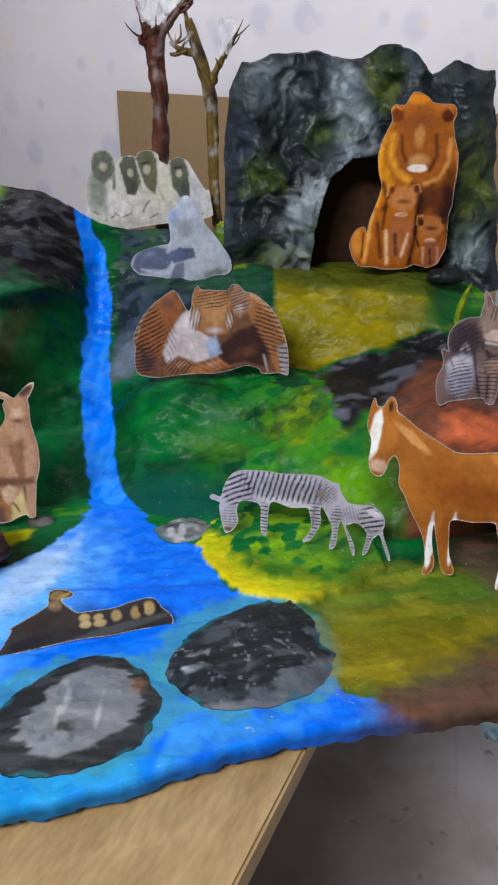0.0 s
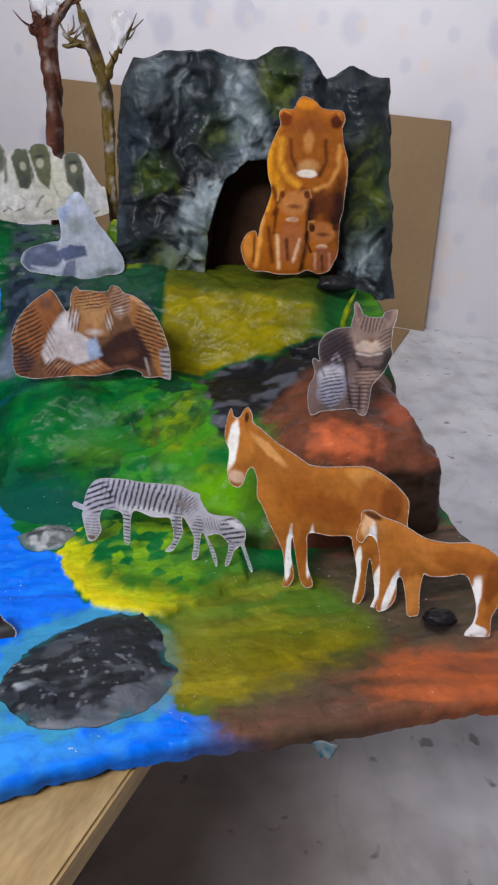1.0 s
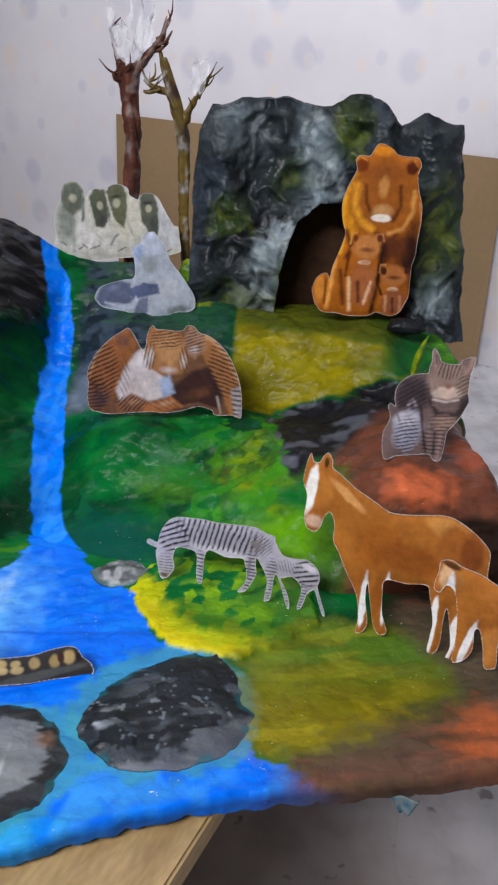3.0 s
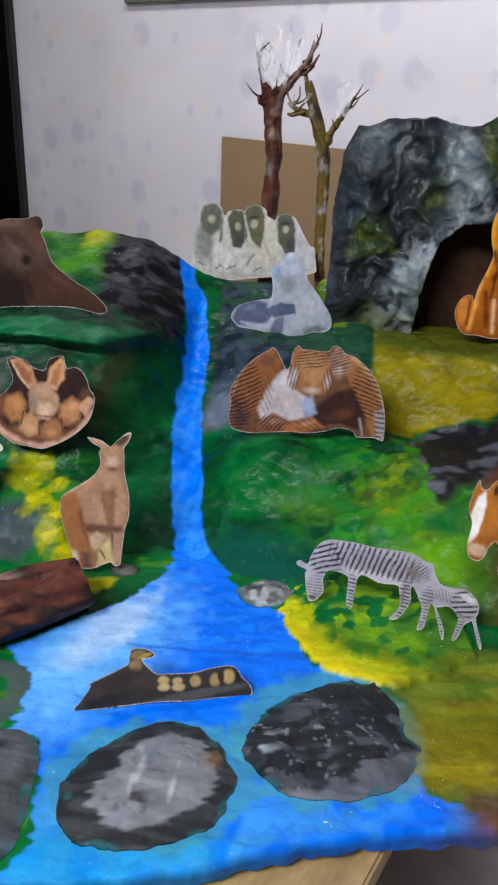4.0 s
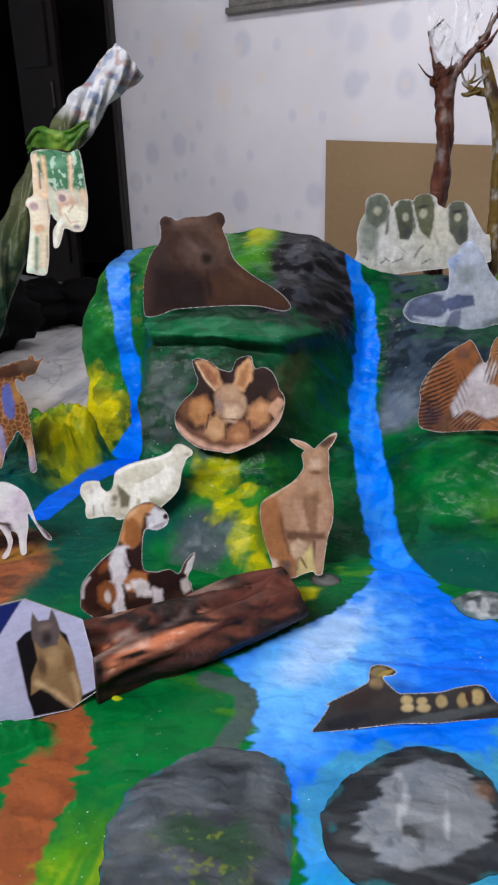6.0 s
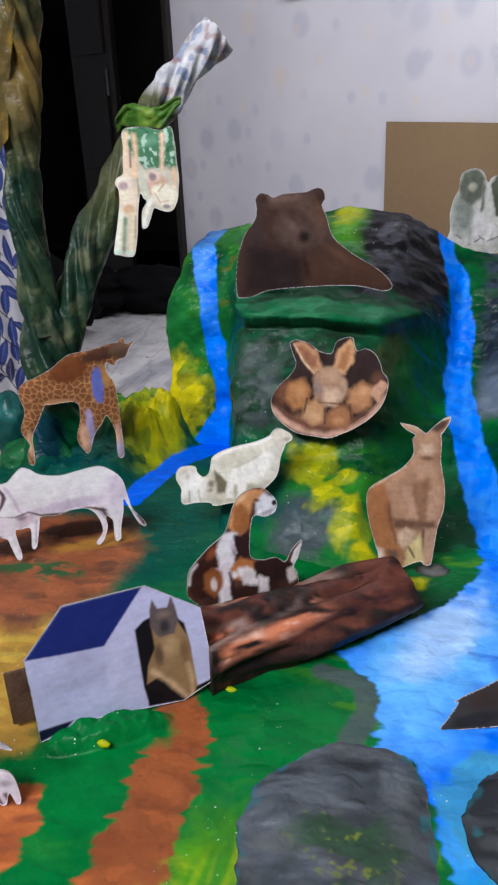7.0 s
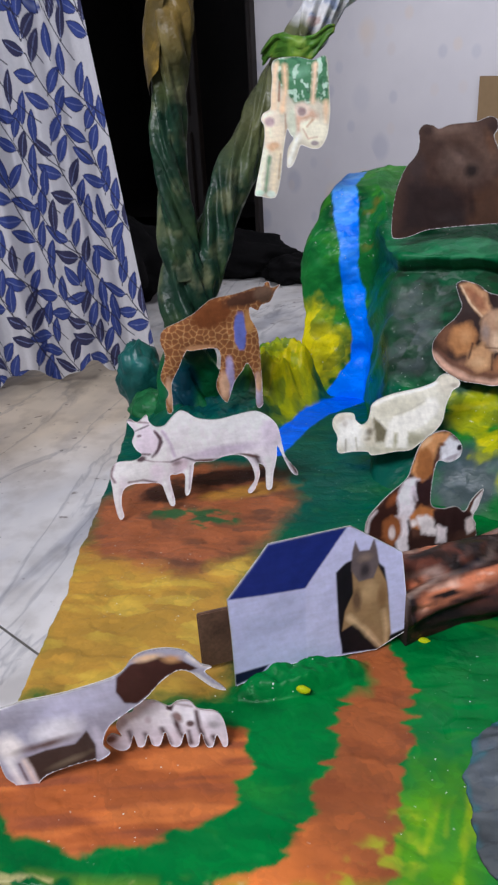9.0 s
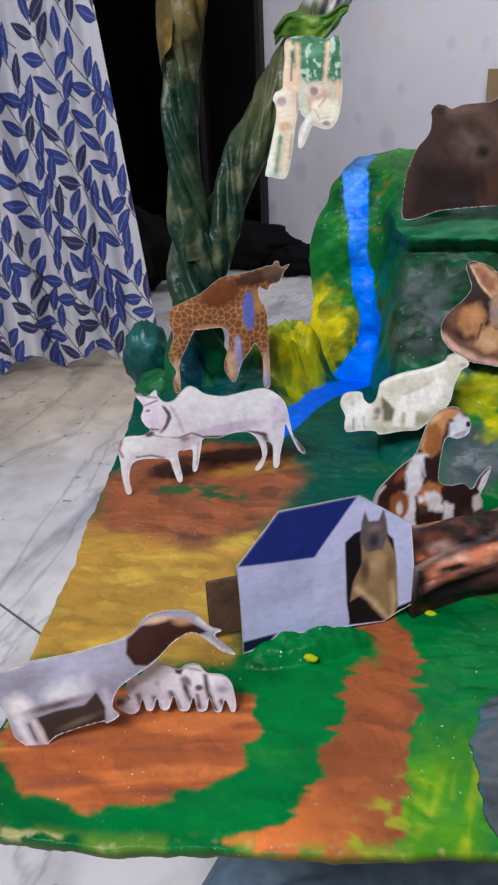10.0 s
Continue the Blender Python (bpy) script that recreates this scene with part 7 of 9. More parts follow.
c.mass(-20, 92, 6, 15, 0, (0.62, 0.54, 0.48), 0.9)
c.mass(6, 73, 13, 6, 0, (0.60, 0.50, 0.44), 0.9)
c.mass(27, 88, 5, 12, 0, (0.56, 0.46, 0.38), 0.9)
c.worn([(28, 120), (36, 138), (52, 132), (58, 107), (43, 94), (33, 101)], (0.36, 0.20, 0.12), 4)
c.mass(42, 106, 8, 6, 20, (0.54, 0.44, 0.37), 0.9)
c.worn([(-71, 15), (-47, 34), (-20, 23), (-30, 2), (-66, 1)], (0.26, 0.11, 0.055), 5)
c.mass(-42, 22, 12, 5, 10, (0.44, 0.24, 0.13), 0.9)
c.worn([(-31, 15), (10, 33), (28, 20), (-4, 9), (-30, 4)], (0.45, 0.17, 0.06), 4)
c.mass(2, 22, 12, 4, 20, (0.58, 0.34, 0.20), 0.9)
c.worn([(-6, 57), (7, 64), (15, 40), (-1, 32)], (0.36, 0.44, 0.60), 5)
c.worn([(98, 50), (110, 56), (115, 14), (106, 10)], (0.42, 0.38, 0.38), 4)
c.stroke([(78, 38), (84, 14)], 4, (0.40, 0.33, 0.29))
c.stripes(5.8, -60, 0.95, (-92, 67, 27, 46))
c.stripes(5.6, -80, 0.85, (-100, 26, 17, 26))
c.stripes(6.0, 25, 0.4, (-58, 60, 8, 34))
c.stripes(5.8, -105, 0.9, (86, 82, 24, 46))
c.stripes(7.0, -92, 0.8, (107, 34, 8, 25))
c.stripes(4.6, -78, 0.85, (2, 118, 24, 14))
c.stripes(5.0, -10, 0.7, (-22, 92, 10, 20))
c.stripes(5.0, 15, 0.7, (28, 92, 8, 18))
c.stripes(4.4, -70, 0.8, (43, 118, 15, 18))
c.stripes(4.6, -40, 0.8, (-48, 18, 22, 14))
c.stripes(6.4, 60, 0.35, (0, 20, 24, 10))
c.c *= np.array((0.86, 0.86, 0.9))
c.lit_from_above(0.4, 0.6)
c.stand('orange striped paper cutout of a tiger group on a ledge', (-0.035, 1.075, 0.608), -4, 4)

c = Cutout([(-11, 180), (-7, 180), (6, 177), (15, 171), (18, 170), (26, 178), (36, 187), (43, 189), (42, 182), (37, 173), (34, 168), (35, 159), (35, 141), (37, 128), (41, 107), (41, 82), (36, 63), (34, 49), (32, 30), (30, 15), (23, 13), (18, 17), (7, 13), (-3, 8), (-17, 7), (-28, 12), (-31, 26), (-36, 41), (-41, 59), (-45, 80), (-45, 98), (-39, 107), (-24, 117), (-9, 127), (1, 138), (5, 148), (3, 162), (6, 167), (-4, 173)], (0.30, 0.165, 0.092))
c.worn([(-45, 98), (-41, 106), (-25, 111), (-19, 91), (-18, 65), (-12, 43), (-3, 28), (-6, 10), (-22, 9), (-35, 26), (-44, 60)], (0.31, 0.13, 0.05), 5)
c.stroke([(-20, 98), (-18, 66), (-10, 40)], 5, (0.17, 0.075, 0.034))
c.worn([(-25, 111), (-2, 130), (3, 144), (23, 141), (35, 131), (40, 95), (38, 65), (20, 60), (-12, 62), (-17, 87)], (0.37, 0.205, 0.115), 6)
c.worn([(0, 107), (23, 116), (29, 94), (28, 68), (9, 67), (-1, 88)], (0.24, 0.125, 0.065), 7)
c.worn([(-7, 107), (2, 107), (11, 74), (13, 63), (5, 62), (-2, 88)], (0.46, 0.27, 0.165), 4)
c.worn([(24, 101), (36, 109), (37, 91), (30, 66), (23, 64)], (0.43, 0.25, 0.15), 4)
c.mass(20, 128, 12, 9, 0, (0.44, 0.27, 0.165), 1.0)
c.worn([(4, 162), (10, 171), (28, 172), (33, 162), (32, 149), (24, 143), (11, 143), (4, 151)], (0.35, 0.20, 0.115), 5)
c.worn([(14, 156), (24, 157), (27, 149), (20, 145), (12, 148)], (0.50, 0.34, 0.23), 5)
c.mass(19, 141, 9, 3, 0, (0.20, 0.10, 0.055), 0.9)
c.worn([(-10, 180), (5, 178), (13, 171), (7, 170), (-4, 175)], (0.44, 0.27, 0.16))
c.stroke([(-10, 181), (4, 178), (13, 173)], 2.2, (0.72, 0.55, 0.38))
c.worn([(22, 176), (30, 184), (41, 187), (37, 178), (29, 172)], (0.09, 0.05, 0.034))
c.stroke([(24, 178), (33, 185), (42, 188)], 2.2, (0.74, 0.58, 0.42))
c.stroke([(-43, 103), (-24, 115), (-3, 130)], 2.2, (0.62, 0.42, 0.24))
c.worn([(-15, 67), (32, 66), (32, 59), (-12, 57)], (0.15, 0.075, 0.042), 4)
c.worn([(21, 56), (33, 58), (31, 19), (21, 14)], (0.40, 0.24, 0.15), 4)
c.stroke([(20, 56), (19, 34)], 3.4, (0.075, 0.042, 0.026))
c.worn([(4, 36), (16, 50), (21, 16), (1, 12)], (0.58, 0.46, 0.20), 4)
c.worn([(-7, 51), (1, 57), (9, 52), (8, 42), (-1, 32), (-7, 39)], (0.52, 0.36, 0.23), 4)
c.stroke([(4, 34), (11, 22)], 3.0, (0.10, 0.055, 0.03))
c.worn([(-36, 32), (-25, 29), (-22, 9), (-32, 10)], (0.55, 0.42, 0.33), 4)
c.worn([(-19, 30), (-8, 27), (-8, 9), (-17, 8)], (0.13, 0.075, 0.055), 4)
c.lit_from_above(0.35, 0.6)
c.stand('tan paper cutout of a kangaroo with a joey', (-0.275, 0.838, 0.492), 6, 10)

c = Cutout([(-44, 135), (-38, 140), (-32, 140), (-18, 136), (-6, 128), (6, 125), (12, 127), (16, 139), (26, 145), (37, 146), (40, 137), (44, 130), (53, 133), (61, 131), (68, 125), (74, 114), (77, 105), (82, 100), (85, 91), (83, 76), (77, 61), (64, 46), (47, 33), (28, 23), (13, 17), (-7, 18), (-27, 20), (-43, 27), (-58, 39), (-65, 51), (-65, 66), (-55, 82), (-42, 95), (-35, 109), (-39, 121)], (0.022, 0.010, 0.008))
c.mass(-48, 72, 18, 22, 10, (0.13, 0.055, 0.028), 0.9)
c.mass(0, 36, 56, 13, 0, (0.20, 0.09, 0.045), 0.9)
c.mass(72, 95, 10, 12, 0, (0.09, 0.038, 0.02), 0.9)
c.stroke([(-65, 52), (-46, 34), (-18, 23), (9, 20), (36, 28), (64, 48), (83, 74)], 9.0, (0.56, 0.33, 0.235))
c.stroke([(-60, 56), (-42, 42), (-16, 32), (9, 29), (34, 36), (60, 55)], 5.0, (0.12, 0.05, 0.03))
c.worn([(-39, 135), (-29, 139), (-9, 127), (1, 105), (-11, 98), (-25, 114)], (0.38, 0.20, 0.10))
c.worn([(-33, 131), (-26, 132), (-11, 119), (-6, 107), (-14, 107), (-24, 118)], (0.24, 0.095, 0.045), 4)
c.stroke([(-38, 134), (-25, 113), (-10, 99)], 2.2, (0.62, 0.44, 0.28))
c.worn([(14, 103), (20, 130), (34, 144), (40, 135), (39, 116), (29, 100)], (0.50, 0.27, 0.13))
c.worn([(21, 108), (25, 126), (33, 135), (34, 118), (28, 106)], (0.34, 0.15, 0.06), 4)
c.worn([(-10, 96), (0, 107), (17, 107), (31, 92), (33, 74), (20, 60), (3, 60), (-8, 73)], (0.34, 0.20, 0.12), 5)
c.mass(11, 98, 12, 10, 0, (0.44, 0.28, 0.17), 1.0)
c.mass(-4, 80, 6, 14, 10, (0.25, 0.18, 0.15), 1.0)
c.mass(29, 84, 5, 10, 0, (0.38, 0.25, 0.16), 1.0)
c.worn([(4, 80), (20, 81), (27, 72), (18, 60), (4, 60)], (0.52, 0.36, 0.24), 6)
c.worn([(-42, 84), (-24, 91), (-15, 78), (-18, 57), (-35, 50), (-46, 66)], (0.36, 0.16, 0.06), 6)
c.mass(-27, 74, 8, 10, 0, (0.48, 0.24, 0.10), 1.0)
c.worn([(-20, 57), (-6, 66), (5, 57), (5, 39), (-9, 33), (-22, 41)], (0.46, 0.25, 0.12), 6)
c.mass(-8, 44, 9, 7, 0, (0.56, 0.34, 0.18), 1.0)
c.worn([(14, 52), (28, 61), (41, 53), (37, 34), (19, 31), (8, 41)], (0.30, 0.13, 0.055), 6)
c.mass(24, 41, 9, 6, 0, (0.43, 0.21, 0.10), 1.0)
c.worn([(37, 79), (53, 91), (66, 84), (64, 62), (47, 54), (35, 64)], (0.40, 0.19, 0.085), 6)
c.mass(54, 80, 8, 6, 20, (0.50, 0.27, 0.13), 1.0)
c.mass(46, 58, 9, 6, -20, (0.28, 0.12, 0.06), 1.0)
c.worn([(62, 78), (76, 95), (84, 89), (74, 68)], (0.46, 0.26, 0.16))
c.stroke([(-18, 66), (-21, 48)], 3.0, (0.05, 0.02, 0.013))
c.stroke([(6, 54), (7, 36)], 2.6, (0.06, 0.024, 0.015))
c.stroke([(38, 62), (41, 44)], 3.0, (0.06, 0.024, 0.015))
c.stroke([(-2, 62), (30, 62)], 2.4, (0.10, 0.045, 0.025))
c.lit_from_above(0.35, 0.6)
c.stand('brown paper cutout of rabbits in a dark burrow', (-0.400, 0.952, 0.590), 0, 16)

c = Cutout([(-66, 45), (-63, 60), (-56, 70), (-40, 85), (-22, 98), (-15, 114), (-6, 134), (9, 142), (24, 140), (38, 124), (37, 111), (25, 107), (13, 111), (9, 103), (6, 85), (6, 64), (19, 56), (35, 55), (46, 47), (54, 59), (67, 68), (62, 50), (56, 38), (60, 27), (52, 5), (-32, 7), (-64, 28)], (0.10, 0.045, 0.03))
c.worn([(-64, 37), (-57, 66), (-40, 83), (-27, 91), (-31, 76), (-33, 57), (-38, 25), (-60, 27)], (0.042, 0.016, 0.012))
c.stroke([(-64, 46), (-61, 60), (-54, 68)], 4, (0.62, 0.55, 0.55))
c.mass(-36, 78, 6, 10, -40, (0.26, 0.08, 0.028), 0.8)
c.mass(-2, 20, 60, 11, 0, (0.045, 0.02, 0.016), 0.7)
c.worn([(-24, 98), (-6, 97), (2, 84), (-11, 72), (-19, 41), (-23, 22), (-32, 27), (-29, 60), (-31, 80)], (0.84, 0.79, 0.82))
c.worn([(-11, 93), (7, 92), (6, 69), (-3, 58), (-13, 73)], (0.035, 0.016, 0.016))
c.stroke([(-15, 88), (-10, 72)], 4, (0.70, 0.62, 0.68))
c.worn([(-17, 105), (-6, 134), (9, 142), (24, 139), (23, 131), (11, 127), (7, 113), (1, 97), (-10, 97)], (0.66, 0.31, 0.12))
c.worn([(-9, 124), (-1, 128), (6, 118), (6, 99), (-5, 92), (-12, 104)], (0.40, 0.15, 0.045))
c.mass(-1, 134, 9, 4, 30, (0.76, 0.46, 0.24), 0.8)
c.worn([(24, 134), (38, 124), (37, 111), (25, 107), (15, 112), (17, 126)], (0.85, 0.84, 0.85))
c.mass(27, 112, 9, 2.4, 10, (0.50, 0.45, 0.47), 0.7)
c.mass(36, 121, 3.0, 3.4, 0, (0.03, 0.02, 0.024), 0.5)
c.mass(16, 128, 5, 2.4, -20, (0.20, 0.08, 0.035), 0.9)
c.worn([(-33, 58), (-22, 56), (-20, 15), (-31, 13)], (0.83, 0.75, 0.76))
c.worn([(-46, 54), (-38, 60), (-28, 53), (-28, 36), (-38, 25), (-48, 37)], (0.27, 0.09, 0.03))
c.mass(-37, 40, 4, 8, 0, (0.68, 0.56, 0.52), 0.7)
c.worn([(-18, 54), (-6, 65), (9, 57), (9, 42), (-7, 38), (-15, 44)], (0.50, 0.19, 0.06))
c.worn([(-9, 52), (1, 52), (16, 40), (11, 28), (-3, 32)], (0.82, 0.76, 0.74))
c.mass(-13, 46, 5, 5, 0, (0.80, 0.72, 0.68), 0.7)
c.worn([(9, 55), (32, 56), (54, 42), (52, 26), (26, 24), (11, 38)], (0.032, 0.015, 0.014))
c.worn([(14, 38), (24, 32), (24, 16), (14, 18)], (0.76, 0.68, 0.68))
c.worn([(47, 36), (57, 40), (58, 22), (50, 20)], (0.75, 0.64, 0.60))
c.shape([(52, 46), (57, 58), (67, 68), (62, 51), (56, 40)], (0.82, 0.79, 0.76))
c.stroke([(-19, 50), (-15, 22)], 4, (0.03, 0.014, 0.013))
c.lit_from_above(0.35, 0.5)
c.stand('brown, black and white paper cutout of beagles behind the log', (-0.435, 0.738, 0.492), 36, 3)

c = Cutout([(-82, 59), (-80, 70), (-72, 75), (-57, 75), (-54, 67), (-47, 61), (-40, 66), (-37, 77), (-35, 86), (-26, 93), (-7, 100), (19, 106), (37, 113), (43, 120), (50, 123), (58, 120), (66, 114), (66, 108), (59, 103), (56, 96), (52, 86), (48, 66), (40, 54), (24, 40), (11, 30), (-6, 28), (-33, 23), (-40, 27), (-57, 27), (-74, 25), (-77, 35), (-76, 45)], (0.58, 0.55, 0.43))
c.worn([(-37, 77), (-35, 86), (-26, 93), (19, 106), (44, 112), (52, 90), (44, 60), (20, 52), (-14, 56), (-30, 60)], (0.68, 0.65, 0.54))
c.stroke([(-34, 85), (-6, 97), (25, 105), (40, 112)], 4.5, (0.82, 0.81, 0.76))
c.worn([(-31, 82), (-7, 93), (20, 97), (26, 89), (12, 79), (-10, 70), (-26, 71)], (0.56, 0.53, 0.42), 9)
c.worn([(42, 103), (45, 118), (55, 121), (61, 114), (70, 110), (62, 105), (53, 99)], (0.66, 0.61, 0.50), 5)
c.mass(60, 109, 5, 3, 0, (0.42, 0.37, 0.30), 0.9)
c.worn([(-47, 59), (-39, 61), (-31, 70), (-26, 54), (-31, 35), (-40, 35), (-47, 42)], (0.56, 0.51, 0.40), 4)
c.mass(-38, 52, 6, 5, 40, (0.22, 0.19, 0.14), 0.9)
c.mass(-40, 43, 5, 3, 20, (0.26, 0.22, 0.15), 0.9)
c.worn([(-32, 68), (-26, 64), (-17, 53), (-21, 41), (-29, 40)], (0.15, 0.13, 0.08), 3)
c.worn([(-13, 47), (-3, 51), (20, 50), (27, 45), (17, 38), (-6, 36)], (0.36, 0.34, 0.24), 5)
c.worn([(-14, 63), (-8, 70), (13, 78), (27, 87), (31, 94), (39, 93), (44, 84), (39, 73), (28, 62), (17, 57), (7, 54), (8, 31), (-3, 31), (-3, 52), (-10, 54), (-11, 33), (-18, 33)], (0.80, 0.77, 0.69))
c.stroke([(-8, 73), (12, 81), (26, 90)], 2.0, (0.48, 0.45, 0.36))
c.mass(-60, 50, 18, 26, 0, (0.80, 0.78, 0.72), 0.7)
c.mass(-72, 68, 7, 4, 20, (0.50, 0.46, 0.38), 0.9)
c.mass(-60, 70, 5, 3, -20, (0.62, 0.58, 0.50), 0.9)
c.mass(-67, 62, 3.5, 5, 0, (0.58, 0.54, 0.48), 0.9)
c.stroke([(-66, 42), (-66, 27)], 2.4, (0.34, 0.31, 0.25))
c.stroke([(-54, 44), (-52, 29)], 2.4, (0.40, 0.37, 0.28))
c.mass(-10, 30, 24, 3.2, 0, (0.50, 0.47, 0.35), 0.8)
c.lit_from_above(0.35, 0.5)
c.stand('white paper cutout of a sheep and lambs', (-0.485, 0.882, 0.512), 14, 12)

c = Cutout([(-80, 96), (-43, 138), (29, 136), (76, 100), (82, 44), (85, 18), (53, 4), (20, 8), (-30, 16), (-79, 9), (-79, 60)], (0.53, 0.54, 0.78), sharp=True)
c.mass(-50, 52, 30.5, 27.9, 0, (0.50, 0.515, 0.75), 0.9)
c.shape([(-13, 88), (27, 136), (76, 100), (82, 44), (85, 18), (53, 4), (20, 8), (-14, 13)], (0.59, 0.59, 0.83))
c.shape([(-79, 96), (-43, 137), (26, 136), (-13, 88)], (0.014, 0.026, 0.18))
c.shape([(15, 95), (24, 102), (35, 104), (50, 100), (60, 88), (64, 60), (64, 20), (60, 5), (20, 10), (17, 32)], (0.01, 0.008, 0.012))
c.shape([(19, 10), (22, 30), (35, 33), (53, 12), (70, 17), (85, 21), (85, 13), (53, 4)], (0.01, 0.009, 0.011))
c.shape([(31, 70), (30, 93), (35, 106), (53, 94), (62, 73), (65, 43), (67, 17), (60, 5), (46, 24), (33, 39), (20, 34), (23, 54)], (0.33, 0.20, 0.095))
c.shape([(29, 93), (30, 110), (33, 121), (37, 110), (46, 109), (50, 120), (53, 108), (55, 94), (50, 80), (36, 80)], (0.14, 0.105, 0.105))
c.mass(42, 102, 8, 5, 0, (0.24, 0.17, 0.14), 0.9)
c.mass(42, 90, 6, 9, 0, (0.045, 0.035, 0.04), 0.9)
c.mass(45, 68, 10, 12, 0, (0.50, 0.32, 0.16), 0.9)
c.mass(34, 62, 5, 12, 0, (0.15, 0.085, 0.05), 0.8)
c.mass(58, 58, 5, 14, 0, (0.24, 0.13, 0.06), 0.8)
c.stroke([(27, 46), (40, 30), (56, 8)], 6.5, (0.66, 0.45, 0.25))
c.stroke([(60, 44), (62, 26), (62, 10)], 6.0, (0.60, 0.39, 0.21))
c.shape([(-79, 22), (-48, 22), (-56, 15), (-79, 10)], (0.009, 0.012, 0.038))
c.stand('white paper cutout of a kennel with a blue roof', (-0.492, 0.552, 0.486), 37, 2)

c = Cutout([(-58, 66), (-50, 69), (-23, 76), (9, 80), (44, 88), (56, 100), (64, 105), (80, 106), (94, 101), (104, 88), (112, 83), (107, 79), (121, 60), (112, 64), (103, 74), (96, 82), (87, 85), (74, 77), (62, 64), (47, 54), (33, 43), (27, 28), (31, 19), (21, 13), (17, 15), (-17, 6), (-28, -7), (-36, -10), (-41, 1), (-47, 10), (-50, 29), (-56, 46)], (0.36, 0.345, 0.42))
c.mass(10, 66, 40, 13, 14, (0.47, 0.455, 0.58), 0.9)
c.mass(-34, 62, 20, 13, 10, (0.30, 0.285, 0.34), 0.9)
c.mass(-4, 46, 20, 12, 15, (0.74, 0.72, 0.76), 0.9)
c.mass(-40, 36, 11, 14, 0, (0.78, 0.72, 0.69), 0.8)
c.mass(-14, 35, 26, 4, 12, (0.13, 0.085, 0.08), 1.0)
c.shape([(-30, 25), (-14, 30), (7, 32), (17, 43), (22, 29), (20, 13), (-17, 7), (-24, 0), (-26, 14)], (0.055, 0.036, 0.03))
c.mass(0, 17, 20, 3.5, 20, (0.16, 0.13, 0.09), 1.0)
c.stroke([(-42, 24), (-38, 8), (-34, -7)], 7.0, (0.80, 0.77, 0.77))
c.stroke([(-31, 22), (-28, 8), (-25, -3)], 5.5, (0.74, 0.62, 0.57))
c.stroke([(-35, 20), (-32, 4)], 2.2, (0.09, 0.045, 0.04))
c.stroke([(23, 42), (25, 28), (26, 17)], 6.0, (0.54, 0.51, 0.60))
c.stroke([(-50, 69), (-23, 76), (9, 80), (42, 87)], 2.2, (0.82, 0.81, 0.82))
c.shape([(44, 86), (55, 96), (72, 101), (92, 93), (102, 84), (91, 82), (76, 79), (66, 68), (56, 61), (47, 63), (42, 74)], (0.05, 0.018, 0.014))
c.mass(68, 100, 12, 3.5, 5, (0.62, 0.42, 0.26), 0.9)
c.mass(84, 96, 9, 4.5, -15, (0.50, 0.27, 0.12), 0.9)
c.stroke([(96, 96), (106, 86), (112, 82)], 4.0, (0.70, 0.64, 0.63))
c.stroke([(100, 80), (110, 68), (119, 61)], 2.2, (0.70, 0.66, 0.62))
c.lit_from_above(0.4, 0.3)
c.stand('grey and brown paper cutout of a goat standing in its pen', (-0.640, 0.385, 0.488), 30, 3)

c = Cutout([(-41, 10), (-45, 17), (-40, 23), (-33, 20), (-36, 30), (-31, 40), (-23, 42), (-17, 51), (-5, 51), (5, 45), (12, 49), (21, 48), (27, 40), (39, 37), (45, 28), (47, 6), (43, 2), (39, 14), (35, 3), (30, 4), (27, 17), (24, 5), (17, 5), (15, 18), (10, 6), (3, 7), (0, 20), (-5, 8), (-11, 9), (-13, 19), (-17, 9), (-22, 9), (-24, 20), (-28, 9), (-34, 6)], (0.66, 0.62, 0.68))
c.mass(0, 34, 40, 12, 0, (0.78, 0.76, 0.80), 0.8)
for pts, w in (([(8, 36), (11, 20), (16, 7)], 4.6), ([(25, 38), (26, 23), (31, 4)], 3.8), ([(-2, 24), (3, 9)], 5.0), ([(-15, 20), (-13, 9)], 5.0), ([(-27, 24), (-25, 11)], 4.6), ([(18, 20), (19, 8)], 3.4), ([(36, 13), (38, 4)], 3.6)):  # dark gaps between the legs
    c.stroke(pts, w, (0.07, 0.040, 0.042))
c.shape([(3, 48), (9, 45), (7, 40), (3, 42)], (0.05, 0.03, 0.035))
c.mass(20, 27, 3.5, 3, 0, (0.12, 0.08, 0.08), 0.7)
c.mass(11, 34, 3, 6, 20, (0.24, 0.16, 0.15), 0.8)
c.mass(37, 24, 5, 4, -20, (0.40, 0.38, 0.41), 0.8)
c.stroke([(10, 47), (22, 43)], 2.0, (0.32, 0.26, 0.27))
c.mass(-30, 33, 3, 4, 0, (0.58, 0.52, 0.56), 0.8)
c.mass(-12, 33, 3, 4, 0, (0.56, 0.50, 0.54), 0.8)
c.mass(-42, 18, 7, 4, 10, (0.20, 0.13, 0.11), 0.8)
c.lit_from_above(0.35, 0.35)
c.stand('white and brown spotted paper cutout of a row of kids', (-0.580, 0.426, 0.488), 26, 3)

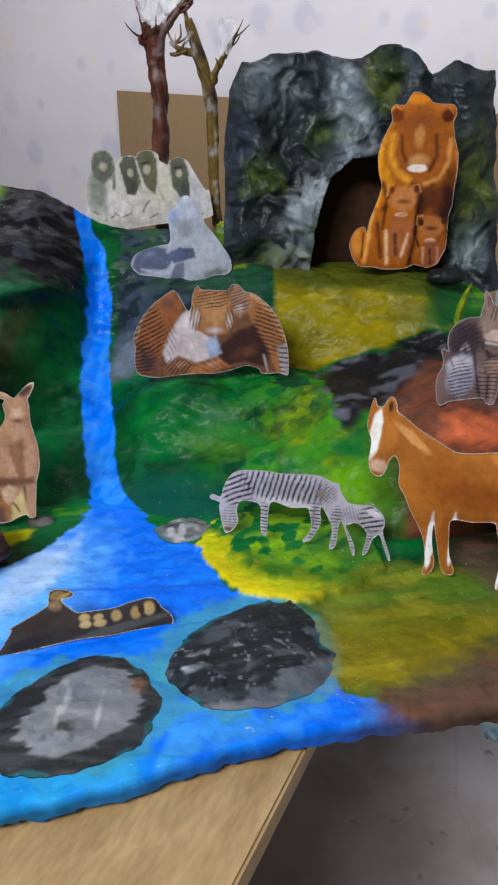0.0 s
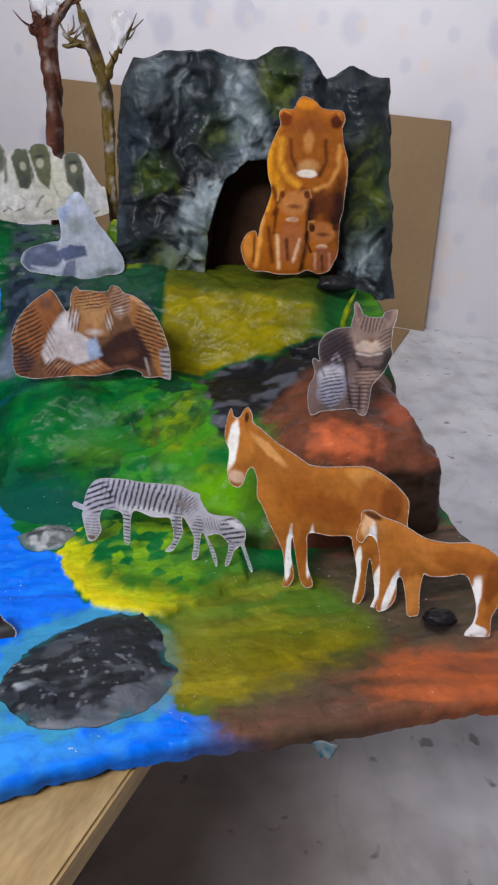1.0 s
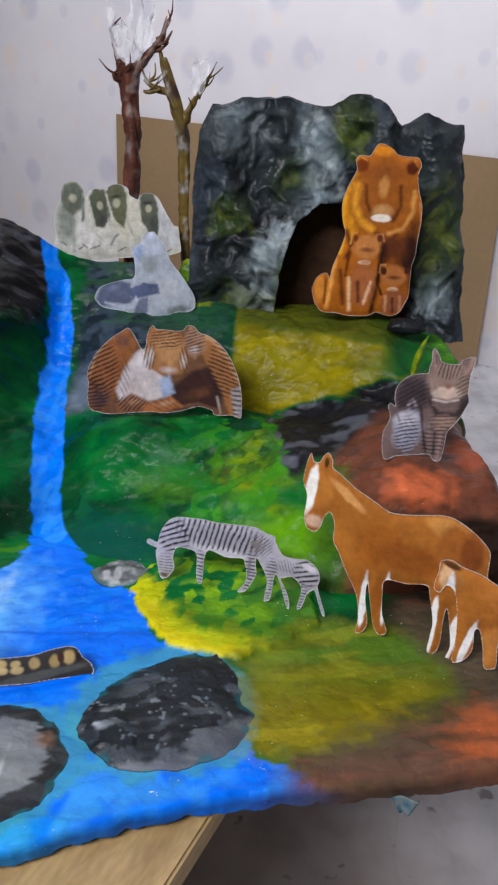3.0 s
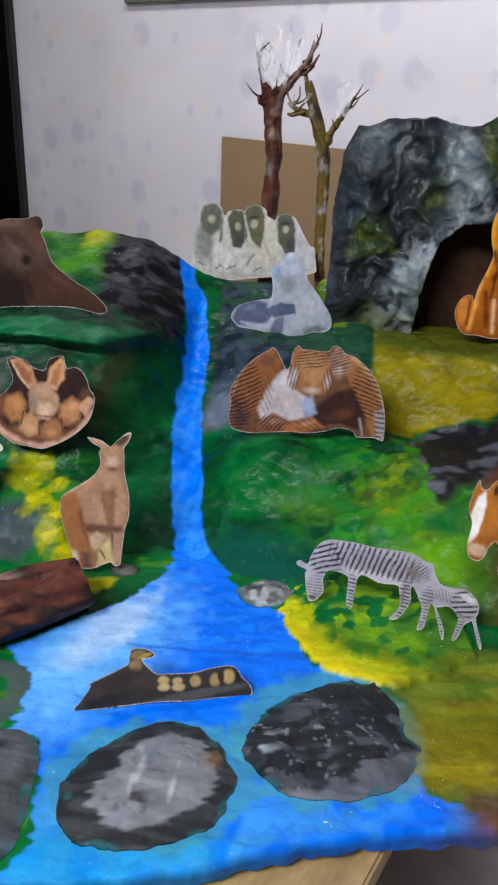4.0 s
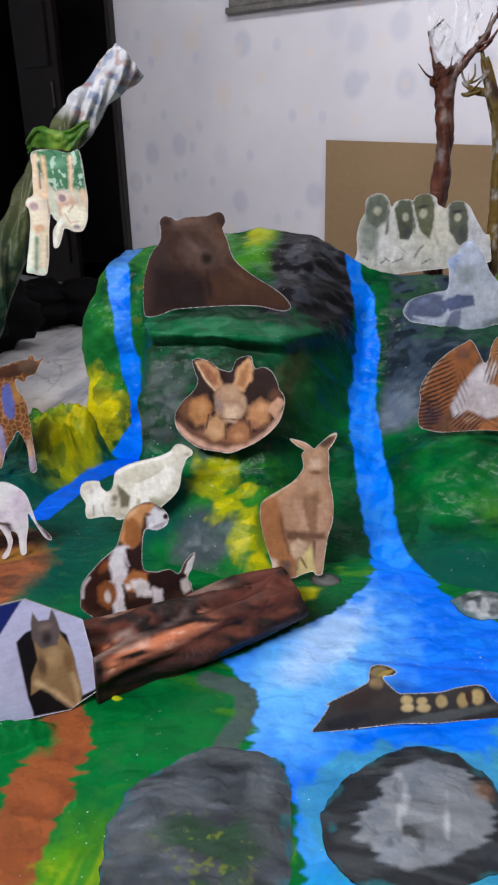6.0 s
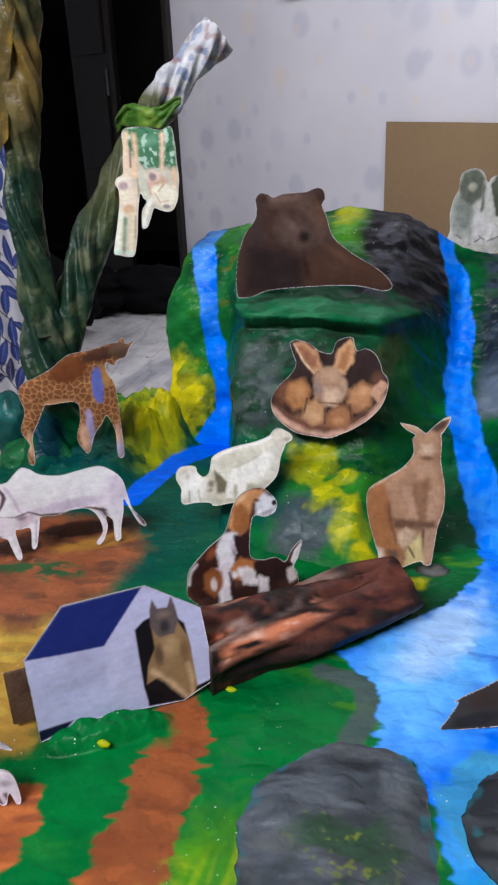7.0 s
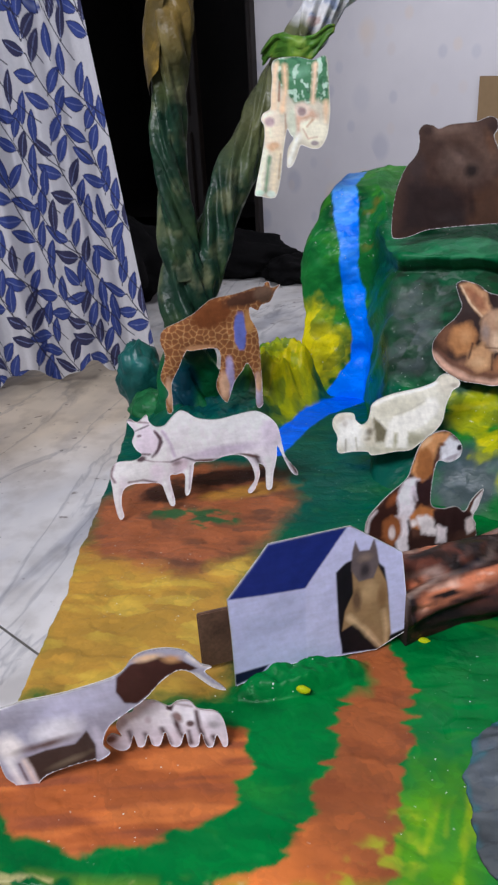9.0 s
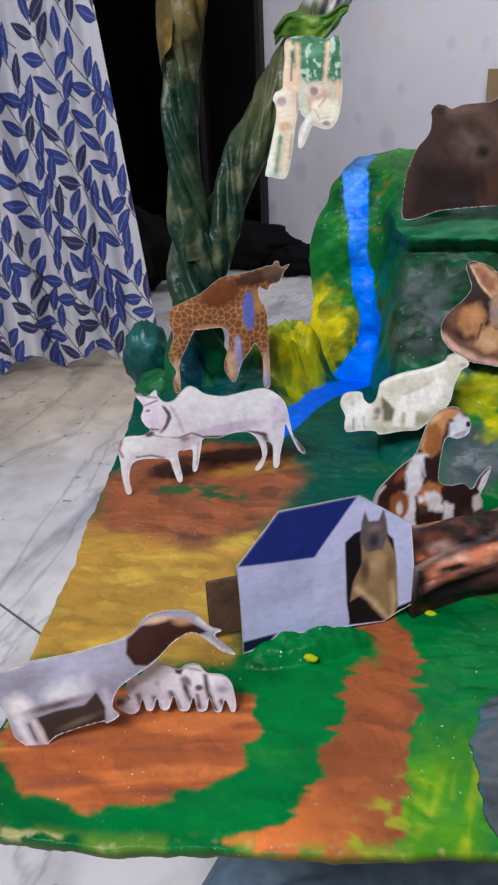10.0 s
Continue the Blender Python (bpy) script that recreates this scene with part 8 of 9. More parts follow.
c = Cutout([(-88, 123), (-83, 125), (-76, 120), (-65, 127), (-63, 119), (-56, 111), (-45, 111), (-35, 120), (-26, 125), (-17, 121), (-6, 112), (17, 106), (42, 108), (64, 109), (79, 101), (91, 86), (96, 61), (100, 43), (113, 23), (114, 15), (106, 21), (96, 44), (90, 59), (88, 42), (83, 22), (80, 3), (73, 4), (73, 31), (65, 39), (66, 25), (60, 8), (53, 1), (49, 5), (59, 19), (55, 41), (44, 54), (25, 57), (6, 54), (-13, 56), (-17, 45), (-24, 18), (-30, 18), (-28, 43), (-38, 45), (-46, 43), (-43, 10), (-49, 6), (-54, 24), (-58, 37), (-75, 42), (-93, 44), (-103, 38), (-107, 21), (-106, 4), (-112, 2), (-115, 23), (-115, 44), (-115, 63), (-106, 75), (-85, 74), (-76, 79), (-82, 87), (-85, 97), (-81, 109)], (0.85, 0.786, 0.85))
c.mass(5, 90, 90.8, 28.0, 0, (0.85, 0.824, 0.85), 0.6)
c.stroke([(-35, 121), (-10, 113), (24, 106), (66, 107), (89, 93)], 4.3, (0.85, 0.85, 0.85))
c.mass(21, 65, 51.9, 7.6, 0, (0.672, 0.585, 0.702), 0.8)
c.mass(82, 77, 15.5, 24.3, 0, (0.758, 0.664, 0.774), 0.8)
c.stroke([(-49, 104), (-41, 86), (-38, 70)], 4.0, (0.606, 0.512, 0.635))
c.mass(-67, 94, 15.9, 20.1, 0, (0.813, 0.715, 0.813))
c.stroke([(-87, 125), (-75, 120), (-64, 117)], 2.5, (0.213, 0.146, 0.146))
c.stroke([(-82, 109), (-64, 114)], 1.9, (0.047, 0.031, 0.044))
c.stroke([(-57, 104), (-51, 91), (-62, 72)], 3.4, (0.057, 0.034, 0.042))
c.stroke([(-81, 81), (-65, 76)], 2.0, (0.061, 0.037, 0.045))
c.mass(-76, 73, 6.8, 4.3, 0, (0.072, 0.048, 0.058))
c.stroke([(-13, 58), (14, 54), (47, 54), (66, 48)], 3.6, (0.106, 0.042, 0.034))
c.stroke([(62, 49), (70, 31), (66, 13)], 7.5, (0.056, 0.022, 0.021))
c.stroke([(77, 42), (77, 3)], 12.0, (0.85, 0.85, 0.85))
c.stroke([(65, 25), (56, 0)], 6.9, (0.85, 0.75, 0.75))
c.mass(38, 52, 18.4, 3.2, 0, (0.85, 0.833, 0.833), 0.6)
c.stroke([(96, 75), (101, 43)], 3.1, (0.85, 0.85, 0.85))
c.stroke([(102, 41), (115, 15)], 6.4, (0.071, 0.029, 0.027))
c.stroke([(-24, 55), (-28, 18)], 10.6, (0.85, 0.85, 0.85))
c.mass(-33, 56, 12.9, 8.8, 0, (0.737, 0.616, 0.69))
c.stroke([(-42, 63), (-27, 66), (-14, 59)], 2.6, (0.076, 0.042, 0.051))
c.stroke([(-40, 46), (-32, 42)], 4.1, (0.279, 0.173, 0.186))
c.mass(-76, 61, 34.6, 16.9, 0, (0.85, 0.85, 0.85))
c.stroke([(-105, 77), (-83, 76), (-64, 68), (-43, 63)], 1.7, (0.292, 0.21, 0.249))
c.stroke([(-110, 75), (-114, 59), (-111, 51)], 4.2, (0.112, 0.051, 0.058))
c.stroke([(-110, 45), (-111, 2)], 9.1, (0.85, 0.85, 0.85))
c.stroke([(-54, 44), (-49, 7)], 9.4, (0.85, 0.85, 0.85))
c.stroke([(-95, 48), (-78, 47), (-63, 40)], 2.8, (0.147, 0.074, 0.082))
c.stroke([(-60, 26), (-59, 6)], 2.9, (0.667, 0.541, 0.567))
c.mass(-60, 55, 10.4, 12.6, 0, (0.85, 0.768, 0.85), 0.8)
c.stroke([(-58, 106), (-52, 96), (-56, 82), (-64, 74)], 3.4, (0.10, 0.055, 0.07))
c.stroke([(-84, 82), (-66, 78)], 2.4, (0.09, 0.05, 0.06))
c.mass(-77, 74, 6, 4, 0, (0.10, 0.07, 0.08), 0.6)
c.mass(-76, 103, 3, 2, 0, (0.22, 0.16, 0.18), 0.7)
c.stroke([(-12, 58), (14, 55), (44, 56), (62, 50)], 3.0, (0.11, 0.05, 0.04))
c.mass(-36, 60, 7, 4, 0, (0.34, 0.26, 0.29), 0.8)
c.stroke([(-20, 52), (-24, 24)], 2.2, (0.50, 0.42, 0.48))
c.stroke([(-43, 40), (-45, 16)], 2.2, (0.52, 0.44, 0.50))
c.lit_from_above(0.45, 0.3)
c.stand('white paper cutout of a humped cow with calves', (-0.700, 0.790, 0.490), 36, 2)

c = Cutout([(2, 189), (31, 192), (56, 187), (72, 191), (76, 172), (77, 144), (78, 125), (76, 111), (73, 94), (64, 79), (51, 77), (37, 82), (33, 78), (29, 68), (22, 55), (15, 53), (14, 61), (17, 79), (25, 91), (21, 96), (17, 103), (13, 89), (9, 69), (5, 43), (-3, 15), (-13, 11), (-26, 14), (-35, 16), (-33, 28), (-26, 54), (-19, 80), (-16, 95), (-16, 109), (-20, 117), (-16, 125), (-6, 131), (-4, 147), (-1, 166)], (0.628, 0.572, 0.445))
c.worn([(2, 190), (31, 193), (73, 191), (77, 150), (74, 132), (62, 140), (46, 134), (28, 138), (10, 160)], (0.07, 0.20, 0.10), 5)
c.mass(34, 172, 20, 8, 10, (0.16, 0.36, 0.22), 0.9)
green = inside(c.u, c.w, [(2, 190), (31, 193), (73, 191), (77, 150), (74, 132), (62, 140), (46, 134), (28, 138), (10, 160)])
c.c = blend(c.c, green * np.clip((fbm(c.u / 5, c.w / 6, 31, 2) - 0.56) * 9, 0, 0.85), (0.50, 0.68, 0.55))
c.c = blend(c.c, green * np.clip((fbm(c.u / 6, c.w / 5, 33, 2) - 0.58) * 9, 0, 0.8), (0.035, 0.12, 0.06))
c.stroke([(5, 184), (1, 154), (0, 131)], 7.8, (0.821, 0.593, 0.384))
c.stroke([(17, 181), (17, 151), (11, 128)], 8.3, (0.832, 0.575, 0.351))
c.stroke([(9, 163), (7, 140)], 3.1, (0.296, 0.148, 0.091))
c.mass(26, 110, 9.6, 24.5, 0, (0.635, 0.664, 0.512), 0.6)
c.mass(-1, 97, 15.7, 30.1, 0, (0.85, 0.729, 0.541))
c.mass(-3, 81, 10.9, 7.6, 0, (0.69, 0.44, 0.261), 0.7)
c.stroke([(15, 122), (15, 96)], 3.2, (0.446, 0.311, 0.218))
c.mass(-6, 118, 13.4, 10.7, 0, (0.85, 0.734, 0.585))
c.mass(-8, 114, 7.6, 6.4, 0, (0.485, 0.351, 0.351), 0.6)
c.stroke([(-18, 75), (-24, 49), (-29, 23)], 11.6, (0.85, 0.838, 0.632))
c.stroke([(2, 74), (-3, 49), (-8, 20)], 11.5, (0.85, 0.724, 0.498))
c.stroke([(-11, 67), (-16, 39), (-19, 21)], 6.1, (0.173, 0.297, 0.173))
c.mass(-28, 19, 6.8, 4.3, 0, (0.6, 0.768, 0.615))
c.mass(-11, 17, 6.2, 4.8, 0, (0.695, 0.791, 0.664))
c.stroke([(6, 71), (1, 38)], 2.5, (0.467, 0.328, 0.202))
c.stroke([(59, 181), (56, 154), (54, 137)], 7.1, (0.788, 0.565, 0.384))
c.mass(45, 116, 16.8, 13.5, 0, (0.591, 0.385, 0.27))
c.mass(39, 128, 11.6, 10.0, 0, (0.722, 0.59, 0.485))
c.mass(39, 125, 6.3, 6.0, 0, (0.331, 0.242, 0.234), 0.6)
c.stroke([(72, 135), (71, 111)], 7.2, (0.767, 0.548, 0.351))
c.mass(52, 99, 20.1, 17.7, 0, (0.85, 0.802, 0.616), 0.4)
c.mass(55, 84, 6.4, 3.0, 0, (0.346, 0.289, 0.289), 0.6)
c.stroke([(45, 106), (53, 114)], 3.2, (0.532, 0.35, 0.226))
c.stroke([(39, 103), (46, 90), (59, 92)], 2.4, (0.626, 0.446, 0.319))
c.stroke([(34, 117), (32, 96)], 6.4, (0.684, 0.446, 0.319))
c.stroke([(33, 96), (25, 78), (18, 58)], 8.0, (0.85, 0.849, 0.732))
c.lit_from_above(0.45, 0.3)
c.stand('pale paper cutout of hanging gibbons under a branch', (-0.715, 1.135, 0.790), 6, -4)

c = Cutout([(-53, 0), (-57, 17), (-57, 35), (-52, 47), (-51, 57), (-55, 69), (-52, 73), (-46, 70), (-48, 79), (-48, 91), (-43, 101), (-33, 109), (-22, 112), (-11, 113), (-10, 120), (-8, 129), (-9, 140), (-6, 144), (0, 136), (5, 128), (18, 125), (28, 126), (29, 130), (37, 134), (45, 135), (46, 131), (45, 121), (43, 113), (43, 103), (43, 91), (46, 79), (43, 69), (39, 59), (35, 52), (29, 44), (24, 37), (23, 22), (22, 7), (19, -2), (11, -1), (6, 6), (-1, 7), (-10, 6), (-25, 5), (-39, 3), (-46, -1)], (0.134, 0.089, 0.081))
c.mass(-27, 86, 26.8, 31.3, 0, (0.036, 0.025, 0.029), 0.7)
c.mass(46, 67, 14.2, 32.1, 0, (0.025, 0.021, 0.021), 0.7)
c.mass(16, 107, 26.0, 21.8, 0, (0.214, 0.147, 0.117), 0.4)
c.stroke([(-8, 140), (-4, 127), (0, 120)], 5.9, (0.284, 0.178, 0.144))
c.stroke([(43, 133), (41, 121), (36, 114)], 6.4, (0.338, 0.219, 0.168))
c.stroke([(-4, 136), (-2, 125)], 2.3, (0.095, 0.055, 0.05))
c.mass(16, 89, 18.2, 8.1, 0, (0.543, 0.4, 0.308))
c.mass(36, 93, 7.0, 8.6, 0, (0.244, 0.165, 0.127), 0.6)
c.mass(-1, 100, 6.0, 9.5, 0, (0.26, 0.178, 0.144), 0.6)
c.stroke([(-4, 78), (8, 61), (32, 60), (41, 74)], 6.1, (0.029, 0.018, 0.018))
c.stroke([(0, 73), (15, 67), (34, 69)], 2.3, (0.156, 0.101, 0.085))
c.mass(17, 49, 16.6, 10.9, 0, (0.319, 0.212, 0.162), 0.6)
c.stroke([(0, 46), (4, 9)], 8.5, (0.196, 0.143, 0.133))
c.stroke([(16, 39), (16, 1)], 7.6, (0.269, 0.185, 0.155))
c.stroke([(8, 36), (10, 9)], 2.9, (0.031, 0.02, 0.02))
c.stroke([(25, 42), (34, 22)], 4.8, (0.07, 0.038, 0.031))
c.mass(-27, 38, 18.5, 27.5, 0, (0.272, 0.28, 0.349))
c.mass(-30, 53, 14.6, 11.3, 0, (0.376, 0.367, 0.406))
c.stroke([(-30, 72), (-25, 79), (-20, 70)], 4.2, (0.269, 0.231, 0.253))
c.stroke([(-14, 70), (-8, 41), (0, 9)], 3.8, (0.023, 0.016, 0.021))
c.stroke([(-43, 60), (-38, 50)], 3.3, (0.097, 0.093, 0.115))
c.c = np.clip(c.c * np.array((1.2, 1.2, 1.22)) + 0.012, 0, 0.85)
c.mass(7, 88, 9, 6, 10, (0.50, 0.40, 0.33), 0.8)
c.mass(27, 88, 9, 6, -10, (0.50, 0.40, 0.33), 0.8)
c.stroke([(0, 80), (16, 77), (32, 80)], 3, (0.62, 0.54, 0.50))
c.mass(17, 97, 5, 4, 0, (0.26, 0.13, 0.09), 0.8)
c.stripes(4.8, -80, 0.85, (-27, 31, 16, 26))
c.stripes(4.6, -8, 0.75, (15, 118, 17, 12))
c.stripes(5.2, -95, 0.75, (8, 25, 16, 22))
c.stripes(5.4, -60, 0.7, (-27, 86, 22, 24))
c.stripes(4.6, -60, 0.6, (35, 98, 9, 16))
c.stripes(4.8, -85, 0.6, (16, 51, 18, 14))
c.lit_from_above(0.5, 0.5)
c.stand('grey tabby paper cutout of a sitting cat and kitten', (0.320, 0.930, 0.636), 2, 4)

c = Cutout([(-114, 50), (-110, 53), (-102, 51), (-99, 53), (-97, 62), (-93, 73), (-85, 85), (-75, 91), (-60, 94), (-44, 96), (-21, 96), (18, 99), (29, 96), (36, 93), (45, 91), (46, 85), (56, 69), (70, 67), (83, 68), (92, 63), (99, 55), (101, 43), (100, 32), (111, 1), (108, -1), (97, 28), (93, 28), (88, 22), (85, 9), (82, 1), (78, 2), (81, 29), (70, 42), (59, 39), (56, 36), (66, 15), (69, 1), (66, -1), (53, 37), (48, 38), (46, 11), (43, 4), (38, 4), (40, 28), (37, 40), (26, 59), (25, 48), (26, 36), (16, 13), (9, 8), (5, 9), (12, 20), (15, 31), (12, 49), (8, 55), (-12, 52), (-36, 54), (-40, 11), (-46, 10), (-48, 22), (-48, 35), (-51, 50), (-71, 51), (-77, 45), (-79, 34), (-77, 21), (-82, 10), (-88, 3), (-96, 3), (-102, 36), (-100, 43), (-112, 46)], (0.408, 0.392, 0.458))
c.mass(-15, 80, 62, 15, 0, (0.34, 0.33, 0.38), 0.8)
c.mass(-20, 58, 34, 6, 0, (0.72, 0.71, 0.74), 0.8)
c.stripes(6.2, -14, 0.95, (-21, 79, 54, 24))
c.stripes(6.6, -62, 1, (-80, 67, 22, 26))
c.stripes(4.9, -90, 0.95, (-44, 30, 8, 24))
c.stripes(4.7, -85, 0.95, (19, 37, 11, 29))
c.stripes(3.4, -40, 0.6, (30, 77, 14, 15))
c.stripes(4.2, -85, 0.8, (44, 34, 8, 29))
c.stripes(6.1, -75, 1, (86, 50, 16, 20))
c.stripes(4.1, -85, 0.8, (82, 18, 7, 21))
c.stripes(4.2, -85, 0.8, (63, 17, 6, 21))
c.stripes(3.4, 20, 0.5, (61, 55, 14, 9))
c.stripes(4.2, -80, 0.6, (-88, 22, 11, 19))
c.stripes(4.1, -85, 0.6, (106, 13, 7, 16))
c.mass(-10, 57, 25.8, 3.5, 0, (0.593, 0.567, 0.635))
c.mass(24, 76, 9, 6, -20, (0.20, 0.17, 0.17), 0.9)
c.mass(-91, 7, 5.5, 3.0, 0, (0.154, 0.102, 0.093))
c.mass(88, 58, 9.0, 4.0, -20, (0.592, 0.552, 0.62))
c.stroke([(18, 55), (16, 29)], 3.3, (0.151, 0.137, 0.151))
c.lit_from_above(0.45, 0.3)
c.stand('black and white striped paper cutout of zebras on the lawn', (0.090, 0.806, 0.497), -14, 2)

c = Cutout([(-99, 23), (-97, 65), (-87, 99), (-72, 119), (-69, 133), (-70, 147), (-64, 154), (-54, 153), (-45, 149), (-31, 153), (-16, 154), (-1, 155), (7, 158), (15, 160), (23, 156), (25, 146), (21, 138), (27, 124), (33, 105), (43, 92), (66, 76), (91, 62), (108, 49), (115, 37), (105, 31), (76, 36), (56, 37), (31, 36), (5, 34), (-27, 31), (-54, 27), (-75, 19), (-92, 16)], (0.060, 0.030, 0.020))
c.worn([(-70, 149), (-37, 154), (-8, 154), (12, 143), (24, 124), (32, 102), (19, 93), (7, 116), (-13, 134), (-46, 139)], (0.105, 0.058, 0.038), 12)
c.mass(-30, 148, 26, 7, 0, (0.15, 0.09, 0.062), 1.0)
c.mass(17, 130, 7, 22, 20, (0.125, 0.058, 0.03), 1.0)
c.worn([(-34, 129), (-9, 122), (9, 104), (7, 89), (-6, 84), (-31, 90), (-43, 109)], (0.095, 0.055, 0.038), 12)
c.mass(-18, 112, 12, 6, -40, (0.15, 0.09, 0.065), 1.0)
c.mass(-3, 99, 10, 9, 20, (0.018, 0.010, 0.008), 0.8)
c.mass(-60, 146, 8.4, 6.5, 0, (0.045, 0.023, 0.017), 0.8)
c.mass(18, 150, 6.5, 7.0, 0, (0.048, 0.024, 0.018), 0.8)
c.mass(-70, 100, 14, 30, 10, (0.050, 0.030, 0.025), 1.0)
c.worn([(-83, 87), (-32, 82), (-7, 68), (-4, 32), (-86, 24)], (0.026, 0.014, 0.012), 14)
c.worn([(2, 69), (36, 92), (68, 76), (97, 58), (114, 40), (85, 34), (26, 34), (0, 33)], (0.075, 0.034, 0.018), 12)
c.mass(44, 76, 26, 7, -32, (0.105, 0.052, 0.028), 1.0)
c.mass(0, 62, 5, 22, 10, (0.035, 0.017, 0.012), 1.0)
c.c *= np.array((0.72, 0.74, 0.8))
c.lit_from_above(0.35, 0.5)
c.stand('dark brown paper cutout of a resting bear on a ledge', (-0.440, 1.068, 0.742), 0, 5)

# a smudged brown card scrap tucked behind the kennel
scrap = tagged(part("card_scrap", box(0.04, 0.004, 0.055, Matrix(), 0.001), grainy("brown_print", (0.06, 0.03, 0.02), (0.15, 0.08, 0.05), 40, 0.5, 0.2, 0.001)), "small brown printed card scrap beside the kennel", "card scrap")
scrap.matrix_world = pose(-0.575, 0.53, 0.492, -4, 0, 37)


def make_leaf_wrap():
    """A green painted paper strip wound on the slanting limb, from which the gibbons hang."""
    v, rows, cols = [], 26, 7
    for i in range(rows):
        u = i / (rows - 1)
        for k in range(cols):
            w = (k / (cols - 1) - 0.5) * 0.016 * (0.5 + 1.3 * math.sin(math.pi * min(1, u * 0.9 + 0.12)) ** 0.7)
            n = noise.noise(Vector((u * 6, k * 0.7, 3)))
            v.append((-0.745 + 0.105 * u, 1.172 - 0.018 * math.sin(u * 3) + 0.01 * n, 0.985 + 0.022 * u + 0.008 * math.sin(u * 7) + w + 0.006 * n))
    v = np.array(v)
    ob = link_mesh("leaf_strip", v, grid_faces(rows, cols), [FOLIAGE_PAINT], None, "", mottled((0.05, 0.15, 0.015), (0.14, 0.26, 0.03), (0.24, 0.34, 0.05), 50, 4)(v, None))
    tagged(ob, "bright green painted paper strip wound on the tree limb", "paper strip")
    mod = ob.modifiers.new("thickness", "SOLIDIFY")
    mod.thickness = 0.003


make_leaf_wrap()

# ---- curtain ----
CURTAIN_A, CURTAIN_D = Vector((-1.643, 2.387)), Vector((-0.847, -0.532))  # its free edge at the hem, and along it


def leaf_print(u, v):
    """White cloth with sprigs of blue leaves on winding stems (metres along the cloth)."""
    rng = random.Random(5)
    c = np.zeros((len(u), 3)) + np.array((0.59, 0.585, 0.61))
    c *= (0.95 + 0.1 * fbm(u * 200, v * 200, 3, 2))[:, None]
    navy, blue, ink = (0.010, 0.016, 0.075), (0.030, 0.055, 0.24), (0.018, 0.018, 0.04)
    placed = []

    def leaf(x, z, ang):
        length, wide = rng.uniform(0.098, 0.12), rng.uniform(0.021, 0.0245)
        mx, mz = x + 0.5 * length * math.cos(ang), z + 0.5 * length * math.sin(ang)
        if any((mx - p) ** 2 + (mz - q) ** 2 < 0.0485 ** 2 for p, q in placed):
            return
        placed.append((mx, mz))
        sel = (np.abs(u - mx) < 0.085) & (np.abs(v - mz) < 0.085)
        a = ((u[sel] - x) * math.cos(ang) + (v[sel] - z) * math.sin(ang)) / length
        b = -(u[sel] - x) * math.sin(ang) + (v[sel] - z) * math.cos(ang) + 0.006 * np.sin(a * 3)
        half = wide * np.sin(np.clip((a - 0.08) / 0.92, 0, 1) * math.pi) ** 0.7 * (1.15 - 0.4 * a)
        on = (a > 0.08) & (a < 1) & (np.abs(b) < half)
        tone = rng.random()
        q = blend(c[sel], (a > -0.02) & (a < 0.12) & (np.abs(b) < 0.0022), ink)
        q = blend(q, on, navy)
        q = blend(q, on & (np.abs(b) < half - 0.0028), blue if tone > 0.18 else (0.03, 0.03, 0.085))
        q = blend(q, on & (np.abs(b) < 0.0016) & (a < 0.85), (0.16, 0.19, 0.36))
        c[sel] = q

    for row in range(17):
        for col in range(12):
            x, z = -0.08 + col * 0.155 + (row % 2) * 0.078 + rng.uniform(-0.015, 0.015), -0.12 + row * 0.145 + rng.uniform(-0.015, 0.015)
            ang, bend = radians(38) + rng.uniform(-0.2, 0.2), rng.uniform(1.2, 3.4)
            pts = []
            for k in range(8):
                pts.append((x, z))
                x, z, ang = x + 0.034 * math.cos(ang), z + 0.034 * math.sin(ang), ang + bend * 0.034
                if k > 0:
                    leaf(x, z, ang + (0.85 if k % 2 else -0.85) + rng.uniform(-0.15, 0.15))
            leaf(x, z, ang)
            lo, hi = np.min(pts, 0) - 0.01, np.max(pts, 0) + 0.01
            sel = (u > lo[0]) & (u < hi[0]) & (v > lo[1]) & (v < hi[1])
            d, _ = near_line(u[sel], v[sel], pts)
            c[sel] = blend(c[sel], (d < 0.0024) * 0.85, ink)
    return c


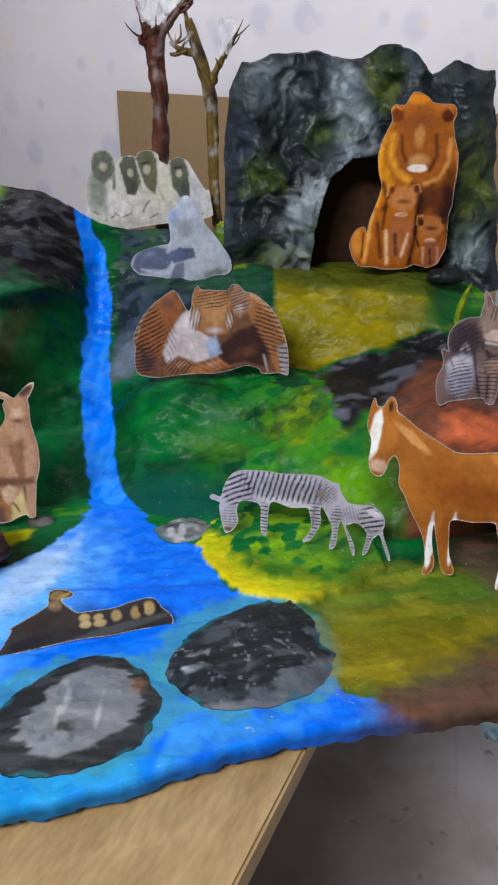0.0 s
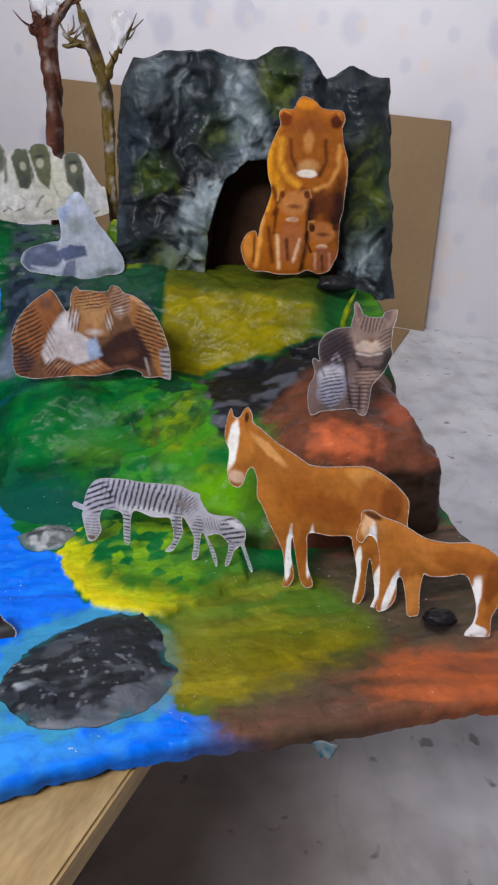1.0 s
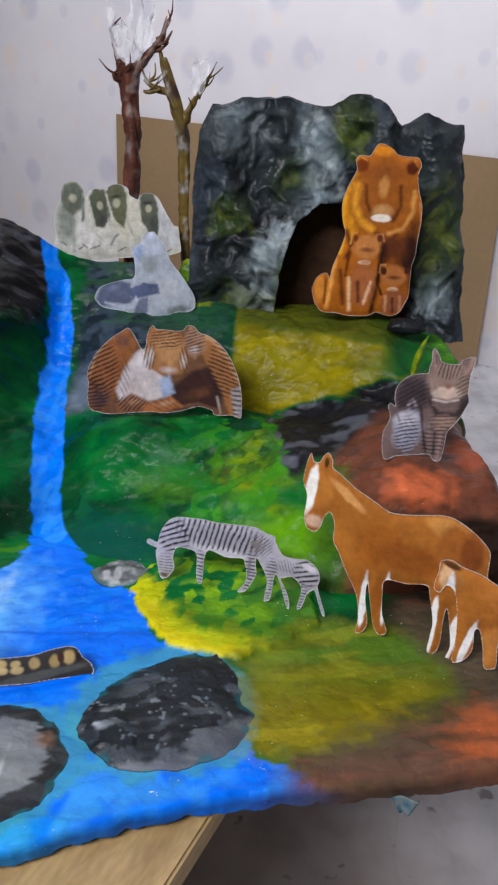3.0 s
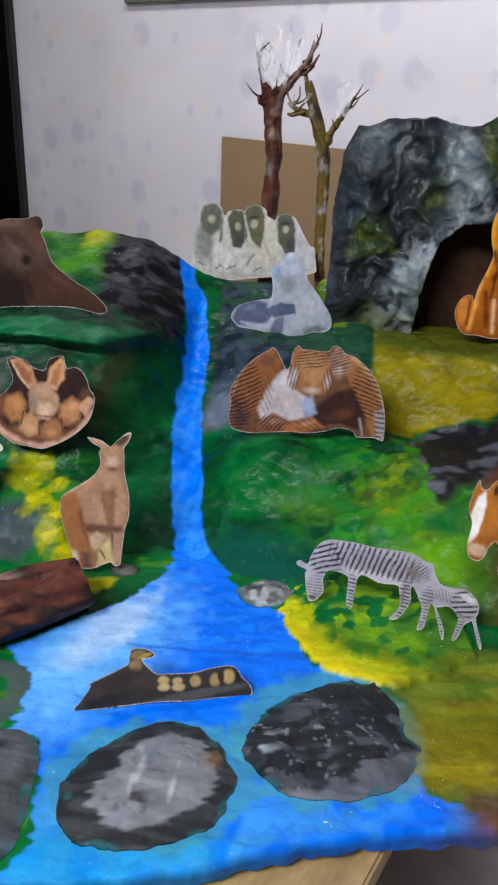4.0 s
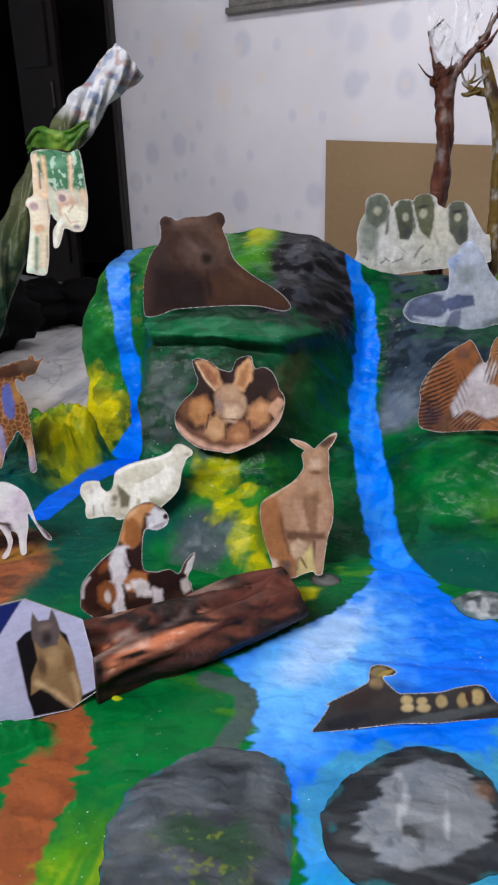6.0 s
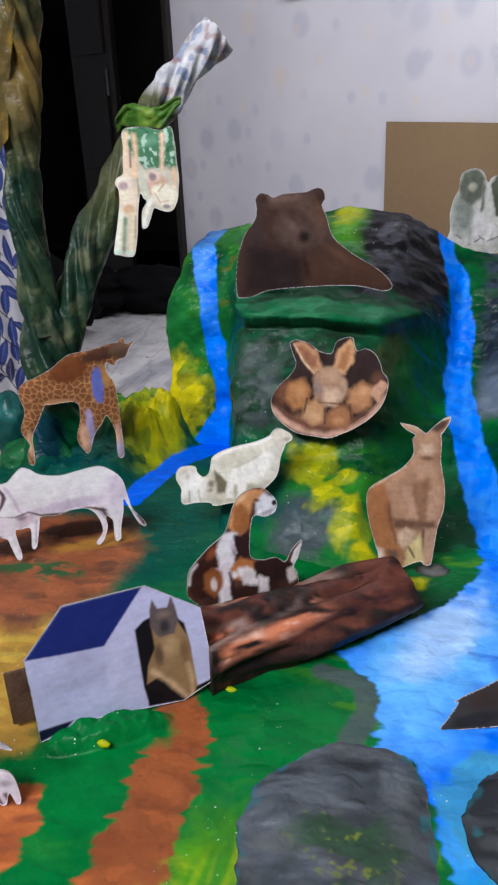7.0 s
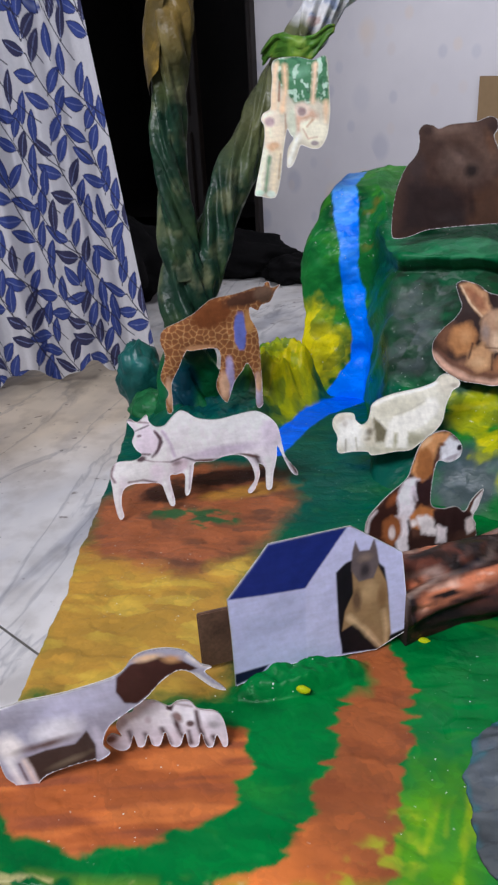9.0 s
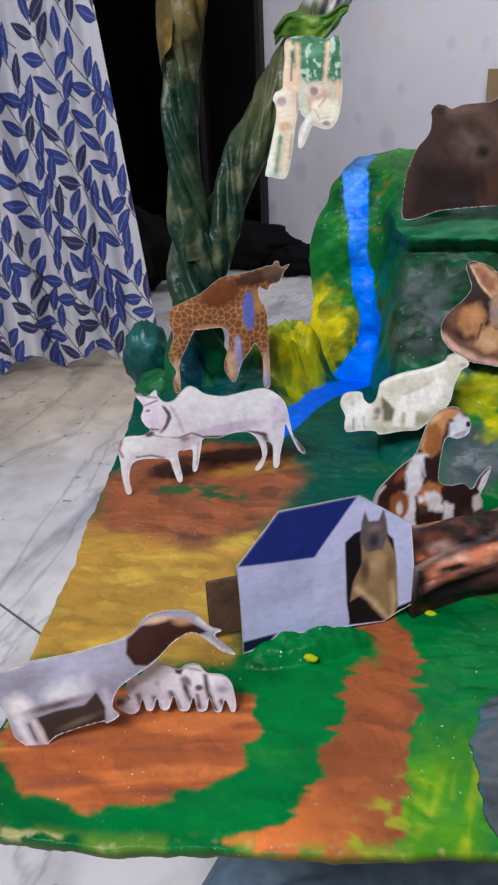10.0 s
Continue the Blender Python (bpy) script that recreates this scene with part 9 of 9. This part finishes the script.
def make_curtain():
    t = empty("curtain", (CURTAIN_A.x, CURTAIN_A.y, 0), "white cotton curtain printed with blue leaves, hanging just above the floor", "curtain")
    us, zs = np.r_[np.arange(0, 1.0, 0.0026), np.arange(1.0, 1.55, 0.01)], np.r_[np.arange(0.0, 1.15, 0.0026), np.arange(1.15, 2.21, 0.015)]
    uu, zz = np.meshgrid(us, zs, indexing="ij")
    hem = 0.055 + 0.035 * np.sin(uu * 21 + 1.0) + 0.01 * np.sin(uu * 47)
    z = hem + zz * (2.25 - hem) / 2.2
    spread = 0.62 + 0.14 * np.clip(1.3 - z, 0, 1.3) / 1.3
    free = 0.10 - 0.115 * np.clip(1 - z / 1.2, -0.6, 1)
    s = free + uu * spread
    fold = 0.046 * np.sin(uu * 22 + 0.8 * np.sin(z * 1.7)) + 0.008 * np.sin(uu * 57 + z * 2.0 + 1) + 0.003 * np.sin(uu * 110 + z * 5)
    fold = fold * (0.6 + 0.5 * np.clip(1.6 - z, 0, 1.6) / 1.6)
    nx, ny = -CURTAIN_D.y, CURTAIN_D.x
    x = CURTAIN_D.x * s + nx * fold
    y = CURTAIN_D.y * s + ny * fold
    v = np.stack([x, y, z], -1).reshape(-1, 3)
    m, nodes, links, bsdf = material("printed_cotton")
    att = nodes.new("ShaderNodeAttribute")
    att.attribute_name = "paint"
    weave = noise_node(nodes, links, 700, 2)
    links.new(att.outputs["Color"], bsdf.inputs["Base Color"])
    set_in(bsdf, Roughness=0.85)
    bump(nodes, links, bsdf, weave.outputs["Fac"], 0.2, 0.001)
    link_mesh("cloth", v, grid_faces(len(us), len(zs)), [m], t, "", leaf_print(uu.ravel(), z.ravel()))
    rod = bmesh.new()
    bmesh.ops.create_cone(rod, cap_ends=True, segments=16, radius1=0.012, radius2=0.012, depth=1.5)
    mid = CURTAIN_D * 0.6
    rod.transform(Matrix.Translation((mid.x, mid.y, 2.255)) @ Matrix.Rotation(math.atan2(CURTAIN_D.y, CURTAIN_D.x), 4, "Z") @ Matrix.Rotation(math.pi / 2, 4, "Y"))
    part("rod", rod, grainy("painted_rod", (0.2, 0.2, 0.2), (0.3, 0.3, 0.3), 9, 0.4), t, smooth=True)


make_curtain()

# black bags slumped on the floor before the doorway
for at, size, seed in (((-1.98, 4.0, 0.10), (0.34, 0.17, 0.13), 3), ((-1.58, 3.88, 0.06), (0.14, 0.12, 0.075), 6), ((-2.38, 3.32, 0.2), (0.31, 0.28, 0.24), 9), ((-2.36, 3.86, 0.11), (0.26, 0.24, 0.13), 12)):
    tagged(lump("cloth_bag", at, size, ((0.01, 0.01, 0.01), (0.015, 0.015, 0.015)), seed, None, "", crumple=0.3, rings=30, mat=BLACK_CLOTH), "black slumped cloth bag on the floor", "bag", "black bags")

# rumpled slate-blue cloth on the floor in front of the model
us = np.linspace(0, 1, 70)
uu, ww = np.meshgrid(us, us, indexing="ij")
zz = 0.02 + 0.05 * fbm(uu * 4, ww * 4, 3) ** 2 + 0.025 * np.abs(np.sin(uu * 9 + 3 * fbm(uu * 3, ww * 3, 5)))
edge = np.clip(np.minimum(np.minimum(uu, 1 - uu), np.minimum(ww, 1 - ww)) * 12, 0, 1)
cl = np.stack([-0.70 + 0.62 * uu + 0.05 * ww, 0.35 + 0.42 * ww + 0.03 * np.sin(uu * 5), 0.004 + zz * edge], -1).reshape(-1, 3)
tagged(link_mesh("floor_cloth", cl, grid_faces(70, 70), [BLUE_CLOTH]), "rumpled slate-blue cloth lying on the floor", "cloth")
